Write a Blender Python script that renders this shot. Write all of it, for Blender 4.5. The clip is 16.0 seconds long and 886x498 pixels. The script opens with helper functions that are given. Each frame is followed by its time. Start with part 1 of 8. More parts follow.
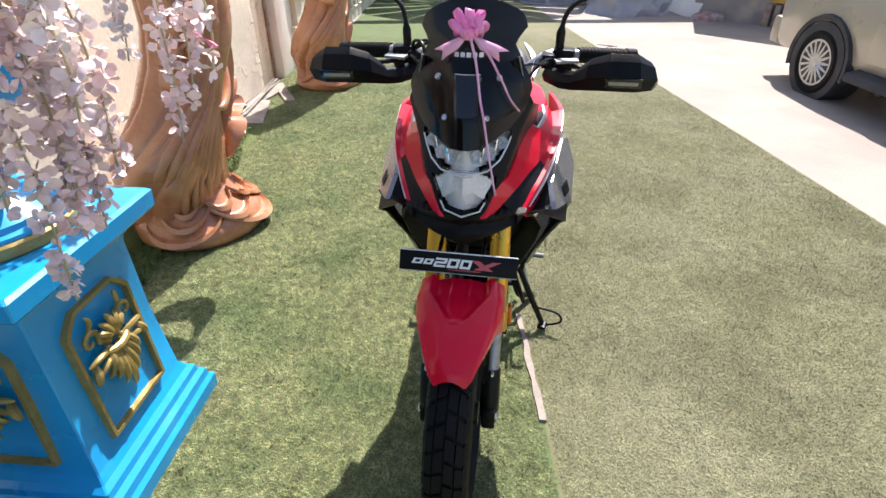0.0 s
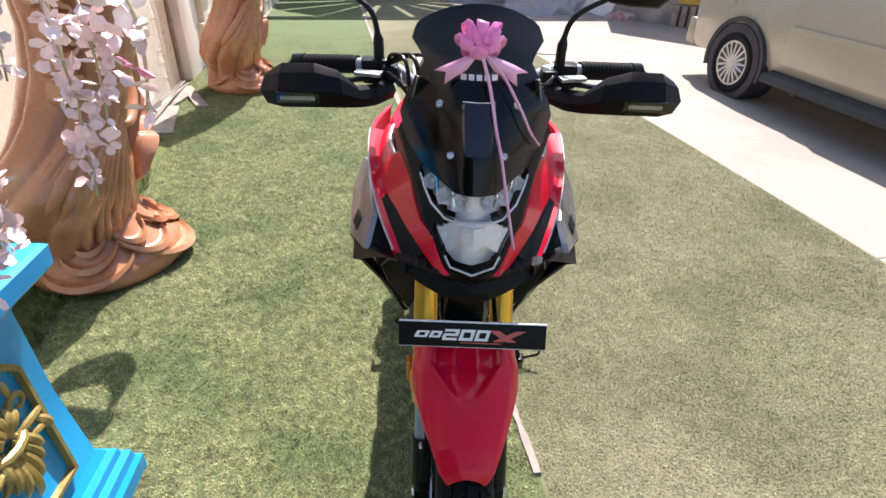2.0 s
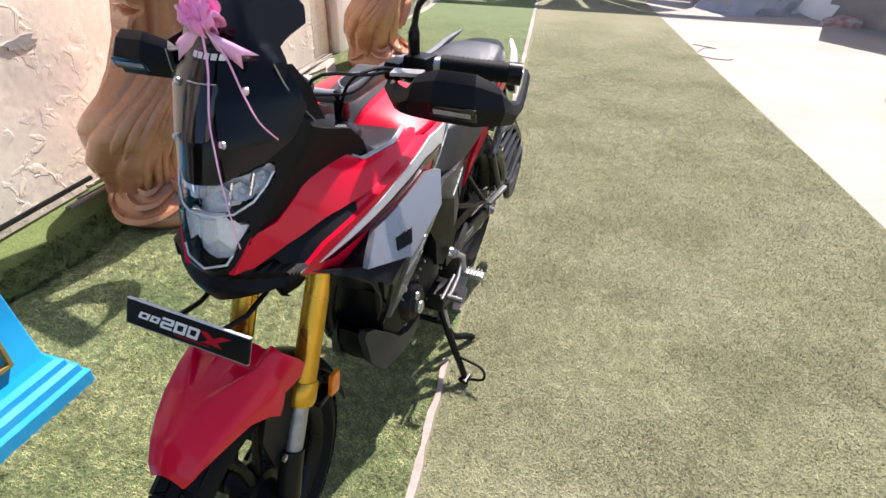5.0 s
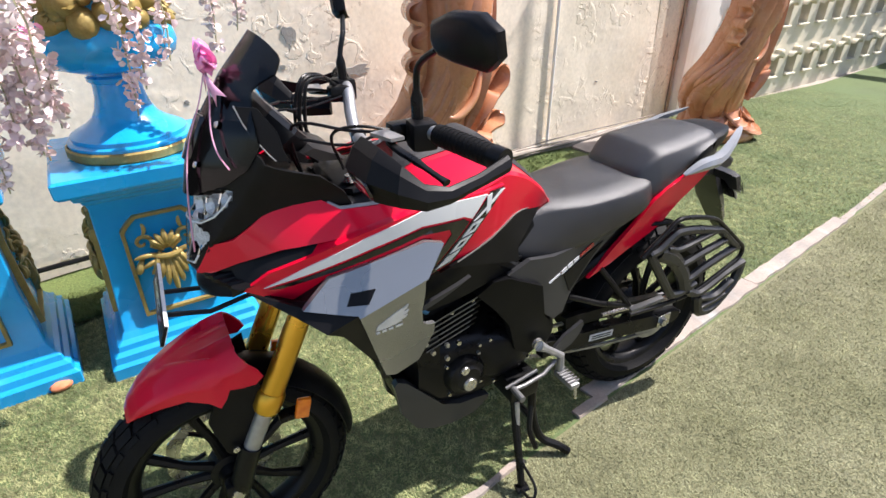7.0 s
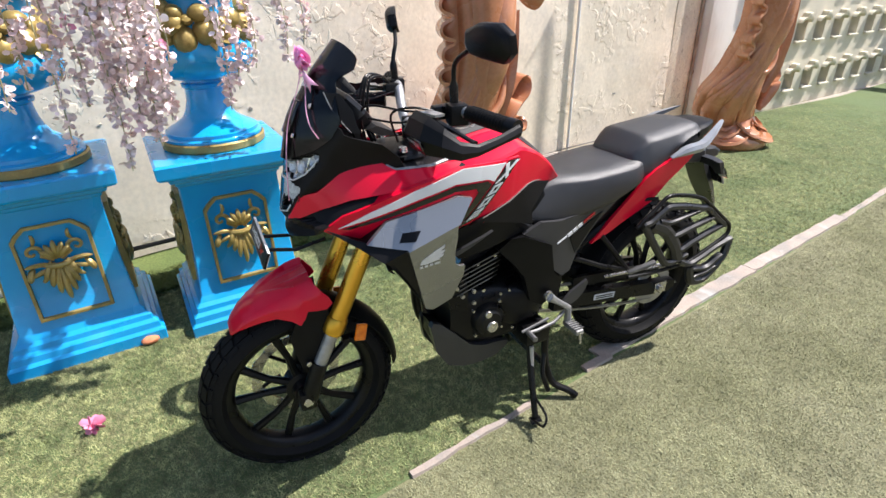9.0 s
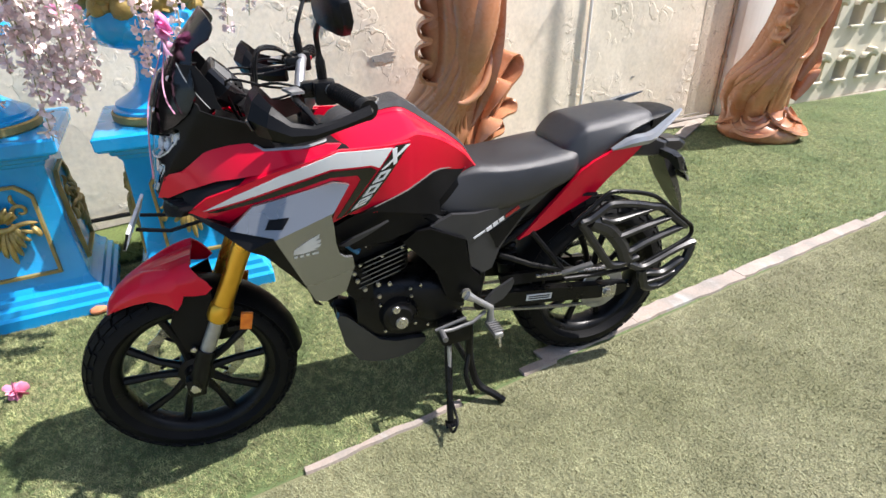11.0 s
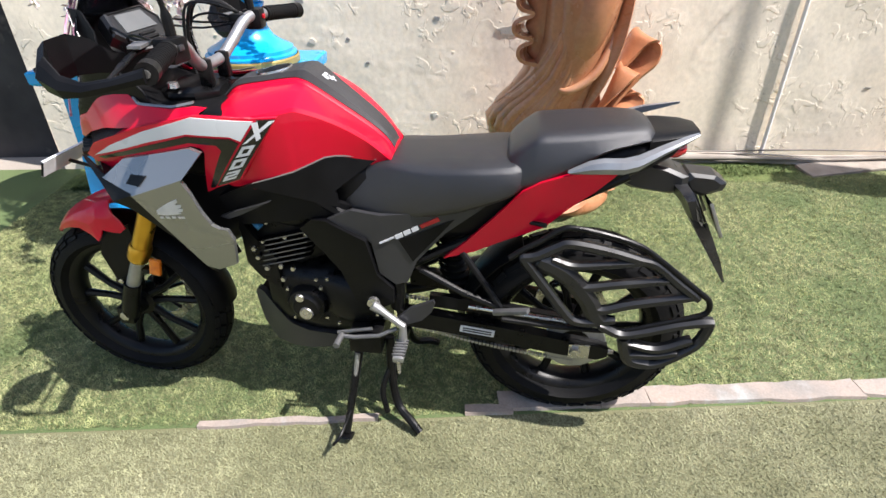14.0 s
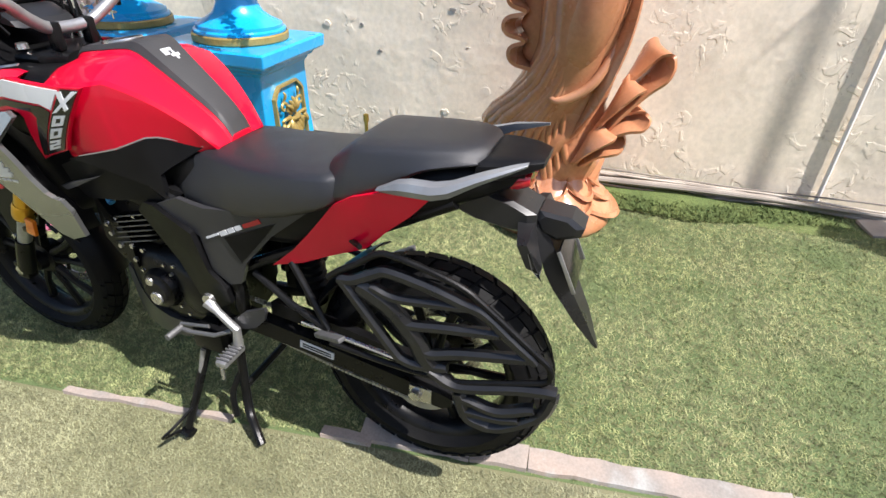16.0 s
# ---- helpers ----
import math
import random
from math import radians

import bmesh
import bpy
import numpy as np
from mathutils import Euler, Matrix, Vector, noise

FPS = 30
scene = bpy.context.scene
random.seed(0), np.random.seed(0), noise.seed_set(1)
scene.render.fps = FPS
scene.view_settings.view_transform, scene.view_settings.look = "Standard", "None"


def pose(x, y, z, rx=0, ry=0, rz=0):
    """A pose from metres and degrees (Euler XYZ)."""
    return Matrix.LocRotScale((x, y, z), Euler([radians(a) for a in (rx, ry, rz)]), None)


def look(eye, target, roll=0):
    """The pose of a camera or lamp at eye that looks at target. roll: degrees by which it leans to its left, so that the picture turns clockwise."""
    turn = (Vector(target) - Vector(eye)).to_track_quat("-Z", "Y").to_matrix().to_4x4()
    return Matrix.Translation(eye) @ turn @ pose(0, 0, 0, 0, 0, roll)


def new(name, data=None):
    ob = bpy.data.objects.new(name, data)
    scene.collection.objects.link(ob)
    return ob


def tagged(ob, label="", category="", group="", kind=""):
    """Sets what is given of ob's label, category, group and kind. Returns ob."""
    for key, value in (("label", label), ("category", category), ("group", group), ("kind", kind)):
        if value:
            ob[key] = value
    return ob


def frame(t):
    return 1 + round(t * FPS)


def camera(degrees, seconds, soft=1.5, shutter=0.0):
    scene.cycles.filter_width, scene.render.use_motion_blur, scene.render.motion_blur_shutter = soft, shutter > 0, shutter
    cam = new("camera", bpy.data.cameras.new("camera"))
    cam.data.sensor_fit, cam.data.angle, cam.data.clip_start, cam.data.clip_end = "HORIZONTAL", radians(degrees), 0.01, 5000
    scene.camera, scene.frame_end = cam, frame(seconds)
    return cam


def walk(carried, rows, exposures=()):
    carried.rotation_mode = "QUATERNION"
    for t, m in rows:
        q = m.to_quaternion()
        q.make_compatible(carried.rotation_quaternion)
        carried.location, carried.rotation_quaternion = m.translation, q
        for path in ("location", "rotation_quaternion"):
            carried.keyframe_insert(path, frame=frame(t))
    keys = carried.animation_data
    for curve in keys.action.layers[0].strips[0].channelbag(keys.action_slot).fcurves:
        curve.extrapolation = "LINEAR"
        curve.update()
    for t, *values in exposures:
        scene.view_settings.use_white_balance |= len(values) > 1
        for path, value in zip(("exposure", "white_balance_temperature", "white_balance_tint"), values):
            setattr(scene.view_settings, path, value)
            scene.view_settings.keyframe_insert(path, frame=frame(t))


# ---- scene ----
cam = camera(78.0, 16.0)
PATH = [
    (0, (0.645, 0.788, 1.42), (0.65, 2.492, 0.373), -0.4),
    (0.5, (0.578, 0.822, 1.4), (0.661, 2.513, 0.336), 0.8),
    (1, (0.563, 0.949, 1.398), (0.639, 2.652, 0.352), 0.6),
    (1.5, (0.55, 1.04, 1.386), (0.684, 2.738, 0.337), 1.2),
    (2, (0.5, 1.061, 1.405), (0.795, 2.733, 0.348), 1.9),
    (2.5, (0.448, 1.041, 1.391), (0.877, 2.669, 0.312), 2.4),
    (3, (0.528, 1.028, 1.394), (0.924, 2.663, 0.312), 1.5),
    (3.2, (0.582, 1.006, 1.4), (0.93, 2.65, 0.315), 1.1),
    (5.5, (1.367, 1.339, 1.378), (0.76, 2.896, 0.281), 1.6),
    (6, (1.486, 1.515, 1.337), (0.567, 2.955, 0.296), 1.9),
    (6.5, (1.593, 1.632, 1.378), (0.423, 2.891, 0.355), 1.4),
    (7, (1.734, 1.654, 1.401), (0.35, 2.724, 0.431), -0.3),
    (7.5, (1.814, 1.585, 1.42), (0.355, 2.607, 0.511), -2.2),
    (8, (1.886, 1.428, 1.417), (0.43, 2.459, 0.512), -2.1),
    (8.2, (1.911, 1.394, 1.422), (0.459, 2.427, 0.514), -1.8),
    (10.3, (2.153, 1.613, 1.409), (0.651, 2.55, 0.479), -0.6),
    (10.5, (2.133, 1.667, 1.407), (0.625, 2.582, 0.464), -0.7),
    (11, (2.153, 1.843, 1.384), (0.619, 2.685, 0.415), -0.8),
    (11.5, (2.235, 2.014, 1.381), (0.67, 2.766, 0.388), -0.9),
    (12, (2.225, 2.14, 1.366), (0.637, 2.803, 0.346), -1.0),
    (12.5, (2.16, 2.299, 1.365), (0.536, 2.842, 0.332), -1.1),
    (13, (2.194, 2.476, 1.363), (0.516, 2.841, 0.338), -1.4),
    (13.5, (2.224, 2.63, 1.356), (0.518, 2.807, 0.328), -1.6),
    (14, (2.146, 2.73, 1.338), (0.439, 2.779, 0.298), -0.4),
    (14.5, (2.05, 2.863, 1.334), (0.353, 2.788, 0.279), -0.7),
    (15, (2.048, 3.099, 1.324), (0.348, 2.915, 0.287), -0.4),
    (15.5, (2.04, 3.23, 1.326), (0.349, 2.976, 0.289), 0.1),
    (16, (1.925, 3.337, 1.306), (0.255, 3.04, 0.247), 2.4),
]
walk(cam, [(t, look(eye, target, roll)) for t, eye, target, roll in PATH], [(0, 0.91, 6480, 15), (3, 0.97, 6480, 18), (5.5, 0.95, 6460, 17), (8, 0.78, 6400, 13), (12.5, 0.84, 6360, 12), (16, 0.71, 6360, 12)])

# ---- light ----
SUN_WAY = Vector((-0.23, -0.62, -1.0)).normalized()
world = bpy.data.worlds.new("sky")
scene.world = world
world.use_nodes = True
sky = world.node_tree.nodes.new("ShaderNodeTexSky")
sky.sky_type, sky.sun_disc = "NISHITA", False
sky.sun_elevation, sky.sun_rotation = radians(56.5), radians(20)
sky.air_density, sky.dust_density, sky.ozone_density = 1.0, 1.6, 1.0
background = world.node_tree.nodes["Background"]
background.inputs["Strength"].default_value = 0.12
world.node_tree.links.new(sky.outputs[0], background.inputs[0])
sun_data = bpy.data.lights.new("sun", "SUN")
sun_data.energy, sun_data.angle, sun_data.color = 5.0, radians(0.6), (1.0, 0.95, 0.90)
sun = new("sun", sun_data)
sun.matrix_world = look((0, 0, 8), Vector((0, 0, 8)) + SUN_WAY)


# ---- materials ----
def material(name, colour, rough=0.5, metal=0.0, other=None, scale=12.0, fine=0.0, fine_scale=180.0, bump=0.0, bump_scale=90.0,
             coat=0.0, stretch=(1, 1, 1), spread=(0.35, 0.65), by_object=0.0, by_island=0.0, rough_var=0.08, stain=None, stain_scale=2.0, stain_at=(0.55, 0.7), spec=0.5):
    """A procedural surface: two colours mixed by a coarse noise, a fine grain, relief, and optional stains."""
    m = bpy.data.materials.new(name)
    m.use_nodes = True
    nodes, link = m.node_tree.nodes, m.node_tree.links.new
    bsdf = nodes["Principled BSDF"]
    place = nodes.new("ShaderNodeTexCoord")
    turn = nodes.new("ShaderNodeMapping")
    turn.inputs["Scale"].default_value = stretch
    link(place.outputs["Object"], turn.inputs["Vector"])

    def cloud(size, detail=4.0):
        n = nodes.new("ShaderNodeTexNoise")
        n.inputs["Scale"].default_value, n.inputs["Detail"].default_value = size, detail
        link(turn.outputs[0], n.inputs["Vector"])
        return n

    def ramp(socket, low, high, a=0.0, b=1.0):
        r = nodes.new("ShaderNodeMapRange")
        r.inputs["From Min"].default_value, r.inputs["From Max"].default_value = low, high
        r.inputs["To Min"].default_value, r.inputs["To Max"].default_value = a, b
        link(socket, r.inputs["Value"])
        return r.outputs[0]

    def blend(factor, a, b, kind="MIX"):
        x = nodes.new("ShaderNodeMix")
        x.data_type, x.blend_type = "RGBA", kind
        for value, slot in ((factor, 0), (a, 6), (b, 7)):
            if hasattr(value, "links"):
                link(value, x.inputs[slot])
            else:
                x.inputs[slot].default_value = value if slot == 0 else (*value, 1)
        return x.outputs[2]

    coarse = cloud(scale)
    other = other or tuple(c * 0.82 for c in colour)
    shade = blend(ramp(coarse.outputs["Fac"], *spread), colour, other)
    if stain:
        shade = blend(ramp(cloud(stain_scale, 6.0).outputs["Fac"], *stain_at), shade, stain)
    if fine:
        grain = cloud(fine_scale, 2.0)
        v = ramp(grain.outputs["Fac"], 0.3, 0.7, 1.0 - fine, 1.0 + fine)
        h = nodes.new("ShaderNodeHueSaturation")
        link(shade, h.inputs["Color"])
        link(v, h.inputs["Value"])
        shade = h.outputs[0]
    for amount, node, out in ((by_object, "ShaderNodeObjectInfo", "Random"), (by_island, "ShaderNodeNewGeometry", "Random Per Island")):
        if amount:
            info = nodes.new(node)
            h = nodes.new("ShaderNodeHueSaturation")
            link(shade, h.inputs["Color"])
            link(ramp(info.outputs[out], 0, 1, 1 - amount, 1 + amount), h.inputs["Value"])
            shade = h.outputs[0]
    link(shade, bsdf.inputs["Base Color"])
    link(ramp(coarse.outputs["Fac"], 0.3, 0.7, max(rough - rough_var, 0.02), min(rough + rough_var, 1.0)), bsdf.inputs["Roughness"])
    bsdf.inputs["Metallic"].default_value = metal
    bsdf.inputs["Specular IOR Level"].default_value = spec
    bsdf.inputs["Coat Weight"].default_value = coat
    bsdf.inputs["Coat Roughness"].default_value = 0.035
    if bump:
        b = nodes.new("ShaderNodeBump")
        b.inputs["Strength"].default_value, b.inputs["Distance"].default_value = min(bump, 1.0), 0.004
        link(cloud(bump_scale, 5.0).outputs["Fac"], b.inputs["Height"])
        link(b.outputs[0], bsdf.inputs["Normal"])
    return m


RED = material("red_paint", (0.70, 0.003, 0.034), 0.36, coat=0.5, spec=0.12, scale=3, other=(0.60, 0.003, 0.022), rough_var=0.04)
WHITE = material("white_paint", (0.78, 0.80, 0.80), 0.3, coat=0.4, scale=5, other=(0.72, 0.74, 0.75))
SILVER = material("silver_paint", (0.30, 0.305, 0.305), 0.28, 0.70, scale=2, other=(0.285, 0.29, 0.285), fine=0.05, fine_scale=900, coat=0.2)
GREY_PAINT = material("dark_grey_paint", (0.042, 0.042, 0.045), 0.36, 0.3, scale=8, other=(0.052, 0.052, 0.055), fine=0.05, fine_scale=800)
BLACK_GLOSS = material("black_gloss", (0.005, 0.005, 0.006), 0.16, coat=0.4, scale=6)
BLACK = material("black_plastic", (0.0045, 0.0045, 0.005), 0.38, scale=14, spec=0.15, other=(0.007, 0.007, 0.0075), fine=0.12, fine_scale=500, bump=0.12, bump_scale=700)
BLACK_METAL = material("black_metal", (0.004, 0.004, 0.0045), 0.32, 0.0, spec=0.20, scale=20, other=(0.008, 0.008, 0.008), bump=0.1, bump_scale=400)
RUBBER = material("rubber", (0.006, 0.006, 0.0065), 0.6, spec=0.12, scale=10, other=(0.010, 0.0098, 0.0095), fine=0.15, fine_scale=400, bump=0.2, bump_scale=300)
SEAT = material("seat_vinyl", (0.009, 0.009, 0.010), 0.40, spec=0.85, scale=7, other=(0.013, 0.013, 0.015), fine=0.15, fine_scale=700, bump=0.35, bump_scale=650)
GOLD = material("gold_anodised", (0.72, 0.42, 0.05), 0.28, 0.85, scale=10, other=(0.66, 0.37, 0.04))
STEEL = material("bright_metal", (0.62, 0.61, 0.59), 0.26, 0.9, scale=30, other=(0.5, 0.49, 0.47), fine=0.08, fine_scale=300)
ALLOY = material("cast_alloy", (0.42, 0.42, 0.42), 0.42, 0.75, scale=30, other=(0.33, 0.33, 0.33), bump=0.15, bump_scale=300)
CAST = material("dull_cast_alloy", (0.20, 0.20, 0.20), 0.48, 0.6, scale=30, other=(0.14, 0.14, 0.14), bump=0.15, bump_scale=300)
LAMP_SILVER = material("lamp_body_silver", (0.86, 0.87, 0.88), 0.24, 0.15, scale=40, other=(0.78, 0.79, 0.80), coat=0.3)
RAIL = material("satin_silver_rail", (0.34, 0.35, 0.36), 0.36, 0.5, scale=20, other=(0.28, 0.285, 0.29))
SLAT = material("moulded_black_plastic", (0.013, 0.013, 0.014), 0.34, scale=14, spec=0.5, other=(0.016, 0.016, 0.0165), fine=0.1, fine_scale=500)
ORANGE = material("amber_reflector", (0.85, 0.22, 0.01), 0.2, scale=60, other=(0.7, 0.15, 0.01), coat=0.5)
CHROME = material("mirror_chrome", (0.82, 0.82, 0.82), 0.06, 1.0, scale=8, rough_var=0.03)
MIRROR = material("mirror_glass", (0.9, 0.9, 0.9), 0.02, 1.0, scale=8, rough_var=0.01)
PINK = material("pink_ribbon", (0.95, 0.20, 0.56), 0.30, scale=16, other=(0.92, 0.36, 0.60), coat=0.2)
PINK_PALE = material("pale_pink_ribbon", (0.90, 0.42, 0.62), 0.34, scale=16, other=(0.92, 0.52, 0.70), coat=0.15)
TAIL_RED = material("red_lens", (0.5, 0.01, 0.02), 0.12, scale=60, coat=0.6)
DECAL = material("decal_silver", (0.7, 0.71, 0.72), 0.35, scale=30, coat=0.3)
STRIP = material("matt_grey_strip", (0.030, 0.029, 0.029), 0.55, scale=9, other=(0.038, 0.037, 0.037), fine=0.1, fine_scale=500, bump=0.15, bump_scale=600)
SCREEN_GREY = material("display_glass", (0.13, 0.135, 0.135), 0.40, scale=10)


def glass(name, colour, rough, weight=1.0, ior=1.45):
    m = bpy.data.materials.new(name)
    m.use_nodes = True
    b = m.node_tree.nodes["Principled BSDF"]
    b.inputs["Base Color"].default_value = (*colour, 1)
    b.inputs["Roughness"].default_value = rough
    b.inputs["Transmission Weight"].default_value = weight
    b.inputs["IOR"].default_value = ior
    return m


SMOKE = glass("smoked_screen", (0.014, 0.016, 0.020), 0.14, ior=1.36)
LENS = glass("lamp_lens", (0.98, 0.99, 0.99), 0.02, ior=1.12)

TURF_LEFT = material("turf_green", (0.092, 0.134, 0.046), 0.9, other=(0.112, 0.15, 0.058), scale=2.2, fine=0.16, fine_scale=260, bump=0.4, bump_scale=300,
                     stain=(0.080, 0.104, 0.040), stain_scale=3.2, stain_at=(0.52, 0.76))
TURF_RIGHT = material("turf_faded", (0.180, 0.172, 0.094), 0.92, other=(0.155, 0.155, 0.078), scale=1.7, fine=0.12, fine_scale=260, bump=0.35, bump_scale=300,
                      stain=(0.140, 0.142, 0.072), stain_scale=3.2, stain_at=(0.54, 0.78))
PILE_LEFT = material("turf_pile_green", (0.252, 0.270, 0.112), 0.75, other=(0.300, 0.302, 0.148), scale=2.2, by_island=0.45, fine=0.45, fine_scale=26, stain=(0.105, 0.145, 0.050), stain_scale=2.6, stain_at=(0.48, 0.70))
PILE_RIGHT = material("turf_pile_faded", (0.320, 0.318, 0.188), 0.78, other=(0.284, 0.290, 0.160), scale=1.7, by_island=0.26, fine=0.20, fine_scale=18, stain=(0.200, 0.204, 0.108), stain_scale=2.0, stain_at=(0.47, 0.64))


def lets_light_through(m, share):
    """Thin plastic blades glow a little when lit from behind."""
    nodes, link = m.node_tree.nodes, m.node_tree.links.new
    bsdf, out = nodes["Principled BSDF"], nodes["Material Output"]
    glow, mix = nodes.new("ShaderNodeBsdfTranslucent"), nodes.new("ShaderNodeMixShader")
    link(bsdf.inputs["Base Color"].links[0].from_socket, glow.inputs["Color"])
    mix.inputs[0].default_value = share
    link(bsdf.outputs[0], mix.inputs[1])
    link(glow.outputs[0], mix.inputs[2])
    link(mix.outputs[0], out.inputs["Surface"])


lets_light_through(PILE_LEFT, 0.16)
lets_light_through(PILE_RIGHT, 0.16)
CONCRETE = material("pale_concrete", (0.375, 0.325, 0.275), 0.88, other=(0.325, 0.285, 0.245), scale=1.3, fine=0.06, fine_scale=90, bump=0.3, bump_scale=40,
                    stain=(0.27, 0.245, 0.215), stain_scale=0.9, stain_at=(0.55, 0.78))
PAVER = material("pinkish_kerb_concrete", (0.37, 0.300, 0.252), 0.9, other=(0.27, 0.245, 0.22), scale=7, fine=0.10, fine_scale=150, bump=0.5, bump_scale=60, by_object=0.07,
                 stain=(0.38, 0.38, 0.36), stain_scale=9, stain_at=(0.56, 0.7))
PLASTER = material("old_plaster", (0.90, 0.80, 0.645), 0.9, other=(0.82, 0.725, 0.575), scale=2.6, fine=0.07, fine_scale=38, bump=0.22, bump_scale=36,
                   stain=(0.62, 0.57, 0.49), stain_scale=1.7, stain_at=(0.56, 0.76))


def peeling(m, size, height, gone):
    """Old paint that comes off in ragged islands: raised rims, small bare flecks."""
    nodes, link = m.node_tree.nodes, m.node_tree.links.new
    bsdf = nodes["Principled BSDF"]
    place = nodes.new("ShaderNodeTexCoord")

    def spots(scale, detail, warp, low, high):
        n, r = nodes.new("ShaderNodeTexNoise"), nodes.new("ShaderNodeMapRange")
        n.inputs["Scale"].default_value, n.inputs["Detail"].default_value, n.inputs["Distortion"].default_value = scale, detail, warp
        r.inputs["From Min"].default_value, r.inputs["From Max"].default_value = low, high
        link(place.outputs["Object"], n.inputs["Vector"])
        link(n.outputs["Fac"], r.inputs["Value"])
        return r.outputs[0]

    def times(a, b):
        x = nodes.new("ShaderNodeMath")
        x.operation = "MULTIPLY"
        link(a, x.inputs[0])
        link(b, x.inputs[1])
        return x.outputs[0]

    where = spots(2.3, 2.0, 0.0, 0.45, 0.60)
    loose = times(spots(size, 9.0, 0.7, 0.52, 0.575), where)
    old = [k for k in m.node_tree.links if k.to_socket == bsdf.inputs["Normal"]][0].from_node
    b = nodes.new("ShaderNodeBump")
    b.inputs["Strength"].default_value, b.inputs["Distance"].default_value = 1.0, height
    link(loose, b.inputs["Height"])
    link(b.outputs[0], old.inputs["Normal"])
    mix = nodes.new("ShaderNodeMix")
    mix.data_type = "RGBA"
    link([k for k in m.node_tree.links if k.to_socket == bsdf.inputs["Base Color"]][0].from_socket, mix.inputs[6])
    mix.inputs[7].default_value = (*gone, 1)
    link(times(spots(size * 3.1, 5.0, 0.8, 0.60, 0.66), where), mix.inputs[0])
    link(mix.outputs[2], bsdf.inputs["Base Color"])


peeling(PLASTER, 11.0, 0.0045, (0.60, 0.50, 0.38))
PLASTER_CHIP = material("bare_plaster_patch", (0.36, 0.34, 0.31), 0.95, other=(0.28, 0.27, 0.25), scale=14, bump=0.6, bump_scale=60)
PLASTER_FLAKE = material("flaking_paint", (0.86, 0.79, 0.67), 0.88, other=(0.80, 0.73, 0.62), scale=9, bump=0.3, bump_scale=50)
PILASTER = material("white_washed_plaster", (0.86, 0.84, 0.80), 0.85, other=(0.81, 0.78, 0.73), scale=3, bump=0.3, bump_scale=30, stain=(0.48, 0.42, 0.35), stain_scale=2, stain_at=(0.6, 0.8), stretch=(1, 1, 0.3))
CREAM = material("cream_balustrade", (0.76, 0.70, 0.55), 0.85, other=(0.68, 0.62, 0.49), scale=4, bump=0.3, bump_scale=40, stain=(0.42, 0.38, 0.30), stain_scale=4, stain_at=(0.6, 0.75))
BROWN_PIPE = material("rusty_pipe", (0.30, 0.20, 0.14), 0.8, other=(0.42, 0.34, 0.27), scale=12, bump=0.3, bump_scale=80)
CABLE = material("dusty_cable", (0.30, 0.26, 0.22), 0.8, other=(0.40, 0.36, 0.31), scale=6, by_object=0.35)
RUBBLE = material("debris_board", (0.38, 0.33, 0.28), 0.95, other=(0.27, 0.235, 0.20), scale=8, bump=0.5, bump_scale=40)
BLUE = material("blue_gloss_paint", (0.008, 0.36, 0.74), 0.28, other=(0.006, 0.31, 0.67), scale=4, coat=0.35, bump=0.08, bump_scale=25, stain=(0.03, 0.36, 0.68), stain_scale=7, stain_at=(0.58, 0.72))
GILT = material("dull_gold_paint", (0.40, 0.29, 0.09), 0.42, 0.35, other=(0.30, 0.22, 0.07), scale=14, fine=0.12, fine_scale=120, bump=0.3, bump_scale=80)
STATUE = material("terracotta_gloss", (0.53, 0.235, 0.118), 0.26, other=(0.42, 0.170, 0.078), scale=5, fine=0.06, fine_scale=60, coat=0.45, bump=0.1, bump_scale=30, stain=(0.56, 0.30, 0.165), stain_scale=4, stain_at=(0.55, 0.75))
PETAL = material("pale_pink_petal", (0.86, 0.64, 0.62), 0.7, other=(0.88, 0.78, 0.75), scale=9, by_island=0.18)
PETAL_PINK = material("deep_pink_petal", (0.76, 0.20, 0.36), 0.7, other=(0.80, 0.38, 0.48), scale=9, by_island=0.2)
STEM = material("flower_stem", (0.45, 0.42, 0.24), 0.7, scale=20)
LEAF = material("green_leaf", (0.28, 0.40, 0.05), 0.6, scale=20)
CAR_PAINT = material("beige_silver_car_paint", (0.46, 0.42, 0.33), 0.34, 0.25, other=(0.43, 0.39, 0.31), scale=2, coat=0.4)
CAR_DARK = material("dark_bumper_plastic", (0.035, 0.037, 0.042), 0.6, scale=8, fine=0.1)
CAR_GLASS = material("dark_car_glass", (0.02, 0.024, 0.026), 0.06, scale=5)
LAMP_GREY = material("grey_lamp_lens", (0.22, 0.225, 0.23), 0.15, scale=40, other=(0.35, 0.35, 0.35), coat=0.6)
RIM = material("painted_alloy_rim", (0.68, 0.66, 0.60), 0.4, 0.5, scale=20)
YELLOW = material("ochre_paint", (0.62, 0.40, 0.07), 0.7, other=(0.55, 0.34, 0.05), scale=5)
GREY_WALL = material("grey_boundary_wall", (0.36, 0.33, 0.30), 0.92, other=(0.28, 0.26, 0.25), scale=1.5, bump=0.4, bump_scale=20, stain=(0.46, 0.40, 0.34), stain_scale=2)
TARP = material("grey_tarpaulin", (0.34, 0.35, 0.39), 0.7, other=(0.44, 0.44, 0.47), scale=4, bump=0.3, bump_scale=30)


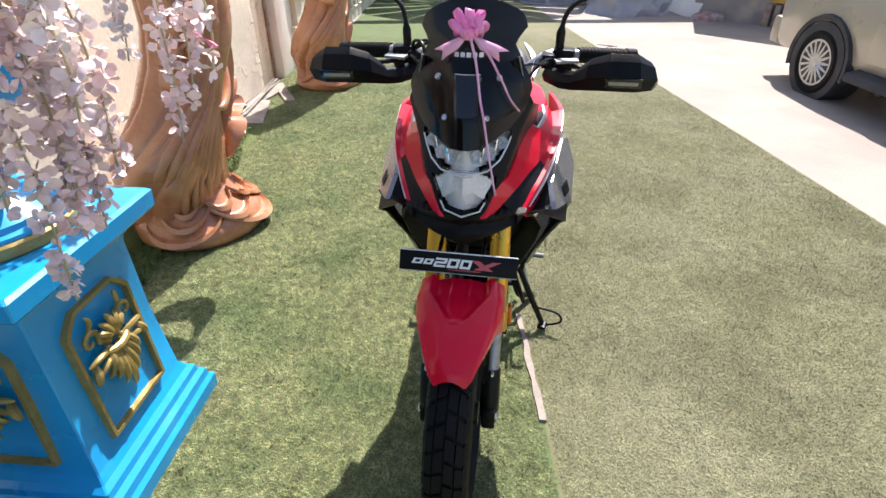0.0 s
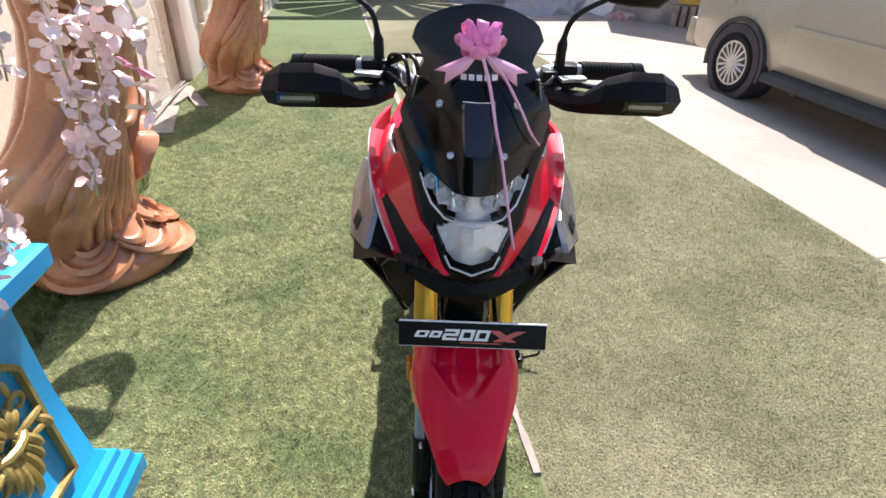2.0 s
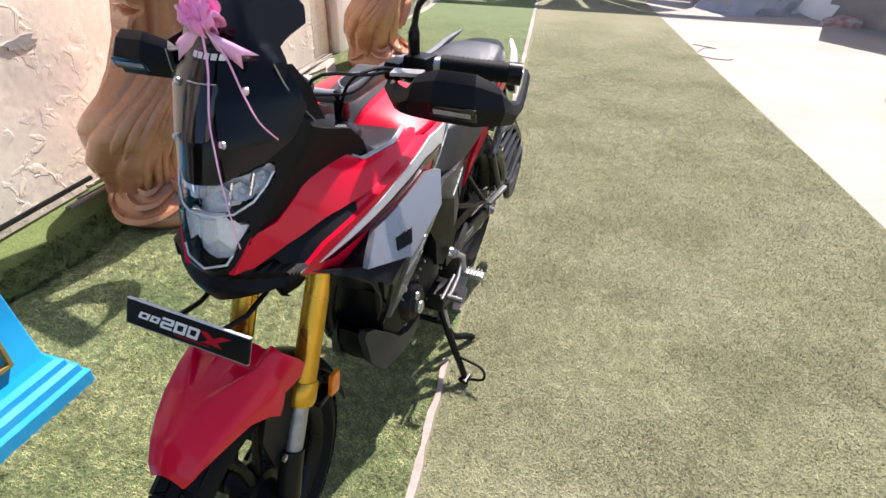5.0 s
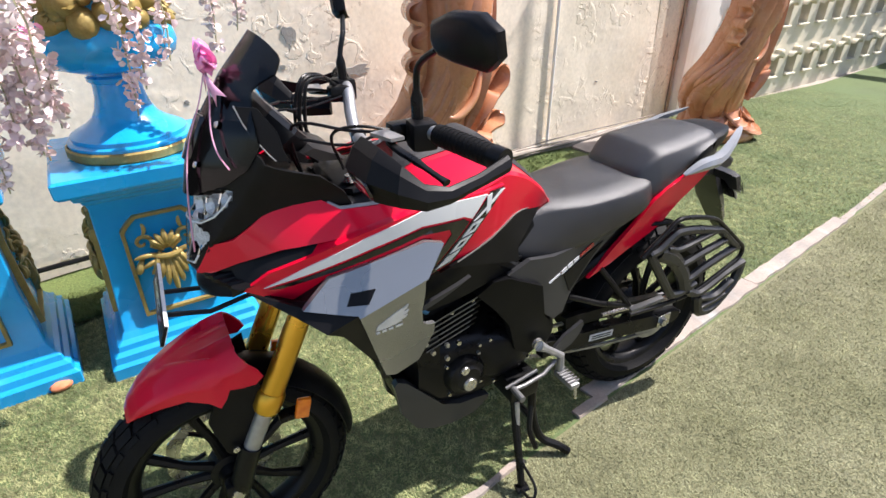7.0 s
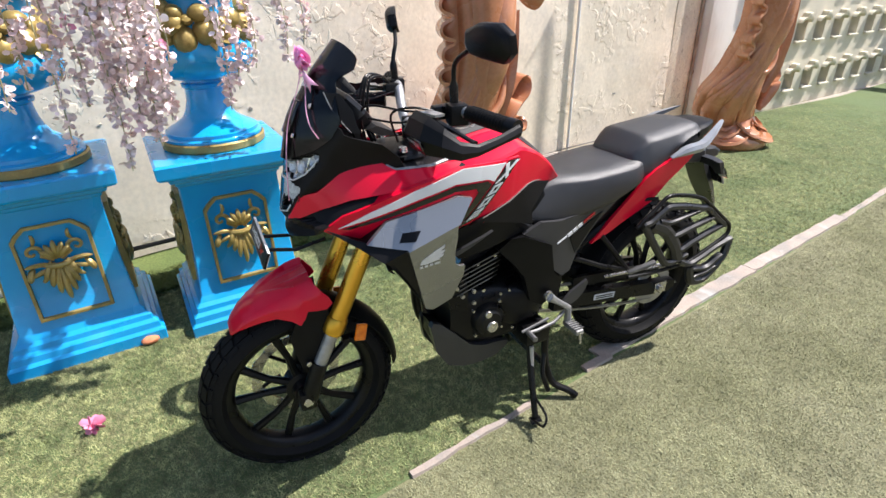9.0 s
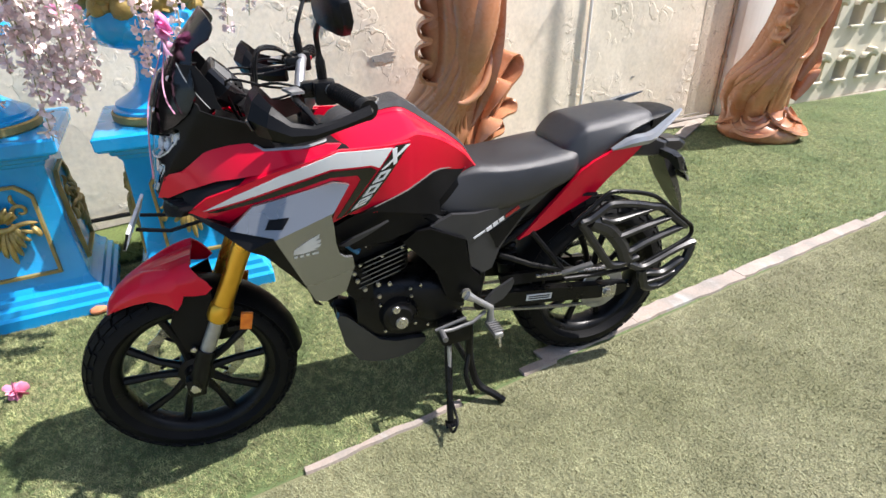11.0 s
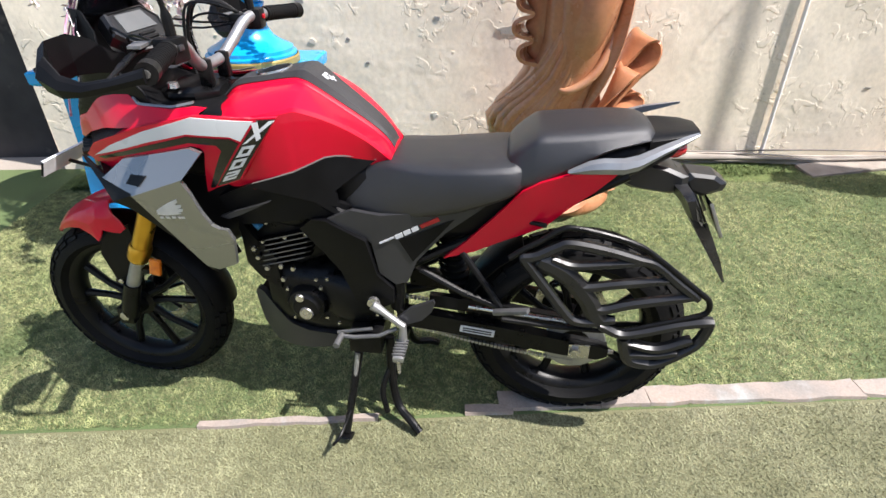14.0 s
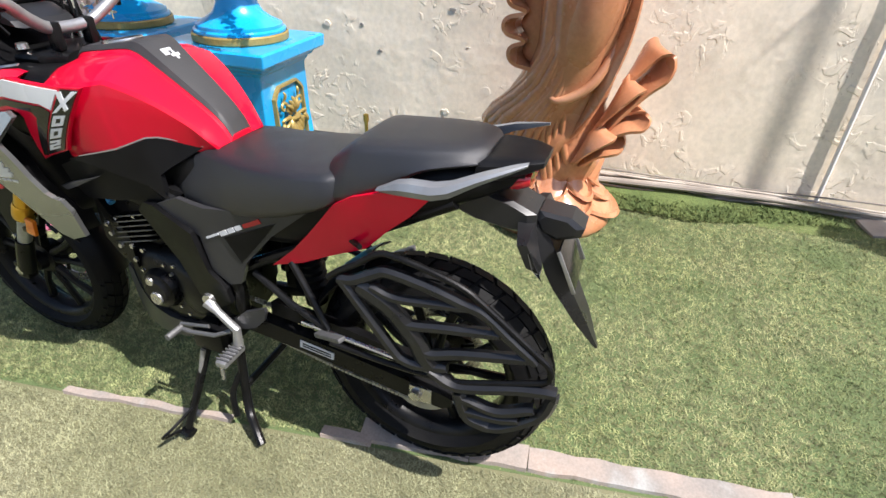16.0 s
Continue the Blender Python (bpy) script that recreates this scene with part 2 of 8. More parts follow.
# ---- building helpers ----
def finish(bm, sharp=0.62):
    bmesh.ops.recalc_face_normals(bm, faces=bm.faces)
    for f in bm.faces:
        f.smooth = True
    for e in bm.edges:
        if len(e.link_faces) == 2 and e.calc_face_angle() > sharp:
            e.smooth = False


def part(name, bm, mat, parent=None, label="", sharp=0.62):
    """Links a bmesh as one mesh object, under a thing or a part where one is given."""
    finish(bm, sharp)
    me = bpy.data.meshes.new(name)
    bm.to_mesh(me)
    bm.free()
    me.materials.append(mat)
    ob = new(name, me)
    if parent is not None:
        ob.parent = parent
    return tagged(ob, label)


def add_box(bm, lo, hi, bevel=0.0):
    r = bmesh.ops.create_cube(bm, size=1.0)
    lo, hi = Vector(lo), Vector(hi)
    for v in r["verts"]:
        v.co = Vector((v.co[i] * (hi[i] - lo[i]) + (lo[i] + hi[i]) / 2 for i in range(3)))
    if bevel:
        edges = list({e for v in r["verts"] for e in v.link_edges})
        bmesh.ops.bevel(bm, geom=edges, offset=bevel, segments=2, affect="EDGES", profile=0.6)


def boxed(lo, hi, bevel=0.0):
    bm = bmesh.new()
    add_box(bm, lo, hi, bevel)
    return bm


def add_loft(bm, rings, closed=True, caps=True):
    """Rings of equally many points, skinned one to the next."""
    wrap = len(rings) > 2 and rings[-1] is rings[0]
    rows = [[bm.verts.new(p) for p in ring] for ring in (rings[:-1] if wrap else rings)]
    rows += rows[:1] if wrap else []
    n = len(rows[0])
    for a, b in zip(rows, rows[1:]):
        for i in range(n if closed else n - 1):
            j = (i + 1) % n
            bm.faces.new((a[i], a[j], b[j], b[i]))
    if caps and closed:
        bm.faces.new(rows[0][::-1])
        bm.faces.new(rows[-1])
    return rows


def lofted(rings, closed=True, caps=True):
    bm = bmesh.new()
    add_loft(bm, rings, closed, caps)
    return bm


def smooth_line(points, per=6):
    """A Catmull-Rom line through the points."""
    pts = [Vector(p) for p in points]
    pts = [pts[0] * 2 - pts[1]] + pts + [pts[-1] * 2 - pts[-2]]
    out = []
    for a, b, c, d in zip(pts, pts[1:], pts[2:], pts[3:]):
        for k in range(per):
            t = k / per
            out.append(0.5 * ((2 * b) + (c - a) * t + (2 * a - 5 * b + 4 * c - d) * t * t + (3 * b - a - 3 * c + d) * t ** 3))
    out.append(pts[-2])
    return out


def thicken(bm, thick):
    """Gives an open sheet a back, moved in along the normals, and a rim."""
    bmesh.ops.recalc_face_normals(bm, faces=bm.faces)
    bm.normal_update()
    rim = [e for e in bm.edges if len(e.link_faces) == 1]
    faces = bm.faces[:]
    back = {v: bm.verts.new(v.co - v.normal * thick) for v in bm.verts[:]}
    for f in faces:
        bm.faces.new([back[v] for v in reversed(f.verts)])
    for e in rim:
        a, b = e.verts
        bm.faces.new((a, b, back[b], back[a]))


def add_tube(bm, line, radius, sides=8, flat=1.0):
    """A round bar along a line; radius may be one number or one for each point."""
    line = [Vector(p) for p in line]
    radii = radius if isinstance(radius, (list, tuple)) else [radius] * len(line)
    rings, side = [], None
    for i, p in enumerate(line):
        way = (line[min(i + 1, len(line) - 1)] - line[max(i - 1, 0)]).normalized()
        if side is None:
            side = way.cross(Vector((0, 0, 1)))
            if side.length < 0.1:
                side = way.cross(Vector((1, 0, 0)))
        side = (side - way * side.dot(way)).normalized()
        up = way.cross(side)
        rings.append([p + (side * math.cos(a) + up * math.sin(a) * flat) * radii[i] for a in (2 * math.pi * k / sides for k in range(sides))])
    add_loft(bm, rings)


def tube(line, radius, sides=8, flat=1.0):
    bm = bmesh.new()
    add_tube(bm, line, radius, sides, flat)
    return bm


def add_lathe(bm, profile, m, steps=32):
    """Turns (radius, height) points round z, then moves them by m."""
    rings = [[m @ Vector((r * math.cos(2 * math.pi * k / steps), r * math.sin(2 * math.pi * k / steps), h)) for k in range(steps)] for r, h in profile]
    ring = profile[0][0] > 1e-5 and profile[-1][0] > 1e-5
    add_loft(bm, rings + rings[:1] if ring else rings, caps=False)


def lathe(profile, m=Matrix(), steps=32):
    bm = bmesh.new()
    add_lathe(bm, profile, m, steps)
    return bm


def thing(name, label, category, m=Matrix(), group="", kind=""):
    ob = new(name)
    ob.empty_display_size = 0.1
    ob.matrix_world = m
    return tagged(ob, label, category, group, kind)


def setting(name, bm, mat, label, category, sharp=0.62):
    return tagged(part(name, bm, mat, None, label, sharp), category=category, kind="structure")


# ---- ground ----
def flat_sheet(outline, z, thick=0.0):
    bm = bmesh.new()
    f = bm.faces.new([bm.verts.new((x, y, z)) for x, y in outline])
    if thick:
        r = bmesh.ops.extrude_face_region(bm, geom=[f])
        bmesh.ops.translate(bm, vec=(0, 0, -thick), verts=[v for v in r["geom"] if isinstance(v, bmesh.types.BMVert)])
    return bm


setting("ground", flat_sheet([(-60, -40), (60, -40), (60, 90), (-60, 90)], -0.006), CONCRETE, "pale sunlit concrete yard with faint stains", "ground")
EDGE = [(3.16, -3.0), (3.06, 2.0), (2.99, 3.2), (2.88, 4.6), (2.74, 6.1), (2.55, 8.2), (2.33, 11.0), (2.0, 15.0)]
SEAM = [(1.0, -3.0), (0.975, 2.0), (0.955, 3.3), (0.93, 5.0), (0.79, 9.4), (0.72, 15.0)]
setting("pavement_turf_green", flat_sheet([(-1.16, -3.0)] + SEAM + [(-0.62, 15.0), (-0.66, 9.0), (-1.0, 6.0)], 0.004, 0.01), TURF_LEFT, "green artificial turf carpet laid on the concrete", "turf")
setting("pavement_turf_faded", flat_sheet(SEAM[::-1] + [(x + 0.02, y) for x, y in SEAM[:1]] + EDGE, 0.003, 0.009), TURF_RIGHT, "sun-faded olive artificial turf carpet", "turf")


def inside_line(line, y):
    return np.interp(y, [p[1] for p in line], [p[0] for p in line])


def pile(name, mat, left, right, y0, y1, count, seed, z=0.003, size=1.0, tuft=0.014, loose=4.0):
    """Short upright turf fibres, joined, thinner towards the far end."""
    rng = np.random.default_rng(seed)
    y = y0 + (y1 - y0) * (1 - np.sqrt(1 - rng.random(count)))
    a, b = left(y), right(y)
    x = a + (b - a) * rng.random(count)
    # tufts: fibres of one spot lean the same way and stand alike
    cx, cy = np.floor(x / tuft + 0.35 * np.sin(y * 31)), np.floor(y / tuft + 0.35 * np.sin(x * 37))
    spot = np.abs(np.sin(cx * 12.9898 + cy * 78.233) * 43758.5453) % 1.0
    wave = 0.5 + 0.25 * (np.sin(x * 23 + 3 * np.sin(y * 17)) + np.sin(y * 29 + 2 * np.sin(x * 13)))
    turn = spot * 2 * np.pi + rng.normal(0, loose, count)
    lean = (0.004 + 0.012 * rng.random(count)) * size
    tall = (0.003 + 0.006 * rng.random(count) + 0.005 * wave * spot / loose) * size
    wide = (0.0010 + 0.0013 * rng.random(count)) * size
    co = np.zeros((count, 3, 3), dtype=np.float32)
    co[:, 0] = np.stack([x - np.sin(turn) * wide, y + np.cos(turn) * wide, np.full(count, z)], 1)
    co[:, 1] = np.stack([x + np.sin(turn) * wide, y - np.cos(turn) * wide, np.full(count, z)], 1)
    co[:, 2] = np.stack([x + np.cos(turn) * lean, y + np.sin(turn) * lean, z + tall], 1)
    me = bpy.data.meshes.new(name)
    me.vertices.add(count * 3)
    me.vertices.foreach_set("co", co.ravel())
    me.loops.add(count * 3)
    me.loops.foreach_set("vertex_index", np.arange(count * 3, dtype=np.int32))
    me.polygons.add(count)
    me.polygons.foreach_set("loop_start", np.arange(0, count * 3, 3, dtype=np.int32))
    me.update(calc_edges=True)
    me.materials.append(mat)
    return tagged(new(name, me), kind="stuff")


tagged(pile("turf_pile", PILE_LEFT, lambda y: np.full_like(y, -1.0), lambda y: inside_line(SEAM, y) - 0.01, 0.6, 8.8, 560000, 3, size=1.12, loose=1.5), "short green artificial grass fibres", "turf")
tagged(pile("turf_pile", PILE_RIGHT, lambda y: inside_line(SEAM, y) + 0.012, lambda y: inside_line(EDGE, y) - 0.01, 0.6, 9.0, 620000, 4), "short faded artificial grass fibres", "turf")

# pale concrete strip along the carpet seam: a thin run, then broken kerb pieces
strip = thing("kerb_strip", "pale pinkish broken concrete kerb strip between two turf carpets", "kerb strip", kind="structure")
rng = random.Random(5)


def kerb_piece(y0, y1, x0, x1, z, skew=0.0):
    bm = bmesh.new()
    cuts = max(2, int((y1 - y0) / 0.06))
    rings = []
    for k in range(cuts + 1):
        y = y0 + (y1 - y0) * k / cuts
        a, b = x0 + rng.uniform(-0.005, 0.005) + skew * k / cuts, x1 + rng.uniform(-0.005, 0.005) + skew * k / cuts
        q = rng.uniform(-0.002, 0.002) if k in (0, cuts) else 0
        rings.append([(a, y, -0.005), (a + 0.002, y + q, z), (b - 0.004, y - q, z + rng.uniform(-0.002, 0.002)), (b, y, -0.005)])
    add_loft(bm, rings)
    return bm


part("kerb_piece", kerb_piece(2.01, 2.56, 0.955, 0.982, 0.014, -0.006), PAVER, strip, "narrow whitish strip", sharp=0.4)
part("kerb_piece", kerb_piece(2.83, 2.98, 0.925, 0.958, 0.016), PAVER, strip, sharp=0.4)
spans = [(2.94, 3.26, 0.872, 0.955), (3.262, 3.42, 0.87, 0.951), (3.422, 4.12, 0.868, 0.946), (4.1215, 5.2, 0.862, 0.936)]
for y0, y1, a, b in spans:
    part("kerb_piece", kerb_piece(y0, y1, a, b, 0.016, -0.006), PAVER, strip, sharp=0.4)
y = 5.22
while y < 14:
    n = rng.uniform(0.7, 1.3)
    x = float(inside_line(SEAM, y)) - 0.02
    part("kerb_piece", kerb_piece(y, y + n - 0.002, x - 0.026, x + 0.016, 0.009, -0.03 * n), PAVER, strip, sharp=0.4)
    y += n

# ---- wall along the yard ----
WALL = [(-1.115, 0.465), (-1.10, 2.8), (-1.03, 6.03)]


def wall_x(y):
    return float(np.interp(y, [p[1] for p in WALL], [p[0] for p in WALL]))


def blister(y, z):
    """Slow swelling of the plaster, with raised flaky islands here and there."""
    patch = max(0.0, noise.noise((y * 2.1, z * 2.4, 5)) - 0.02)
    ragged = min(1.0, max(0.0, 6.0 * noise.fractal((y * 15, z * 21, 2), 1, 2.2, 4) - 0.6))
    return 0.008 * noise.fractal((y * 1.3, z * 1.3, 3), 1, 2, 3) + 0.0012 * min(3.0 * patch, 1.0) * ragged


def plaster_wall():
    """A thick wall whose plaster swells and sinks a little."""
    bm = bmesh.new()
    ys = [0.465, 0.5, 0.53] + [0.55 + 0.0125 * k for k in range(1, 441)]
    zs = [-0.02 + 0.0125 * k for k in range(105)] + [1.36 + 0.1 * k for k in range(14)]
    grid = [[bm.verts.new((wall_x(y) + blister(y, z), y, z)) for z in zs] for y in ys]
    for a, b in zip(grid, grid[1:]):
        for i in range(len(zs) - 1):
            bm.faces.new((a[i], a[i + 1], b[i + 1], b[i]))
    ends = [bm.verts.new((x, y, z)) for x, y, z in ((-1.30, 0.465, -0.02), (-1.30, 0.465, 2.73), (-1.30, 6.05, 2.73), (-1.30, 6.05, -0.02))]
    bm.faces.new((grid[0][0], grid[0][-1], ends[1], ends[0]))
    bm.faces.new((grid[-1][-1], grid[-1][0], ends[3], ends[2]))
    bm.faces.new((grid[0][-1], grid[-1][-1], ends[2], ends[1]))
    bm.faces.new(ends)
    return bm


# Near-black mottled wall, set back beyond the plaster wall's end.
DARK_MOTTLED = material("dark_mottled_wall", (0.055, 0.050, 0.052), 0.95, other=(0.030, 0.028, 0.030), scale=3, bump=0.8, bump_scale=14, stain=(0.16, 0.135, 0.12), stain_scale=5, stain_at=(0.58, 0.72))
setting("wall_west_recess", boxed((-1.60, -4.0, -0.02), (-1.34, 0.46, 2.4), 0.01), DARK_MOTTLED, "dark mottled wall set back beside the plaster wall", "wall")
wall = setting("wall_west", plaster_wall(), PLASTER, "old cream plaster wall with flaking paint and stains", "wall")


def flake(y, z, size, seed, proud, tall=None):
    """A ragged chip of paint standing off the plaster; tall above 1 stands upright."""
    r = random.Random(seed)
    bm = bmesh.new()
    n = 17
    x = wall_x(y) + blister(y, z) + 0.001
    lean = tall or r.uniform(0.2, 1.0)
    rim = []
    for k in range(n):
        a = 2 * math.pi * k / n
        d = size * r.uniform(0.55, 1.15)
        dy, dz = d * math.cos(a), d * math.sin(a) * lean
        rim.append((x + 0.003 + proud * max(0, math.sin(a + 0.6)) * r.uniform(0.5, 1), y + dy, z + dz))
    top = [bm.verts.new(p) for p in rim]
    low = [bm.verts.new((p[0] - 0.008, p[1], p[2])) for p in rim]
    bm.faces.new(top)
    for k in range(n):
        j = (k + 1) % n
        bm.faces.new((top[k], low[k], low[j], top[j]))
    return bm


r2 = random.Random(11)
for k in range(9):
    y, z = r2.uniform(0.2, 4.4), r2.uniform(0.1, 1.25)
    size = r2.choice((0.008, 0.010, 0.014, 0.02, 0.03))
    part("paint_flake", flake(y, z, size, k, r2.uniform(0.0005, 0.003)), PLASTER_FLAKE, wall, "curled flake of old paint" if k == 0 else "")
for y, z, size, seed, tall in ((3.225, 0.79, 0.095, 300, 0.38), (2.80, 0.855, 0.020, 301, 0.7), (2.40, 0.62, 0.012, 302, 0.6), (1.74, 1.02, 0.03, 303, 0.7), (5.35, 0.45, 0.02, 304, 0.4), (2.05, 0.95, 0.03, 305, 0.7), (2.3, 0.75, 0.012, 306, 0.8), (2.857, 1.005, 0.040, 307, 1.4)):
    part("bare_patch", flake(y, z, size, seed, 0.002, tall), PLASTER_CHIP, wall, "grey patch where plaster is bare")
part("wall_conduit", tube([(wall_x(4.82) + 0.02, 4.82, 0.02), (wall_x(4.82) + 0.02, 4.83, 2.7)], 0.012, 8), PILASTER, wall, "thin grey conduit running up the wall")

pilaster = setting("wall_pilaster", boxed((-1.16, 6.052, -0.02), (-1.028, 6.425, 2.72), 0.003), PLASTER, "stained plaster corner beside the pier", "pilaster")
setting("wall_pier", boxed((-1.14, 6.43, -0.02), (-0.925, 7.02, 2.72), 0.008), PILASTER, "white-washed plaster gate pier", "pier")
pipe = thing("drain_pipe", "rusty brown drain pipe beside the pier", "pipe", kind="structure")
part("pipe", tube([(-1.012, 6.408, 0.0), (-1.012, 6.408, 2.7)], 0.014, 12), BROWN_PIPE, pipe)
for z in (0.5, 1.4, 2.3):
    part("bracket", boxed((-1.026, 6.388, z), (-0.996, 6.426, z + 0.03), 0.003), BROWN_PIPE, pipe)

# Back of the balustrade openings: their shade is put into this dark grey.
SHADED_BACK = material("shade_and_joint_grey", (0.20, 0.185, 0.17), 0.95, other=(0.14, 0.13, 0.12), scale=3, bump=0.4, bump_scale=20)
# balustrade screen with rows of small arched openings
screen_m = pose(-0.87, 7.04, 0, 0, 0, 90 - 3.2)
rail = thing("wall_balustrade", "cream concrete screen wall with rows of small openings", "balustrade", screen_m, kind="structure")
CELL = 0.37


def screen_body():
    bm = bmesh.new()
    rows = ((0.18, 0.40), (0.68, 0.90), (1.18, 1.40))
    z = -0.02
    for lo, hi in rows:
        add_box(bm, (0, 0, z), (9.4, 0.13, lo))
        for k in range(26):
            add_box(bm, (k * CELL - 0.085, 0, lo), (k * CELL + 0.085, 0.13, hi))
        z = hi
    add_box(bm, (0, 0, z), (9.4, 0.13, 1.5))
    return bm


part("screen_panel", screen_body(), CREAM, rail, "pierced cream panel")
# Wall added behind the screen; its dark colour stands for shade.
part("back_wall", boxed((0, 0.30, -0.02), (9.4, 0.36, 1.5)), SHADED_BACK, rail, "added grey wall behind the openings, their shade in its colour")


def hood():
    """The arched hood and little sill of one opening."""
    bm = bmesh.new()
    add_box(bm, (-0.10, -0.035, -0.125), (0.10, 0.0, -0.105), 0.004)
    ring = [(0.115 * math.cos(a), 0.062 * math.sin(a) + 0.075) for a in (math.pi * k / 8 for k in range(9))]
    inner = [(0.085 * math.cos(a), 0.036 * math.sin(a) + 0.075) for a in (math.pi * k / 8 for k in range(9))]
    front = [[bm.verts.new((x, -0.065 + 0.3 * (0.137 - z), z)) for x, z in p] for p in (ring, inner)]
    back = [[bm.verts.new((x, 0.0, z)) for x, z in p] for p in (ring, inner)]
    for k in range(8):
        bm.faces.new((front[0][k], front[0][k + 1], front[1][k + 1], front[1][k]))
        bm.faces.new((front[0][k], back[0][k], back[0][k + 1], front[0][k + 1]))
        bm.faces.new((front[1][k + 1], back[1][k + 1], back[1][k], front[1][k]))
    add_box(bm, (-0.036, -0.07, 0.130), (0.036, 0.0, 0.172), 0.012)
    return bm


first = part("opening_hood", hood(), CREAM, rail)
first.location = (0.5 * CELL, 0, 0.29)
for row, z in enumerate((0.29, 0.79, 1.29)):
    for k in range(25):
        if row == 0 and k == 0 or (row == 2 and k % 4 == 3):
            continue
        h = new("opening_hood", first.data)
        h.parent = rail
        h.location = ((k + 0.5) * CELL, 0, z)

# turf turned up against the foot of the wall, with loose cables and boards
def upturned(y0, y1, rise):
    bm = bmesh.new()
    rows = []
    n = int((y1 - y0) / 0.05)
    for k in range(n + 1):
        y = y0 + (y1 - y0) * k / n
        w = wall_x(y)
        wave = noise.noise((y * 2.3, 5, 0)) * 0.05
        end = min(1, 4 * min(k, n - k) / n + 0.05)
        rows.append([(w + 0.34 + wave, y, 0.006), (w + 0.22 + wave, y, 0.006 + 0.25 * rise * end), (w + 0.10, y, 0.006 + 0.75 * rise * end + wave * 0.3), (w + 0.015, y, 0.006 + rise * end), (w + 0.015, y, 0.0)])
    add_loft(bm, rows, closed=False)
    return bm


# Long verge grass is deep green; wall-foot shade is also in this colour.
TURF_DEEP_SHADED = material("turf_deep_green_shaded", (0.082, 0.120, 0.030), 0.9, other=(0.120, 0.155, 0.045), scale=6, fine=0.35, fine_scale=130, bump=0.9, bump_scale=150)
setting("turf_upstand", upturned(0.6, 4.95, 0.055), TURF_DEEP_SHADED, "green turf turned up against the wall", "turf")
verge = pile("turf_verge_pile", TURF_DEEP_SHADED, lambda y: np.full_like(y, -1.06), lambda y: np.full_like(y, -0.74) + 0.05 * np.sin(y * 5), 0.7, 4.95, 90000, 9, 0.016, size=2.0, loose=1.0)
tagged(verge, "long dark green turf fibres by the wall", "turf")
edging = setting("turf_edging", tube([(wall_x(y) + 0.03, y, 0.115) for y in (0.6, 1.5, 2.5, 3.3)], 0.012, 6), BLACK, "black edging strip along the wall foot", "edging")
r3 = random.Random(21)
for k in range(11):
    z0, off = r3.uniform(0.03, 0.13), r3.uniform(0.03, 0.16)
    y0, y1 = r3.uniform(2.9, 3.6), r3.uniform(4.6, 6.4)
    line = smooth_line([(wall_x(y) + off + r3.uniform(-0.02, 0.02), y, z0 * (1 - 0.4 * (y - y0) / (y1 - y0)) + r3.uniform(-0.012, 0.012)) for y in np.linspace(y0, y1, 6)], 4)
    c = tagged(part("cable", tube(line, r3.choice((0.005, 0.006, 0.008, 0.011)), 6), CABLE), "dusty brown cable lying along the wall foot", "cable", "cables at the wall")
for x, y, a, w in ((-0.88, 5.28, 9, 0.075), (-0.93, 5.72, -14, 0.05), (-0.80, 5.86, 24, 0.045)):
    board = part("debris_board", boxed((-w, -0.30, 0), (w, 0.30, 0.018), 0.005), RUBBLE)
    board.matrix_world = pose(x, y, 0.010, 1, 5, a)
    tagged(board, "broken dusty board lying by the wall", "debris", "boards at the wall")
stub = thing("pipe_stub", "small yellow capped pipe stub by the wall", "pipe", pose(-0.93, 2.36, 0.0))
part("pipe", tube([(0, 0, 0), (0, 0, 0.28)], 0.011, 8), YELLOW, stub)
part("cap", tube([(0, 0, 0.27), (0, 0, 0.31)], 0.016, 8), YELLOW, stub)

# ---- blue pedestals, urns and hanging blossom ----
def square_ring(h, z, r=0.0):
    return [(h, -h + r, z), (h, h - r, z), (h - r, h, z), (-h + r, h, z), (-h, h - r, z), (-h, -h + r, z), (-h + r, -h, z), (h - r, -h, z)]


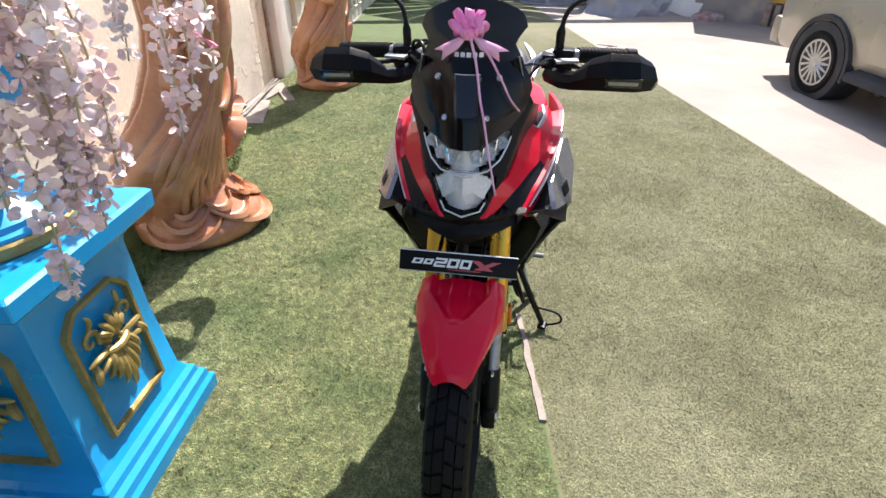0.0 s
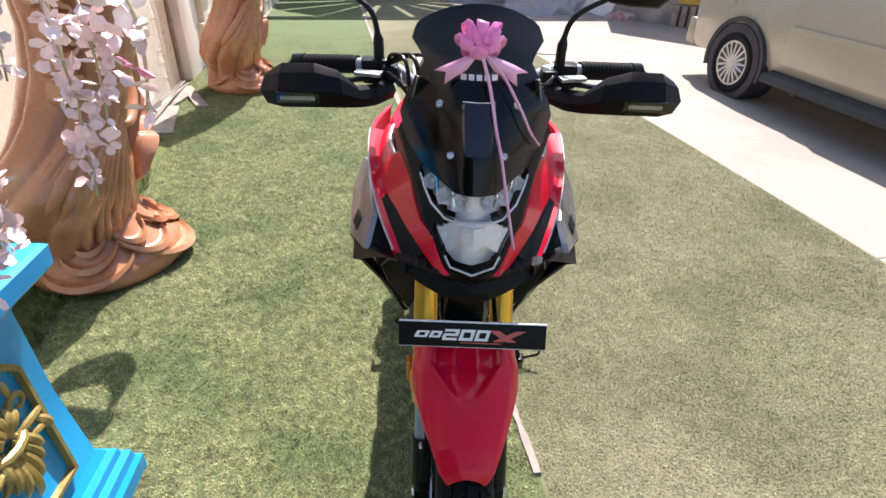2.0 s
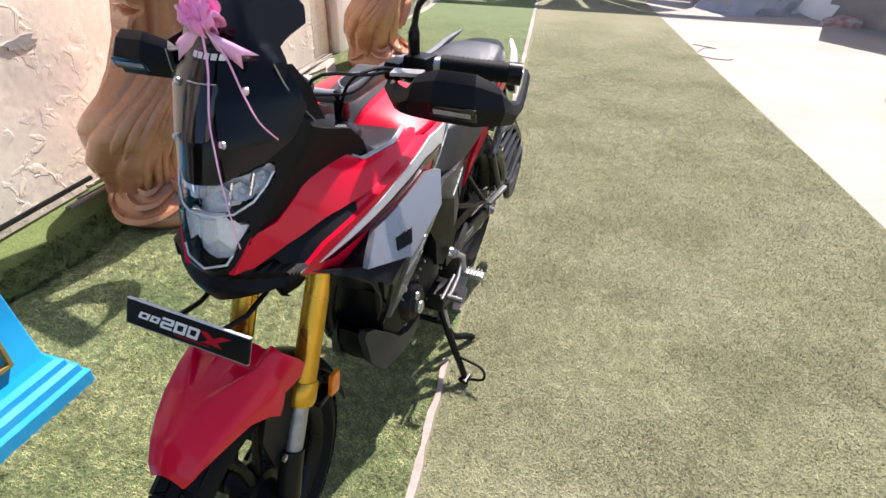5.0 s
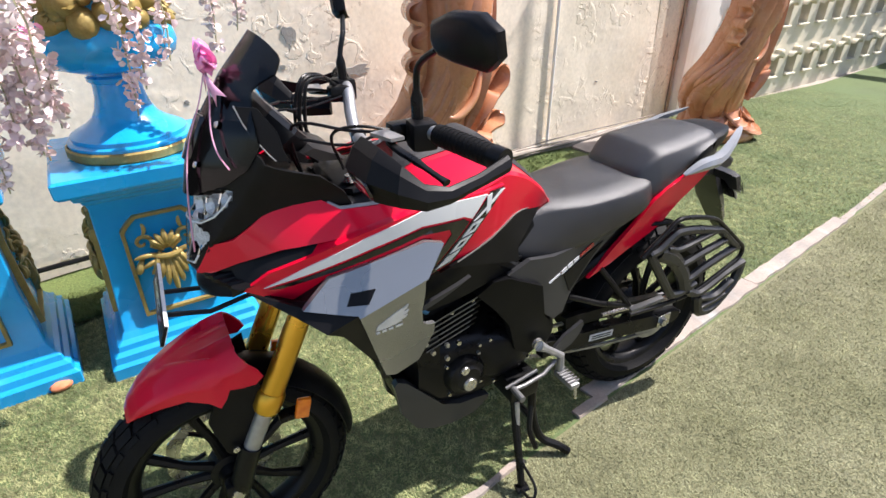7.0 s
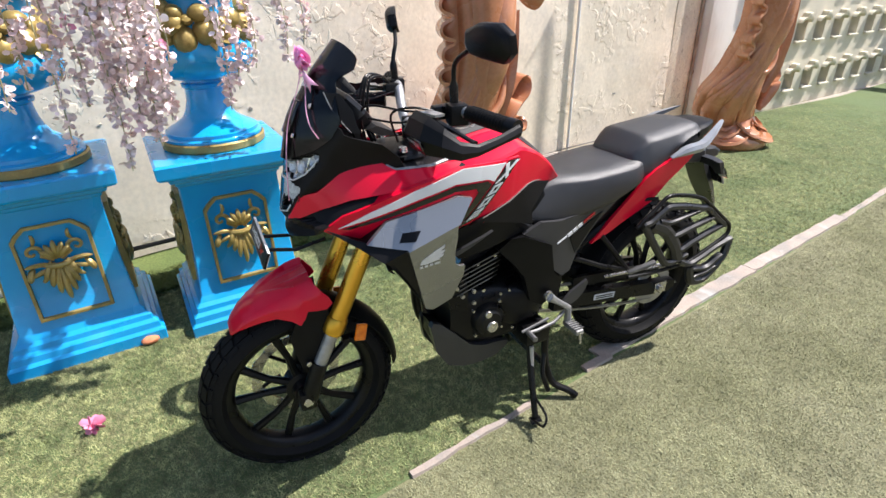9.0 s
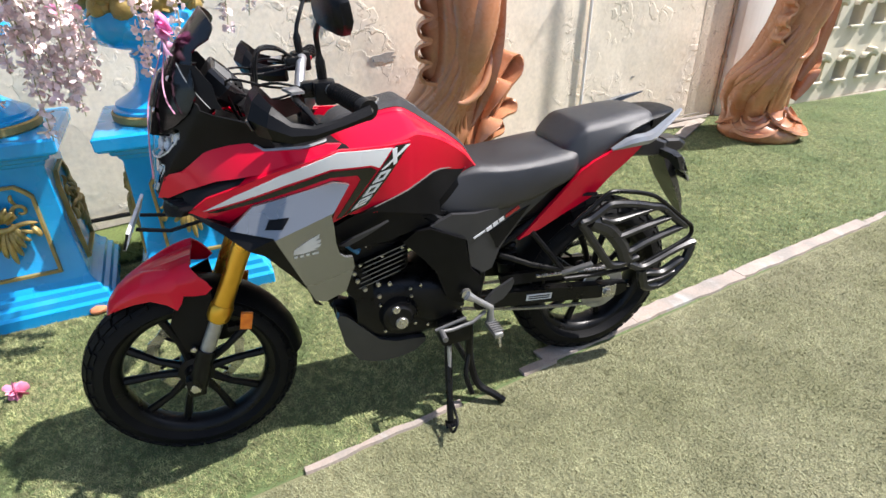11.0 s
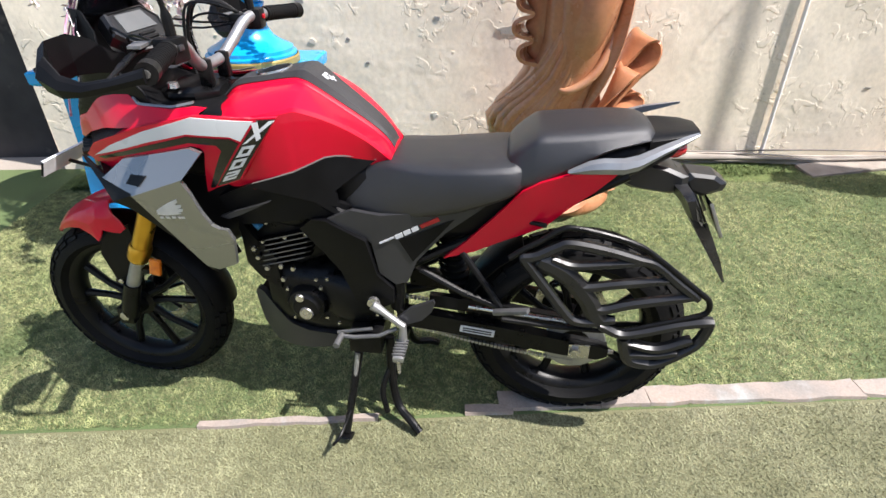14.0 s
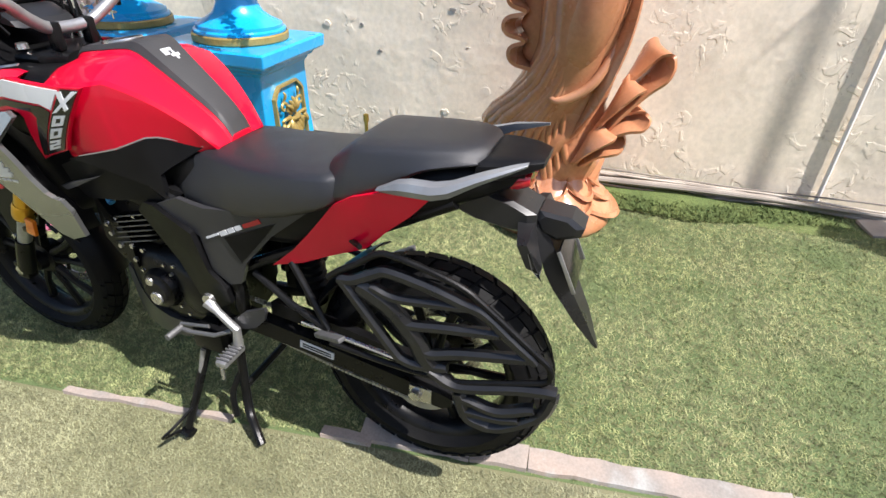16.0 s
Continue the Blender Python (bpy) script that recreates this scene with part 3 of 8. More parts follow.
def ornament():
    """A gilt acanthus motif: two scrolls, a bud, and fanned leaves, modelled in the yz plane and proud along x."""
    bm = bmesh.new()

    def lobe(y, z, way, length, wide, lift=0.012, bend=0.0):
        """One rounded leaf lobe, leaving (y, z) at an angle from straight up."""
        a, b, c = (radians(way + bend * q) for q in (0, 0.5, 1))
        p0 = Vector((0.010, y, z))
        p1 = p0 + Vector((lift, math.sin(a) * length * 0.45, math.cos(a) * length * 0.45))
        p2 = p1 + Vector((lift * 0.1, math.sin(b) * length * 0.35, math.cos(b) * length * 0.35))
        p3 = p2 + Vector((-lift * 0.6, math.sin(c) * length * 0.25, math.cos(c) * length * 0.25))
        add_tube(bm, smooth_line([p0, p1, p2, p3], 3), [wide * w for w in (0.55, 0.75, 0.92, 1.0, 1.0, 0.98, 0.9, 0.8, 0.62, 0.25)], 7)

    for k in range(-3, 4):
        lobe(0.007 * k, -0.005 + 0.006 * abs(k), 180 - 9 * k, 0.112 - 0.018 * abs(k), 0.0090, 0.016, 4 * k)
    for k in range(-2, 3):
        lobe(0.003 * k, 0.022, 16 * k, 0.058 - 0.006 * abs(k), 0.009, 0.014, 14 * k)
    for side in (-1, 1):
        for k in range(4):
            lobe(side * 0.014, 0.002 - 0.012 * k, side * (72 + 20 * k), 0.072 - 0.012 * k, 0.0075, 0.012, side * 34)
        lobe(side * 0.068, 0.0, side * 150, 0.042, 0.010, 0.010, side * 20)
        curl = [(0.014, side * (0.056 + (0.026 - 0.0017 * k) * math.sin(0.5 * k - 2.2)), 0.052 + (0.026 - 0.0017 * k) * math.cos(0.5 * k - 2.2)) for k in range(14)]
        add_tube(bm, [(0.012, side * 0.010, 0.018), (0.013, side * 0.022, 0.028)] + curl, [0.007, 0.0075] + [0.0075 - 0.0003 * k for k in range(14)], 7)
        lobe(side * 0.050, 0.074, side * -20, 0.036, 0.006, 0.008, side * 40)
    add_tube(bm, [(0.012, -0.050, 0.010), (0.026, -0.02, 0.002), (0.028, 0, 0.0), (0.026, 0.02, 0.002), (0.012, 0.050, 0.010)], [0.005, 0.009, 0.010, 0.009, 0.005], 8)
    return bm


def panel_outline(w, h, notch):
    """A rectangle whose upper corners are scooped out."""
    pts = [(-w, -h), (w, -h), (w, h - notch)]
    pts += [(w - notch * 0.35, h - notch * 0.55), (w - notch, h), (-w + notch, h), (-w + notch * 0.35, h - notch * 0.55), (-w, h - notch)]
    return pts


def pedestal(m, label):
    root = thing("pedestal", label, "pedestal", m, "blue pedestals")
    part("plinth", lofted([square_ring(h, z, 0.004) for h, z in ((0.285, 0), (0.285, 0.048), (0.272, 0.060), (0.268, 0.085), (0.252, 0.098), (0.248, 0.118), (0.232, 0.132), (0.222, 0.150))]), BLUE, root, sharp=0.3)
    body = part("body", lofted([square_ring(h, z, 0.004) for h, z in ((0.222, 0.150), (0.216, 0.16), (0.200, 0.40), (0.196, 0.64), (0.200, 0.655))]), BLUE, root)
    part("capital", lofted([square_ring(h, z, 0.004) for h, z in ((0.200, 0.655), (0.206, 0.660), (0.210, 0.672), (0.226, 0.680), (0.232, 0.694), (0.262, 0.706), (0.270, 0.716), (0.272, 0.760), (0.262, 0.768))]), BLUE, root, sharp=0.3)
    for turn in (0, 90, 180, 270):
        face = pose(0, 0, 0, 0, 0, turn)
        lean = Matrix.Rotation(radians(-2.4), 4, "Y")
        set_in = face @ Matrix.Translation((0.211, 0, 0.395)) @ lean
        pts = panel_outline(0.128, 0.195, 0.05)
        bm = bmesh.new()
        outer = [bm.verts.new(set_in @ Vector((0.010, y, z))) for y, z in pts]
        inner = [bm.verts.new(set_in @ Vector((0.010, y * 0.92, z * 0.945))) for y, z in pts]
        back_o = [bm.verts.new(set_in @ Vector((-0.012, y * 1.02, z * 1.01))) for y, z in pts]
        deep = [bm.verts.new(set_in @ Vector((-0.006, y * 0.91, z * 0.935))) for y, z in pts]
        n = len(pts)
        for k in range(n):
            j = (k + 1) % n
            bm.faces.new((outer[k], outer[j], inner[j], inner[k]))
            bm.faces.new((back_o[k], back_o[j], outer[j], outer[k]))
            bm.faces.new((inner[k], inner[j], deep[j], deep[k]))
        part("gilt_moulding", bm, GILT, body, "gold panel moulding")
        bm = ornament()
        bmesh.ops.scale(bm, vec=(1.15, 1.28, 1.22), verts=bm.verts)
        bmesh.ops.transform(bm, matrix=set_in @ Matrix.Translation((-0.004, 0, 0.03)), verts=bm.verts)
        part("ornament", bm, GILT, body, "gold acanthus relief")
    return root


PED_B = pose(-0.462, 1.945, 0.004, 0, 0, -5)
PED_A = pose(-0.585, 1.275, 0.004, 0, 0, -3)
pedestal(PED_B, "bright blue square pedestal with gold relief panels on the turf")
pedestal(PED_A, "bright blue square pedestal with gold relief panels")


def urn(m):
    root = thing("urn", "bright blue footed urn with gold fruit band on its pedestal", "urn", m, "blue urns")
    part("foot_ring", lathe([(0.0, 0), (0.205, 0), (0.210, 0.006), (0.210, 0.030), (0.203, 0.036)], steps=48), GILT, root, "dull gold foot ring")
    part("stem", lathe([(0.0, 0.030), (0.200, 0.036), (0.200, 0.046), (0.186, 0.052), (0.186, 0.066), (0.172, 0.074), (0.140, 0.090), (0.108, 0.114), (0.090, 0.146), (0.080, 0.182), (0.076, 0.215), (0.076, 0.232), (0.086, 0.238), (0.088, 0.252), (0.076, 0.258), (0.076, 0.27), (0.0, 0.275)], steps=48), BLUE, root)
    bm = bmesh.new()
    rings = []
    for r, z in ((0.066, 0.268), (0.12, 0.275), (0.172, 0.292), (0.206, 0.325), (0.216, 0.36), (0.208, 0.40), (0.186, 0.43), (0.176, 0.445), (0.17, 0.56), (0.185, 0.60), (0.21, 0.615), (0.21, 0.63), (0.18, 0.63), (0.16, 0.58)):
        lobed = 0.045 if 0.27 < z < 0.42 else 0.0
        rings.append([Vector((r * (1 + lobed * (abs(math.sin(a * 6)) - 0.5)) * math.cos(a), r * (1 + lobed * (abs(math.sin(a * 6)) - 0.5)) * math.sin(a), z)) for a in (2 * math.pi * k / 72 for k in range(72))])
    add_loft(bm, rings)
    part("bowl", bm, BLUE, root)
    bm = bmesh.new()
    r = random.Random(4)
    for k in range(70):
        a, z = r.uniform(0, 6.28), r.uniform(0.42, 0.54)
        s = r.uniform(0.024, 0.046)
        bmesh.ops.create_icosphere(bm, subdivisions=2, radius=s, matrix=pose(0.185 * math.cos(a), 0.185 * math.sin(a), z) @ Matrix.Diagonal((1, 1, r.uniform(0.8, 1.2), 1)))
    for k in range(40):
        a, z = r.uniform(0, 6.28), r.uniform(0.40, 0.50)
        base = Vector((0.185 * math.cos(a), 0.185 * math.sin(a), z))
        out = Vector((math.cos(a), math.sin(a), r.uniform(-0.8, 0.3))).normalized()
        add_tube(bm, [base, base + out * 0.025, base + out * 0.05 + Vector((0, 0, -0.012))], [0.006, 0.020, 0.003], 5, 0.35)
    part("fruit_band", bm, GILT, root, "gold band of fruit and leaves")
    return root


urn(PED_B @ pose(0, 0, 0.768))
urn(PED_A @ pose(0, 0, 0.768, 0, 0, 35))


def petal_cluster(bm, centre, size, r, count):
    """Small cupped petals round a point."""
    for _ in range(count):
        way = Vector((r.gauss(0, 1), r.gauss(0, 1), r.gauss(-0.2, 0.8)))
        way.normalize()
        side = way.cross(Vector((r.gauss(0, 1), r.gauss(0, 1), r.gauss(0, 1)))).normalized()
        up = way.cross(side)
        s = size * r.uniform(0.7, 1.25)
        root = centre + way * s * 0.12
        pts = [root, root + way * s * 0.45 + side * s * 0.42 + up * s * 0.10, root + way * s * 0.9 + side * s * 0.30 + up * s * 0.16, root + way * s * 1.02 + up * s * 0.08, root + way * s * 0.9 - side * s * 0.30 + up * s * 0.16, root + way * s * 0.45 - side * s * 0.42 + up * s * 0.10]
        vs = [bm.verts.new(p) for p in pts]
        mid = bm.verts.new(root + way * s * 0.5 - up * s * 0.05)
        for k in range(6):
            bm.faces.new((vs[k], vs[(k + 1) % 6], mid))


def strand(points, seed, size=0.026, deep=0.0, density=1.0):
    """One hanging blossom strand: a stem with clusters of petals."""
    r = random.Random(seed)
    line = smooth_line(points, 8)
    root = thing("flower_strand", "hanging strand of pale pink and white artificial blossom", "flowers", Matrix(), "hanging blossom")
    part("stem", tube(line, 0.0022, 5), STEM, root)
    bm, pinks = bmesh.new(), bmesh.new()
    total = sum((b - a).length for a, b in zip(line, line[1:]))
    step = 0.013 / density
    travelled = 0.0
    due = 0.0
    for a, b in zip(line, line[1:]):
        travelled += (b - a).length
        while due < travelled:
            off = Vector((r.gauss(0, 1), r.gauss(0, 1), r.gauss(0, 0.6))) * 0.016 * (1.1 - 0.6 * due / total)
            petal_cluster(pinks if r.random() < deep else bm, a + off, size * (1.08 - 0.3 * due / total), r, 5)
            due += step * r.uniform(0.6, 1.4)
    part("blossom", bm, PETAL, root, sharp=3)
    if len(pinks.verts):
        part("blossom", pinks, PETAL_PINK, root, "deeper pink blossom", sharp=3)
    return root
TOP_B, TOP_A = Vector((-0.462, 1.945, 1.42)), Vector((-0.585, 1.275, 1.42))
for k, (top, x, y, low, dense, deep) in enumerate((
        (TOP_B, 0.10, 1.90, 1.01, 0.75, 0.0), (TOP_B, 0.27, 1.71, 1.19, 0.6, 0.05), (TOP_B, 0.02, 1.63, 0.96, 1.25, 0.0), (TOP_B, 0.06, 1.71, 1.02, 1.25, 0.0),
        (TOP_B, -0.05, 1.57, 1.00, 1.2, 0.0), (TOP_B, -0.02, 1.68, 0.90, 1.1, 0.0), (TOP_B, -0.12, 1.51, 1.04, 1.0, 0.03), (TOP_B, 0.05, 2.02, 1.13, 0.8, 0.0), (TOP_B, -0.13, 2.20, 1.11, 0.9, 0.0),
        (TOP_B, -0.20, 2.30, 1.16, 0.7, 0.02), (TOP_B, -0.22, 1.58, 0.95, 0.7, 0.0), (TOP_B, -0.10, 1.43, 0.90, 0.6, 0.0), (TOP_B, -0.16, 1.74, 1.05, 0.7, 0.0),
        (TOP_B, 0.0, 1.57, 0.84, 1.1, 0.02), (TOP_B, 0.03, 1.67, 0.93, 1.2, 0.0), (TOP_B, -0.02, 1.73, 0.98, 1.2, 0.03), (TOP_B, 0.08, 1.62, 1.12, 1.2, 0.04), (TOP_B, 0.13, 1.93, 1.08, 0.9, 0.0), (TOP_B, -0.08, 1.62, 1.06, 1.2, 0.0),
        (TOP_A, -0.15, 1.20, 1.12, 0.8, 0.0), (TOP_A, -0.20, 1.36, 1.10, 1.0, 0.0), (TOP_A, -0.08, 1.30, 1.06, 1.0, 0.0), (TOP_A, -0.28, 1.00, 1.10, 0.8, 0.0), (TOP_A, -0.16, 1.46, 1.12, 1.0, 0.02))):
    end = Vector((x, y, low))
    flat = Vector((x - top.x, y - top.y, 0))
    strand([top, top + flat * 0.45 + Vector((0, 0, 0.16)), top + flat * 0.85 + Vector((0, 0, 0.10)), Vector((x, y, 1.34)), Vector((x + 0.01, y + 0.008, (1.34 + low) / 2)), end], 40 + k, 0.027, deep, dense)
leafy = thing("leaf_sprig", "small green leaves among the hanging blossom", "leaves")
bm = bmesh.new()
r4 = random.Random(6)
for k in range(6):
    p = TOP_B + Vector((0.16 + 0.02 * k, -0.25 + 0.05 * r4.random(), -0.02 + 0.05 * r4.random()))
    add_tube(bm, [p, p + Vector((0.01, -0.01, -0.03)), p + Vector((0.012, -0.014, -0.07))], [0.003, 0.012, 0.001], 6, 0.2)
part("leaves", bm, LEAF, leafy)
# ---- robed statues ----
def statue(m, label, seed, mast_lean=0.0, lean=0.0, torch=True, curl=1.0):
    """A draped standing figure that lifts a torch, as one plain mesh: twisted folds above a spreading hem, with curling scarves."""
    bm = bmesh.new()
    knots = [0.05, 0.16, 0.30, 0.45, 0.51, 0.59, 0.68, 0.84, 1.0, 1.3, 1.55, 1.75, 1.95]
    half_y = [0.27, 0.235, 0.278, 0.282, 0.262, 0.212, 0.192, 0.172, 0.178, 0.20, 0.16, 0.20, 0.07]
    mid_y = [-0.02, -0.04, -0.06, -0.08, -0.07, -0.045, -0.01, 0.01, 0.015, 0.015, 0.02, 0.03, 0.05]
    half_x = [0.25, 0.22, 0.245, 0.235, 0.218, 0.20, 0.190, 0.178, 0.172, 0.17, 0.14, 0.15, 0.06]
    mid_x = [-0.05, -0.06, -0.06, -0.02, 0.0, 0.03, 0.06, 0.11, 0.145, 0.15, 0.14, 0.12, 0.10]
    spin = [0.0, 0.2, 0.5, 0.85, 1.0, 1.15, 1.3, 1.4, 1.46, 1.55, 1.6, 1.65, 1.7]
    tilt = lean

    def hull_at(z, a, grow=0.0):
        """A point on the robe at height z and angle a, moved out by grow."""
        wy, wx, cy, cx = (float(np.interp(z, knots, v)) for v in (half_y, half_x, mid_y, mid_x))
        cy += tilt * min(1.0, max(0.0, (z - 0.2) / 0.6))
        return Vector((cx + (wx + grow) * math.cos(a), cy + (wy + grow) * math.sin(a), z))

    # gathered folds: from the hip knot out to the trailing side, and from the knee down to the hem
    rf = random.Random(31 + seed)
    for k in range(11):
        q = k / 10
        z0, z1 = 0.90 - 0.10 * q + rf.uniform(-0.03, 0.03), 0.40 - 0.16 * q + rf.uniform(-0.04, 0.04)
        a0, a1 = -0.75 + 0.75 * q, -1.75 + 1.55 * q + rf.uniform(-0.08, 0.08)
        line = [hull_at(z0 + (z1 - z0) * u, a0 + (a1 - a0) * u ** 1.5, -0.006 + 0.010 * math.sin(math.pi * u)) for u in (j / 9 for j in range(10))]
        wide = rf.uniform(0.016, 0.028)
        add_tube(bm, line, [wide * w for w in (0.3, 0.6, 0.8, 0.9, 1.0, 1.0, 1.1, 1.1, 0.9, 0.4)], 8)
    for k in range(10):
        q = k / 9
        a0, a1 = -0.5 + 0.7 * q, -1.0 + 1.5 * q + rf.uniform(-0.08, 0.08)
        z0, z1 = 0.62 + rf.uniform(-0.05, 0.05), 0.13 + rf.uniform(-0.02, 0.03)
        line = [hull_at(z0 + (z1 - z0) * u, a0 + (a1 - a0) * u, -0.010 + 0.016 * u) for u in (j / 9 for j in range(10))]
        wide = rf.uniform(0.014, 0.024)
        add_tube(bm, line, [wide * w for w in (0.3, 0.6, 0.8, 0.9, 1.0, 1.0, 1.1, 1.2, 1.1, 0.5)], 8)
    # raised thigh under the cloth, with a rolled edge at the knee
    add_tube(bm, smooth_line([hull_at(1.62, 0.9, -0.09), hull_at(1.30, 0.7, -0.085), hull_at(1.02, 0.35, -0.075), hull_at(0.82, 0.05, -0.070), hull_at(0.72, -0.05, -0.065)], 5), [0.07 + 0.045 * math.sin(math.pi * min(1.0, j / 17)) for j in range(21)], 20)
    add_tube(bm, smooth_line([hull_at(0.66, -0.45, 0.0), hull_at(0.63, 0.0, 0.020), hull_at(0.70, 0.45, 0.022), hull_at(0.82, 0.85, 0.014), hull_at(0.95, 1.15, 0.0)], 5), [0.010 + 0.012 * math.sin(math.pi * j / 20) for j in range(21)], 8)
    rings = []
    for k in range(110):
        z = 0.05 + 1.9 * k / 109
        wy, wx, cy, cx, sp = (float(np.interp(z, knots, v)) for v in (half_y, half_x, mid_y, mid_x, spin))
        cy += lean * min(1.0, max(0.0, (z - 0.2) / 0.6))
        deep = float(np.interp(z, [0.05, 0.3, 0.6, 0.9, 1.9], [0.13, 0.16, 0.15, 0.11, 0.08]))
        ring = []
        for i in range(200):
            a = 2 * math.pi * i / 200
            b = a - sp + seed + 0.18 * math.sin(4 * z + seed)
            lobe = noise.noise((math.cos(b) * 1.1, math.sin(b) * 1.1, 0.6 * z + 7.3 * seed))
            valley = abs(math.sin(3.5 * b + 2.6 * lobe)) ** 0.6 - 0.72
            narrow = (abs(math.sin(11 * b + 2.5 * lobe + 1.0 + 2 * z)) ** 0.8 - 0.65) * max(0.0, lobe + 0.05)
            g = 1.03 + deep * (valley * (0.85 + 1.1 * lobe) + 0.30 * narrow + 0.35 * lobe)
            ring.append((cx + wx * g * math.cos(a), cy + wy * g * math.sin(a), z))
        rings.append(ring)
    add_loft(bm, rings)
    base = []
    for s, z in ((0.97, 0.0), (1.0, 0.025), (0.99, 0.07), (0.92, 0.105), (0.7, 0.14), (0.4, 0.16)):
        base.append([((0.325 * math.cos(a)) * s + 0.02, (0.33 * math.sin(a)) * s - 0.02, z + 0.014 * math.sin(3 * a + seed) * (z > 0.03)) for a in (2 * math.pi * i / 72 for i in range(72))])
    add_loft(bm, base)

    def add_sheet(rows, thick):
        sheet = bmesh.new()
        add_loft(sheet, rows, closed=False)
        bmesh.ops.recalc_face_normals(sheet, faces=sheet.faces)
        thicken(sheet, thick)
        tmp = bpy.data.meshes.new("tmp")
        sheet.to_mesh(tmp)
        sheet.free()
        bm.from_mesh(tmp)
        bpy.data.meshes.remove(tmp)

    # hem: broad lipped folds lying over the mound
    for layer in range(3):
        rr, z0 = 0.338 - 0.046 * layer, 0.095 + 0.050 * layer
        a0, a1 = -2.3 + 0.25 * layer, 1.9 - 0.2 * layer
        rows = []
        for j in range(17):
            q = j / 16
            row = []
            for i in range(110):
                a = a0 + (a1 - a0) * i / 109
                wave = abs(math.sin((2.1 + 1.0 * layer) * a + layer * 1.3 + 0.8 * seed)) ** 0.8
                rad = rr * (0.45 + 0.55 * q) * (1 + 0.34 * (wave - 0.65) * q)
                lip = 0.026 * math.exp(-((q - 0.93) / 0.07) ** 2)
                row.append((rad * math.cos(a) + 0.02, rad * math.sin(a) - 0.03, z0 + 0.17 * (1 - q) ** 1.8 + 0.075 * (0.55 - wave) * q ** 2 + lip - 0.014 * q))
            rows.append(row)
        add_sheet(rows, 0.013)
    # ruffled scarf down one side: a thick band folded to and fro over a rounded backing
    path = smooth_line([(x, y + lean, z) for x, y, z in ((0.10, -0.13, 1.9), (0.155, -0.155, 1.45), (0.16, -0.155, 1.05), (0.135, -0.145, 0.85), (0.11, -0.105, 0.69))], 60)
    rings, band = [], []
    for k, p in enumerate(path):
        q = k / (len(path) - 1)
        fade = min(1.0, 5.0 * (1 - q) + 0.4)
        phase = 2 * math.pi * (1.9 - p.z) / 0.125 + 0.7 * math.sin(7 * q + seed)
        rings.append([p + Vector((0.045 * math.cos(a), (0.066 + 0.012 * math.cos(phase)) * math.sin(a) * fade, 0)) for a in (2 * math.pi * i / 16 for i in range(16))])
        out = (0.090 + 0.040 * math.cos(phase) + 0.008 * math.cos(0.37 * phase)) * fade
        drop = (-0.006 * math.sin(phase) - 0.005 * math.sin(2 * phase)) * fade
        band.append([p + Vector((-0.04 + 0.125 * u, -out * (0.55 + 0.45 * u), drop * (0.4 + 0.6 * u))) for u in (0, 0.2, 0.4, 0.6, 0.8, 0.95, 1.0)])
    add_loft(bm, rings)
    add_sheet(band, 0.016)
    # scarves that curl up and over on the other side
    for line, w, lean in (([(0.12, 0.17, 0.40), (0.14, 0.22, 0.52), (0.13, 0.285, 0.61), (0.12, 0.345, 0.68), (0.12, 0.405, 0.74), (0.11, 0.428, 0.80), (0.10, 0.412, 0.85), (0.10, 0.365, 0.845), (0.10, 0.325, 0.80), (0.11, 0.29, 0.75), (0.12, 0.25, 0.70)], 0.062, 0.03),
                          ([(0.15, 0.12, 0.36), (0.17, 0.20, 0.46), (0.17, 0.28, 0.515), (0.16, 0.355, 0.54), (0.14, 0.385, 0.585), (0.12, 0.36, 0.61), (0.11, 0.31, 0.59), (0.11, 0.27, 0.56)], 0.060, 0.02),
                          ([(0.19, 0.04, 0.46), (0.22, 0.10, 0.62), (0.24, 0.16, 0.80), (0.24, 0.205, 0.98), (0.24, 0.225, 1.2)], 0.030, 0.02),
                          ([(0.17, 0.14, 0.50), (0.20, 0.21, 0.62), (0.19, 0.27, 0.70), (0.16, 0.31, 0.715), (0.13, 0.315, 0.68), (0.13, 0.28, 0.64)], 0.040, 0.03),
                          ([(0.20, 0.06, 0.34), (0.23, 0.11, 0.44), (0.23, 0.17, 0.50), (0.20, 0.215, 0.51), (0.17, 0.215, 0.475)], 0.040, 0.03),
                          ([(0.14, 0.10, 0.30), (0.17, 0.15, 0.38), (0.18, 0.20, 0.42), (0.16, 0.25, 0.44), (0.12, 0.28, 0.47), (0.09, 0.26, 0.50)], 0.055, 0.03)):
        path = smooth_line([(x, min(y, 0.1 + curl * (y - 0.1)) + 0.6 * lean, z) for x, y, z in line], 10)
        rows = []
        for k, p in enumerate(path):
            q = k / (len(path) - 1)
            ww = w * (0.6 + 0.6 * math.sin(math.pi * (0.15 + 0.75 * q)))
            rows.append([p + Vector((ww * u, lean * u * math.sin(3 * q) - 0.018 * math.cos(1.5 * u), 0.02 * u * math.sin(5 * q + seed))) for u in (j / 6 - 1 for j in range(13))])
        add_sheet(rows, 0.014)
    bmesh.ops.create_uvsphere(bm, u_segments=24, v_segments=16, radius=0.11, matrix=pose(0.10, 0.05, 2.02))
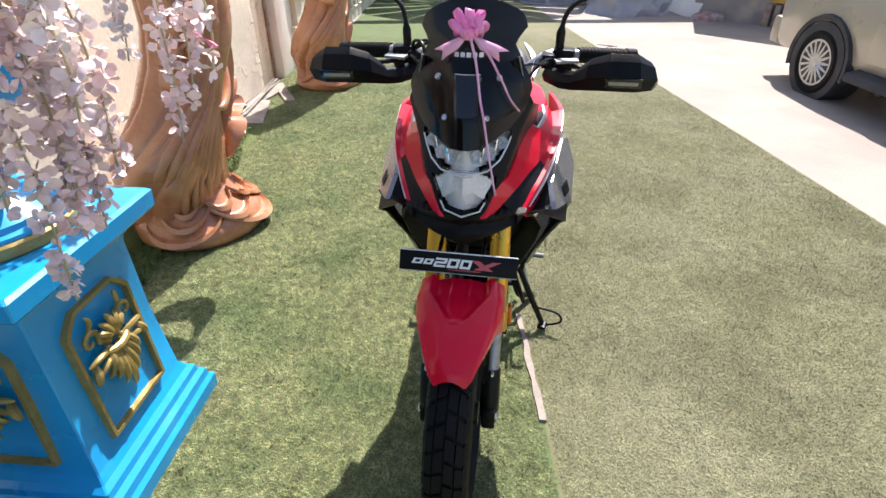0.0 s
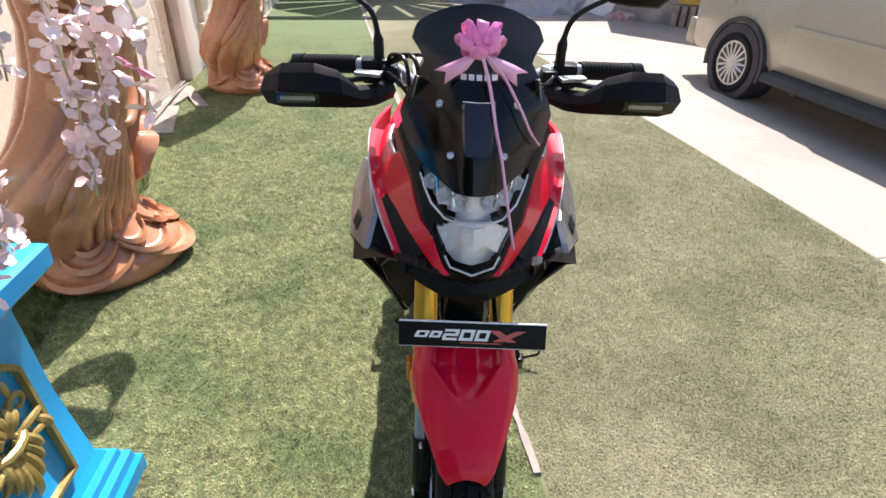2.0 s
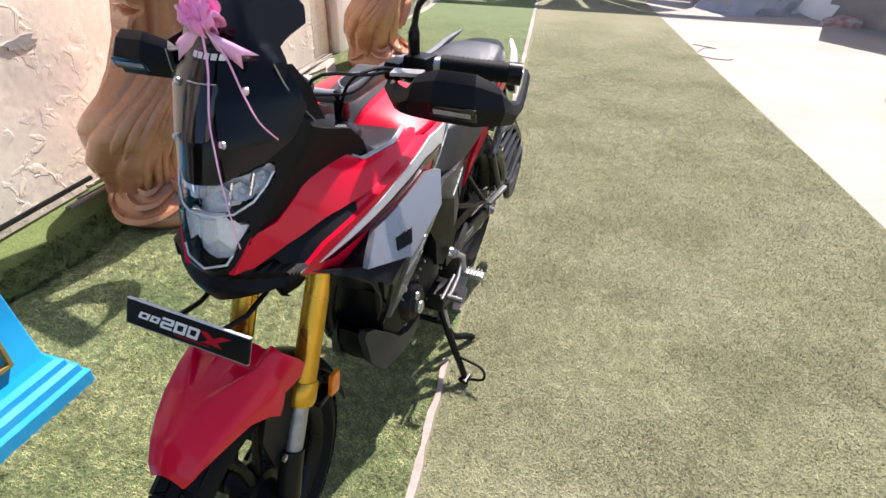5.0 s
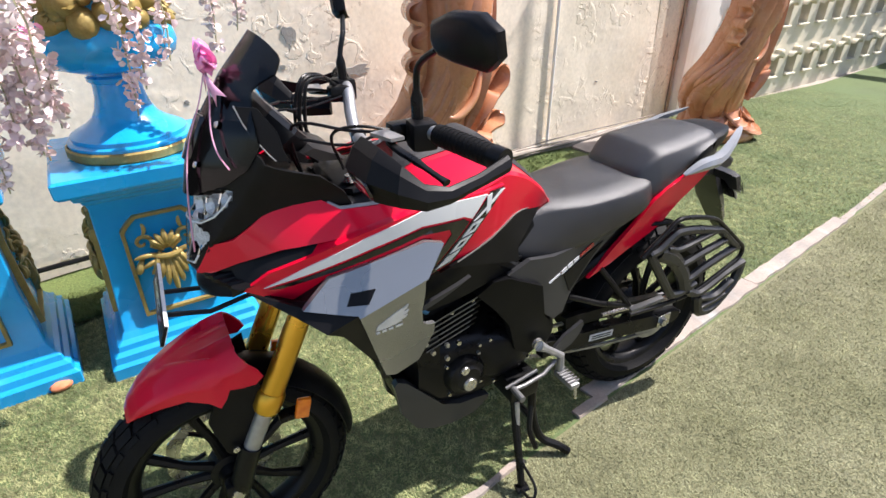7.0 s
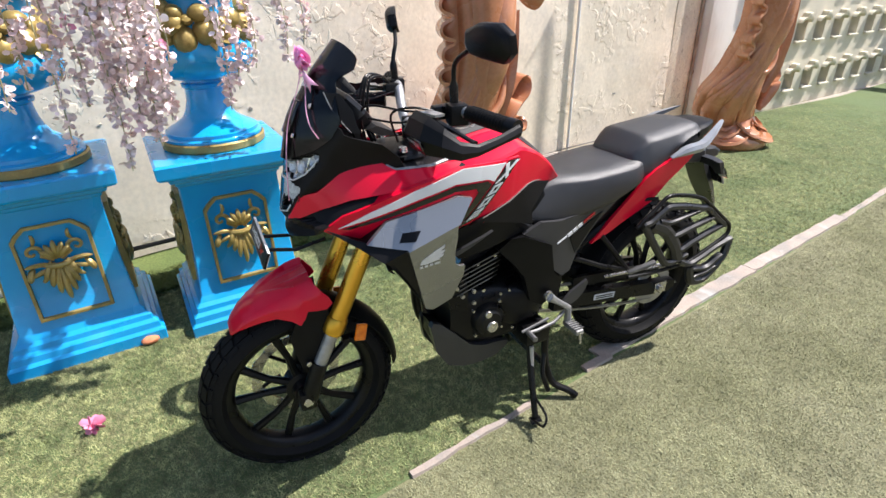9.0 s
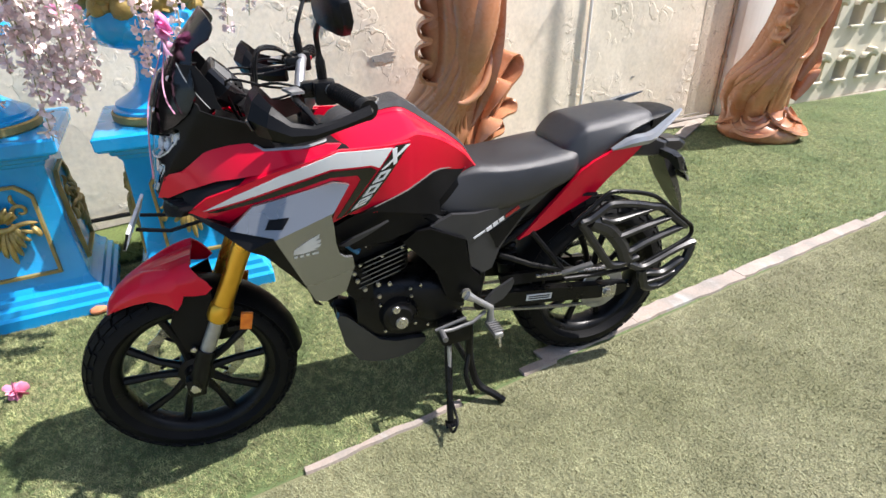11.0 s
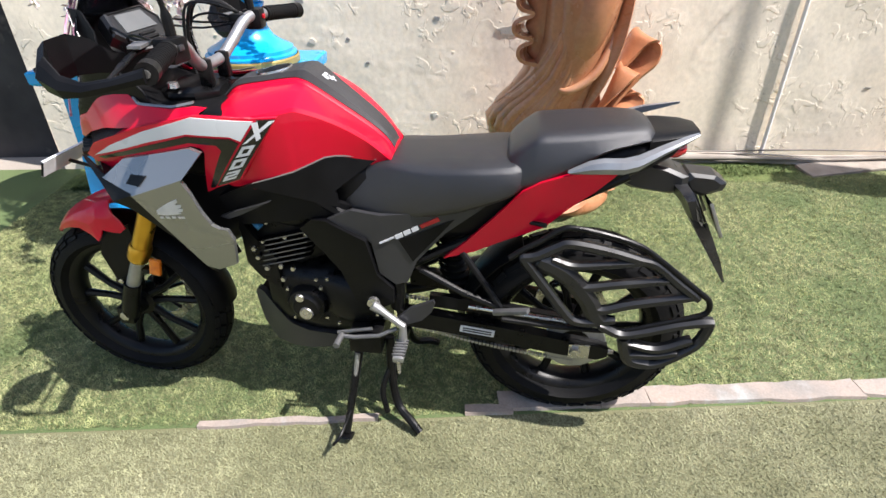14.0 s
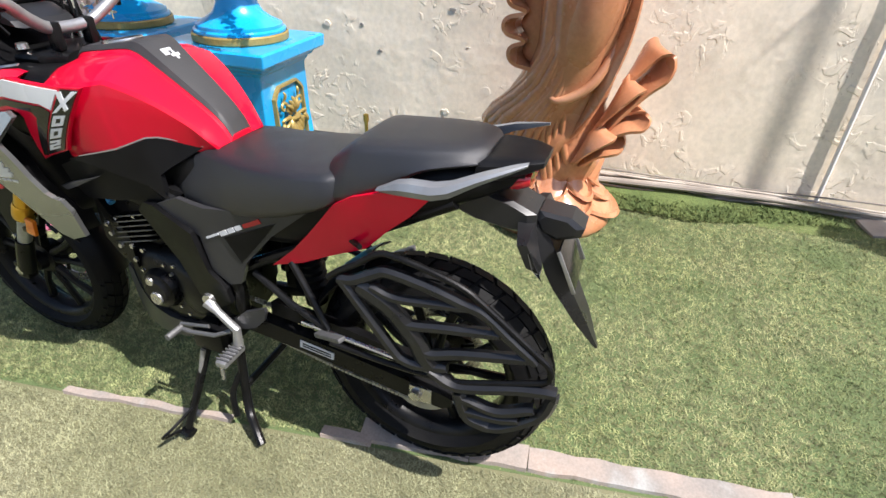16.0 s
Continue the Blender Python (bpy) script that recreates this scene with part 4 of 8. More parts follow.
    if torch:
        add_tube(bm, smooth_line([(0.12, 0.20, 1.75), (0.12, 0.30, 2.0), (0.10, 0.16, 2.4), (0.08, 0.05, 2.75)], 6), [0.06] * 6 + [0.05] * 7 + [0.045] * 6, 12)
        add_tube(bm, [(0.07, 0.04, 2.6), (0.055, 0.03 + mast_lean, 3.2), (0.05, 0.03 + mast_lean, 3.85)], [0.022, 0.022, 0.023], 12)
        add_tube(bm, [(0.05, -0.22, 3.54), (0.05, -0.10, 3.68), (0.05, 0.03, 3.82)], [0.003, 0.008, 0.012], 8)
    if not torch:
        # forearm held out over the turf, with a looped scarf
        add_tube(bm, smooth_line([(0.16, -0.02, 1.62), (0.34, -0.04, 1.50), (0.52, -0.06, 1.54), (0.70, -0.05, 1.62)], 5), [0.07] * 5 + [0.055] * 5 + [0.05] * 6, 12)
        add_sheet([[(x, y - 0.05 * u, z + 0.05 * u) for u in (-1, 0, 1)] for x, y, z in smooth_line([(0.40, -0.05, 1.50), (0.44, -0.02, 1.34), (0.56, 0.0, 1.28), (0.66, -0.02, 1.38), (0.70, -0.05, 1.58)], 5)], 0.014)
    ob = part("robed_statue", bm, STATUE, None, label, sharp=1.2)
    ob.matrix_world = m
    return tagged(ob, category="statue", group="robed statues")


statue(pose(-0.66, 3.42, 0.004), "glossy terracotta robed statue with rippling drapery on the turf", 2, torch=False, curl=0.82)
statue(pose(-0.46, 6.25, 0.004, 0, 0, 0) @ Matrix.Diagonal((0.95, 0.95, 1, 1)), "glossy terracotta robed statue with rippling drapery beside the gate pier", 5, 0.0, -0.10, curl=0.45)

# ---- motorcycle: x runs back from the front axle, -y is its left side ----
BIKE = pose(0.684, 1.8036, 0.004, 0, 0, 81.1)
bike = thing("motorcycle", "glossy red and grey adventure motorcycle parked on green turf", "motorcycle", BIKE)
SIDES = (-1, 1)  # left, right


def at(s, l, h):
    """A point of the motorcycle: behind the front axle, out to the left, up."""
    return Vector((s, -l, h))


def flip(bm):
    bmesh.ops.scale(bm, vec=(1, -1, 1), verts=bm.verts)
    return bm


class Skin:
    """A smooth sideways swell over (s, h), through a few given places."""

    def __init__(self, knots):
        k = np.array(knots).reshape(-1, 3)
        self.xy, self.flat = k[:, :2], k[:, 2].mean()
        d = np.linalg.norm(self.xy[:, None] - self.xy[None], axis=2)
        self.w = np.linalg.solve(np.sqrt(d ** 2 + 0.06 ** 2) + np.eye(len(k)) * 0.004, k[:, 2] - self.flat)

    def __call__(self, s, h):
        d = np.hypot(self.xy[:, 0] - s, self.xy[:, 1] - h)
        return float(self.flat + np.sqrt(d ** 2 + 0.06 ** 2) @ self.w)


class Sweep:
    """An even sideways swell over (s, h): the curved sheet of second order nearest to a few given places."""

    def __init__(self, knots, order=2):
        k = np.array(knots).reshape(-1, 3)
        self.mid, self.order = k[:, :2].mean(axis=0), order
        self.w = np.linalg.lstsq(np.array([self.terms(a, b) for a, b in k[:, :2]]), k[:, 2], rcond=None)[0]

    def terms(self, s, h):
        a, b = (s - self.mid[0]) * 4, (h - self.mid[1]) * 4
        return (1.0, a, b) if self.order == 1 else (1.0, a, b, a * a, a * b, b * b)

    def __call__(self, s, h):
        return float(np.dot(self.terms(s, h), self.w))


def conform(outline, skin, proud=0.0, thick=0.006, step=0.035, crease=None):
    """A panel with this outline in (s, h), laid over a skin, cut fine enough to follow it, with thickness."""
    bm = bmesh.new()
    bm.faces.new([bm.verts.new((s, 0, h)) for s, h in outline])
    lo = [min(p[i] for p in outline) for i in (0, 1)]
    hi = [max(p[i] for p in outline) for i in (0, 1)]
    for axis, no in ((0, (1, 0, 0)), (1, (0, 0, 1))):
        c = lo[axis] + step
        while c < hi[axis] - 0.004:
            co = (c, 0, 0) if axis == 0 else (0, 0, c)
            bmesh.ops.bisect_plane(bm, geom=bm.verts[:] + bm.edges[:] + bm.faces[:], dist=1e-5, plane_co=co, plane_no=no)
            c += step
    if crease:
        bmesh.ops.bisect_plane(bm, geom=bm.verts[:] + bm.edges[:] + bm.faces[:], dist=1e-5, plane_co=crease[0], plane_no=crease[1])
    bmesh.ops.triangulate(bm, faces=[f for f in bm.faces if len(f.verts) > 4])
    for v in bm.verts:
        v.co.y = -(skin(v.co.x, v.co.z) + proud)
    top = bm.faces[:]
    bmesh.ops.recalc_face_normals(bm, faces=top)
    r = bmesh.ops.extrude_face_region(bm, geom=top)
    moved = [v for v in r["geom"] if isinstance(v, bmesh.types.BMVert)]
    bmesh.ops.translate(bm, vec=(0, thick, 0), verts=moved)
    return bm


def both(name, outline, skin, mat, proud=0.0, thick=0.006, parent=None, label="", step=0.035, sharp=0.55, crease=None):
    made = []
    for side in SIDES:
        bm = conform(outline, skin, proud, thick, step, crease)
        if side > 0:
            flip(bm)
        made.append(part(name, bm, mat, parent or bike, label, sharp))
    return made


def rounded(w, top, low, n=2.6, steps=20):
    """A closed cross-section: half width, top and bottom height, as a soft rectangle in (l, h)."""
    mid, half = (top + low) / 2, (top - low) / 2
    out = []
    for k in range(steps):
        a = 2 * math.pi * k / steps
        c, s = math.cos(a), math.sin(a)
        out.append((w * math.copysign(abs(c) ** (2 / n), c), mid + half * math.copysign(abs(s) ** (2 / n), s)))
    return out


def hull(sections, n=2.6, steps=20):
    """Sections (s, half width, top, bottom) skinned along the motorcycle."""
    return lofted([[at(s, l, h) for l, h in rounded(w, t, b, n, steps)] for s, w, t, b in sections])


# wheels
def wheel(name, s, h, radius, width, spokes, label):
    m = pose(s, 0, h, 90, 0, 0)
    hw = width / 2
    rim_r = 0.2159
    root = part(name, lathe([(0, -0.055), (0.03, -0.055), (0.034, -0.03), (0.05, -0.025), (0.05, 0.025), (0.034, 0.03), (0.03, 0.055), (0, 0.055)], m, 28), BLACK_METAL, bike, label)
    part("rim", lathe([(rim_r - 0.022, -0.012), (rim_r - 0.016, -hw * 0.45), (rim_r - 0.004, -hw * 0.62), (rim_r + 0.008, -hw * 0.66), (rim_r + 0.006, -hw * 0.55), (rim_r - 0.002, 0),
                       (rim_r + 0.006, hw * 0.55), (rim_r + 0.008, hw * 0.66), (rim_r - 0.004, hw * 0.62), (rim_r - 0.016, hw * 0.45), (rim_r - 0.022, 0.012)], m, 64), BLACK_METAL, root)
    for k in range(spokes):
        a = 2 * math.pi * (k + 0.25) / spokes
        for fork in (-1, 1):
            b = a + fork * 0.20
            p = [m @ Vector((r * math.cos(x), r * math.sin(x), z)) for r, x, z in ((0.042, a + fork * 0.28, 0.012), (0.11, a + fork * 0.23, 0.01), (rim_r - 0.012, b + fork * 0.09, 0.0))]
            part("spoke", tube(p, [0.0135, 0.0105, 0.0135], 8), BLACK_METAL, root)
    core = radius - 0.007
    prof = []
    for k in range(17):
        a = math.pi * (k / 16 - 0.5)
        prof.append((core - (core - rim_r - 0.004) * (1 - math.cos(a)) ** 1.15, hw * math.sin(a) if abs(math.sin(a)) < 0.999 else hw * 0.62 * math.copysign(1, a)))
    prof = [(rim_r - 0.004, -hw * 0.58)] + prof + [(rim_r - 0.004, hw * 0.58)]
    tyre = part("tyre", lathe(prof, m, 72), RUBBER, root, "black road tyre with block tread")

    def skin_point(a, w, up):
        """A point on the tread: angle round the wheel, -1..1 across, height above the carcass."""
        q = w * 1.12
        r = core - (core - rim_r - 0.004) * (1 - math.cos(q)) ** 1.15 + up * math.cos(q)
        return m @ Vector((r * math.cos(a), r * math.sin(a), (hw + up) * math.sin(q)))

    tread = bmesh.new()
    pitches = 34
    for k in range(pitches):
        a = 2 * math.pi * k / pitches
        d = 2 * math.pi / pitches
        for side in (-1, 1):
            for w0, w1, a0, a1, lean in ((0.03, 0.33, 0.04, 0.90, 0.55), (0.38, 0.66, 0.10, 0.93, 0.55), (0.70, 0.86, 0.12, 0.80, 0.3)):
                shift = 0.5 * d if side > 0 else 0
                c = [(w0, a0 + lean * w0), (w1, a0 + lean * w1), (w1, a1 + lean * w1), (w0, a1 + lean * w0)]
                low = [tread.verts.new(skin_point(a + shift + y * d, side * w, -0.001)) for w, y in c]
                top = [tread.verts.new(skin_point(a + shift + (0.02 + y * 0.96) * d, side * w, 0.0072 if w0 < 0.6 else 0.0045)) for w, y in c]
                tread.faces.new(top)
                for i in range(4):
                    j = (i + 1) % 4
                    tread.faces.new((low[i], low[j], top[j], top[i]))
    tagged(part("tread", tread, RUBBER, root, sharp=0.4), kind="stuff")
    return root


front = wheel("front_wheel", 0.0, 0.287, 0.293, 0.112, 5, "black cast front wheel")
rear = wheel("rear_wheel", 1.355, 0.308, 0.312, 0.142, 5, "black cast rear wheel")


def disc(parent, s, h, y, r):
    bm = bmesh.new()
    steps = 60
    rings = []
    for rad, yy in ((r * 0.78, y - 0.002), (1, y - 0.002), (1, y + 0.002), (r * 0.78, y + 0.002)):
        rings.append([(s + (rad if rad != 1 else r * (1 + 0.03 * math.sin(10 * a))) * math.cos(a), yy, h + (rad if rad != 1 else r * (1 + 0.03 * math.sin(10 * a))) * math.sin(a)) for a in (2 * math.pi * k / steps for k in range(steps))])
    add_loft(bm, rings + rings[:1], caps=False)
    d = part("brake_disc", bm, STEEL, parent, "drilled steel brake disc")
    for k in range(6):
        a = 2 * math.pi * k / 6
        bm = tube([(s + 0.05 * math.cos(a), y, h + 0.05 * math.sin(a)), (s + r * 0.8 * math.cos(a + 0.2), y, h + r * 0.8 * math.sin(a + 0.2))], 0.006, 6)
        part("carrier", bm, BLACK_METAL, d)


disc(front, 0.0, 0.287, 0.062, 0.138)
disc(rear, 1.355, 0.308, 0.075, 0.11)
part("brake_caliper", boxed((0.07, 0.045, 0.33), (0.13, 0.085, 0.42), 0.008), BLACK_METAL, bike)
for side in SIDES:
    part("axle_nut", lathe([(0, 0), (0.016, 0), (0.016, 0.018), (0.010, 0.020), (0, 0.020)], Matrix.Translation((0.0, 0.086 * side, 0.287)) @ pose(0, 0, 0, -90 * side, 0, 0), 6), STEEL, bike, "bright axle nut")

# fork: the legs lean back from the axle
for side in SIDES:
    y = 0.082 * side
    leg = part("fork_leg", tube([(0.108, y, 0.512), (0.20, y, 0.70), (0.262, y, 0.83), (0.31, y, 0.93)], [0.0265, 0.0255, 0.0255, 0.025], 20), GOLD, bike, "gold fork tube")
    part("fork_collar", tube([(0.098, y, 0.492), (0.102, y, 0.50), (0.118, y, 0.533), (0.121, y, 0.54)], [0.028, 0.0315, 0.0315, 0.028], 20), GOLD, leg)
    part("fork_slider", tube([(0.045, y, 0.385), (0.106, y, 0.508)], 0.0195, 18), ALLOY, leg, "bare silver fork slider")
    foot = bmesh.new()
    add_tube(foot, [(0.0, y, 0.262), (0.012, y, 0.30), (0.034, y, 0.36), (0.052, y, 0.402)], [0.020, 0.026, 0.025, 0.0245], 14)
    add_box(foot, (-0.024, y - 0.018, 0.255), (0.024, y + 0.018, 0.315), 0.008)
    part("fork_foot", foot, BLACK_METAL, leg)
    ref = part("reflector", boxed((-0.016, -0.006, -0.026), (0.016, 0.006, 0.026), 0.004), ORANGE, bike, "amber side reflector")
    ref.matrix_local = pose(0.172, 0.118 * side, 0.492, 0, 14, 0)
    part("reflector_stay", boxed((0.12, min(0.085 * side, 0.114 * side), 0.462), (0.175, max(0.085 * side, 0.114 * side), 0.478), 0.003), BLACK_METAL, bike)

# front mudguard: a red beak over a black inner guard
def guard_arc(a0, a1, r, w, crown, steps, ripple=0.0, tip=1.0):
    rings = []
    for k in range(steps + 1):
        q = k / steps
        a = a0 + (a1 - a0) * q
        ww = w * (1 if tip == 1 else 0.52 + 0.48 * min(1, q / 0.45))
        row = []
        for j in range(11):
            u = 2 * j / 10 - 1
            drop = crown * u * u * (1 + ripple * (abs(u) > 0.7))
            row.append(Vector((-(r - drop) * math.sin(a), u * ww, 0.287 + (r - drop) * math.cos(a))))
        rings.append(row)
    return rings


def sheeted(rows, thick):
    bm = bmesh.new()
    add_loft(bm, rows, closed=False)
    bmesh.ops.recalc_face_normals(bm, faces=bm.faces)
    thicken(bm, thick)
    return bm


part("inner_mudguard", sheeted(guard_arc(0.12, -1.52, 0.313, 0.066, 0.030, 24), 0.004), BLACK, bike, "black inner mudguard behind the fork")
# stations: s on the crown, its height, s along the lower edge, height there, half width
BEAK = ((-0.166, 0.556, -0.150, 0.549, 0.040), (-0.158, 0.571, -0.140, 0.556, 0.050), (-0.133, 0.600, -0.118, 0.568, 0.062), (-0.100, 0.624, -0.088, 0.580, 0.075), (-0.060, 0.645, -0.046, 0.589, 0.089), (-0.025, 0.658, -0.008, 0.574, 0.099), (-0.005, 0.665, 0.012, 0.556, 0.104), (0.012, 0.670, 0.026, 0.574, 0.105), (0.022, 0.673, 0.036, 0.596, 0.105), (0.036, 0.677, 0.062, 0.590, 0.105), (0.048, 0.680, 0.088, 0.588, 0.104), (0.058, 0.682, 0.106, 0.602, 0.103), (0.064, 0.683, 0.098, 0.622, 0.101))
rows = []
for q in np.linspace(0, 12, 61):
    s, top, s_low, low, w = (float(np.interp(q, range(13), [b[i] for b in BEAK])) for i in range(5))
    lift = min(1.0, max(0.0, (s + 0.085) / 0.10))
    edge = 0.08 + 0.34 * lift
    row = []
    for j in range(65):
        u = 2 * j / 64 - 1
        v = abs(u)
        side = max(0.0, (v - 0.52) / 0.48)
        ridge = 0.005 * math.exp(-((v - edge - 0.04) / 0.06) ** 2) - 0.014 * min(1.0, max(0.0, (edge - v) / 0.06))
        ridge += 0.003 * max(0.0, 1 - abs(v - 0.12) / 0.035) * (lift > 0.5)
        l = w * (v / 0.52 * 0.80 if v < 0.52 else 0.80 + 0.20 * min(1.0, side * 2.2) ** 0.7)
        crown = top - 0.016 * min(1.0, v / 0.52) ** 2 + ridge * lift
        row.append(at(s + (s_low - s) * side ** 1.2, math.copysign(l, u), crown + (low - crown) * side ** 1.15))
    rows.append(row)
part("front_mudguard", sheeted(rows, 0.005), RED, bike, "glossy red front mudguard", sharp=0.7)
for side in SIDES:
    bm = conform([(0.0, 0.545), (-0.02, 0.50), (0.0, 0.40), (0.035, 0.36), (0.07, 0.40), (0.10, 0.50), (0.095, 0.60), (0.03, 0.575)], lambda s, h: 0.078 - 0.03 * max(0, 0.5 - h), 0.0, 0.010)
    part("mudguard_stay", bm if side < 0 else flip(bm), BLACK, bike, "black mudguard stay beside the fork")
    part("bolt", lathe([(0, 0), (0.008, 0), (0.008, 0.006), (0, 0.008)], Matrix.Translation((0.02, 0.083 * side, 0.41)) @ pose(0, 0, 0, -90 * side, 0, 0), 8), STEEL, bike)

# front show plate: black board with a light edge and a block emblem
plate = part("show_plate", boxed((-0.003, -0.126, -0.0215), (0.003, 0.126, 0.0215), 0.001), BLACK, bike, "black show plate with white and red block emblem")
plate.matrix_local = pose(-0.044, -0.002, 0.782, 0, 22, -1.5)
for lo, hi, mat in (((-0.0032, -0.126, 0.0213), (0.0032, 0.126, 0.0230), WHITE), ((-0.0032, -0.126, -0.0228), (0.0032, 0.126, -0.0213), ALLOY)):
    part("edge", boxed(lo, hi), mat, plate)
part("plate_back", boxed((0.0032, -0.125, -0.0205), (0.0042, 0.125, 0.0205)), DECAL, plate, "pale back of the plate")


def slanted(y0, y1, z0, z1, lean, mat, parent, x=-0.0036, hole=0.0):
    """A leaning block, with an opening where hole is above nought, on the plate's face."""
    bm = bmesh.new()
    p = [(y0 + lean, z1), (y1 + lean, z1), (y1, z0), (y0, z0)]
    c = ((y0 + y1 + lean) / 2, (z0 + z1) / 2)
    outer = [bm.verts.new((x, y, z)) for y, z in p]
    if hole:
        inner = [bm.verts.new((x, c[0] + (y - c[0]) * hole, c[1] + (z - c[1]) * hole)) for y, z in p]
        for k in range(4):
            bm.faces.new((outer[k], outer[(k + 1) % 4], inner[(k + 1) % 4], inner[k]))
    else:
        bm.faces.new(outer)
    return part("emblem_block", bm, mat, parent)


for k, (y0, y1, hole) in enumerate(((0.078, 0.100, 0.45), (0.056, 0.075, 0.4), (0.0, 0.024, 0.5), (-0.026, -0.003, 0.5))):
    big = 0.006 if k < 2 else 0.010
    slanted(y1, y0, -big, big, -0.006, WHITE, plate, hole=hole)
for z0, z1 in ((0.0055, 0.010), (-0.0022, 0.0022), (-0.010, -0.0055)):
    slanted(0.052 - 0.003 * (z0 + 0.01) / 0.01, 0.027 - 0.003 * (z0 + 0.01) / 0.01, z0, z1, -0.0014, WHITE, plate)
slanted(0.0290, 0.0225, 0.0022, 0.0055, -0.001, WHITE, plate)
slanted(0.0520, 0.0455, -0.0055, -0.0022, -0.001, WHITE, plate)
slanted(-0.058, -0.076, -0.010, 0.010, 0.030, TAIL_RED, plate)
slanted(-0.034, -0.052, -0.010, 0.010, -0.040, TAIL_RED, plate, x=-0.0040)
slanted(0.02, -0.05, -0.0145, -0.0128, 0.0, TAIL_RED, plate)
for side in SIDES:
    part("plate_stay", tube([(-0.036, 0.045 * side, 0.775), (0.04, 0.05 * side, 0.76), (0.12, 0.05 * side, 0.775)], 0.005, 6), BLACK_METAL, bike)

# nose: one curved front, given by how far back it lies at (sideways, height)
NOSE_H = (0.78, 0.80, 0.86, 0.93, 1.00, 1.06, 1.12, 1.20, 1.27)
NOSE_S = (0.036, 0.030, 0.023, 0.036, 0.048, 0.065, 0.095, 0.152, 0.216)
NOSE_K = (1.1, 1.2, 1.5, 1.8, 2.4, 2.2, 1.9, 1.7, 1.7)


def on_nose(l, h, back=0.0):
    s = float(np.interp(h, NOSE_H, NOSE_S)) + float(np.interp(h, NOSE_H, NOSE_K)) * (l * l + 0.0004) ** 0.75 - 0.0028
    return at(s + back, l, h)


def inside(l, h, outline):
    hit = False
    for (a, b), (c, d) in zip(outline, outline[1:] + outline[:1]):
        if (b > h) != (d > h) and l < (c - a) * (h - b) / (d - b) + a:
            hit = not hit
    return hit


def nose_patch(outline, back, thick, step=0.012, mirror=False):
    """A piece with this outline in (sideways, height), laid over the nose."""
    bm = bmesh.new()
    bm.faces.new([bm.verts.new((l, 0, h)) for l, h in outline])
    for axis, no in ((0, (1, 0, 0)), (2, (0, 0, 1))):
        lo, hi = min(v.co[axis] for v in bm.verts), max(v.co[axis] for v in bm.verts)
        c = lo + step
        while c < hi - 0.002:
            bmesh.ops.bisect_plane(bm, geom=bm.verts[:] + bm.edges[:] + bm.faces[:], dist=1e-5, plane_co=[c if k == axis else 0 for k in range(3)], plane_no=no)
            c += step
    bmesh.ops.triangulate(bm, faces=[f for f in bm.faces if len(f.verts) > 4])
    for v in bm.verts:
        v.co = on_nose(v.co.x, v.co.z, back)
    r = bmesh.ops.extrude_face_region(bm, geom=bm.faces[:])
    bmesh.ops.translate(bm, vec=(thick, 0, 0), verts=[v for v in r["geom"] if isinstance(v, bmesh.types.BMVert)])
    return flip(bm) if mirror else bm


# lamp openings, one half: upper lens and lower lens
UPPER = [(0.0, 0.957), (0.024, 0.953), (0.048, 0.955), (0.071, 0.970), (0.084, 0.992), (0.092, 1.012), (0.086, 1.018), (0.074, 1.017), (0.044, 1.003), (0.016, 0.994), (0.0, 0.994)]
LOWER = [(0.0, 0.954), (0.024, 0.951), (0.048, 0.953), (0.053, 0.934), (0.067, 0.932), (0.060, 0.918), (0.051, 0.902), (0.046, 0.885), (0.037, 0.868), (0.0, 0.858)]
WELL = [(0.0, 0.997)] + [p for p in UPPER[::-1] if p[1] >= 0.955 and p[0] > 0] + [p for p in LOWER if p[0] > 0 and p[1] < 0.952] + [(0.0, 0.855)]
WELL = [(l * 1.03, h) for l, h in WELL] + [(-l * 1.03, h) for l, h in WELL[::-1]]
rows = []
for j in range(46):
    v = j / 45
    row = []
    for i in range(61):
        u = i / 30 - 1
        l = 0.150 * u
        low = 0.784 + 0.30 * abs(l) + 0.9 * max(0, abs(l) - 0.12)
        top = 1.085 - 2.2 * max(0.0, abs(l) - 0.128)
        h = low + (top - low) * max(0, (j - 1) / 44)
        p = on_nose(l, h)
        p.x += 0.034 if inside(l, h, WELL) else 0.0
        p.x += 3.0 * max(0.0, abs(l) - float(np.interp(h, (0.842, 0.856, 0.917, 0.93, 0.98, 1.02, 1.06, 1.085), (0.15, 0.054, 0.076, 0.086, 0.102, 0.118, 0.134, 0.150))))
        p.x += 0.012 * math.exp(-((h - 0.83) / 0.012) ** 2) * (abs(l) < 0.12)
        if j == 0:
            p += Vector((0.07, 0, 0.012))
        row.append(p)
    rows.append(row)
part("nose_cowl", sheeted(rows, 0.005), BLACK, bike, "matt black nose cowl round the headlamp", sharp=0.5)
part("nose_core", hull([(0.13, 0.055, 0.98, 0.84), (0.19, 0.085, 1.00, 0.83), (0.26, 0.108, 0.98, 0.83), (0.33, 0.12, 0.95, 0.82)], 4), BLACK, bike)

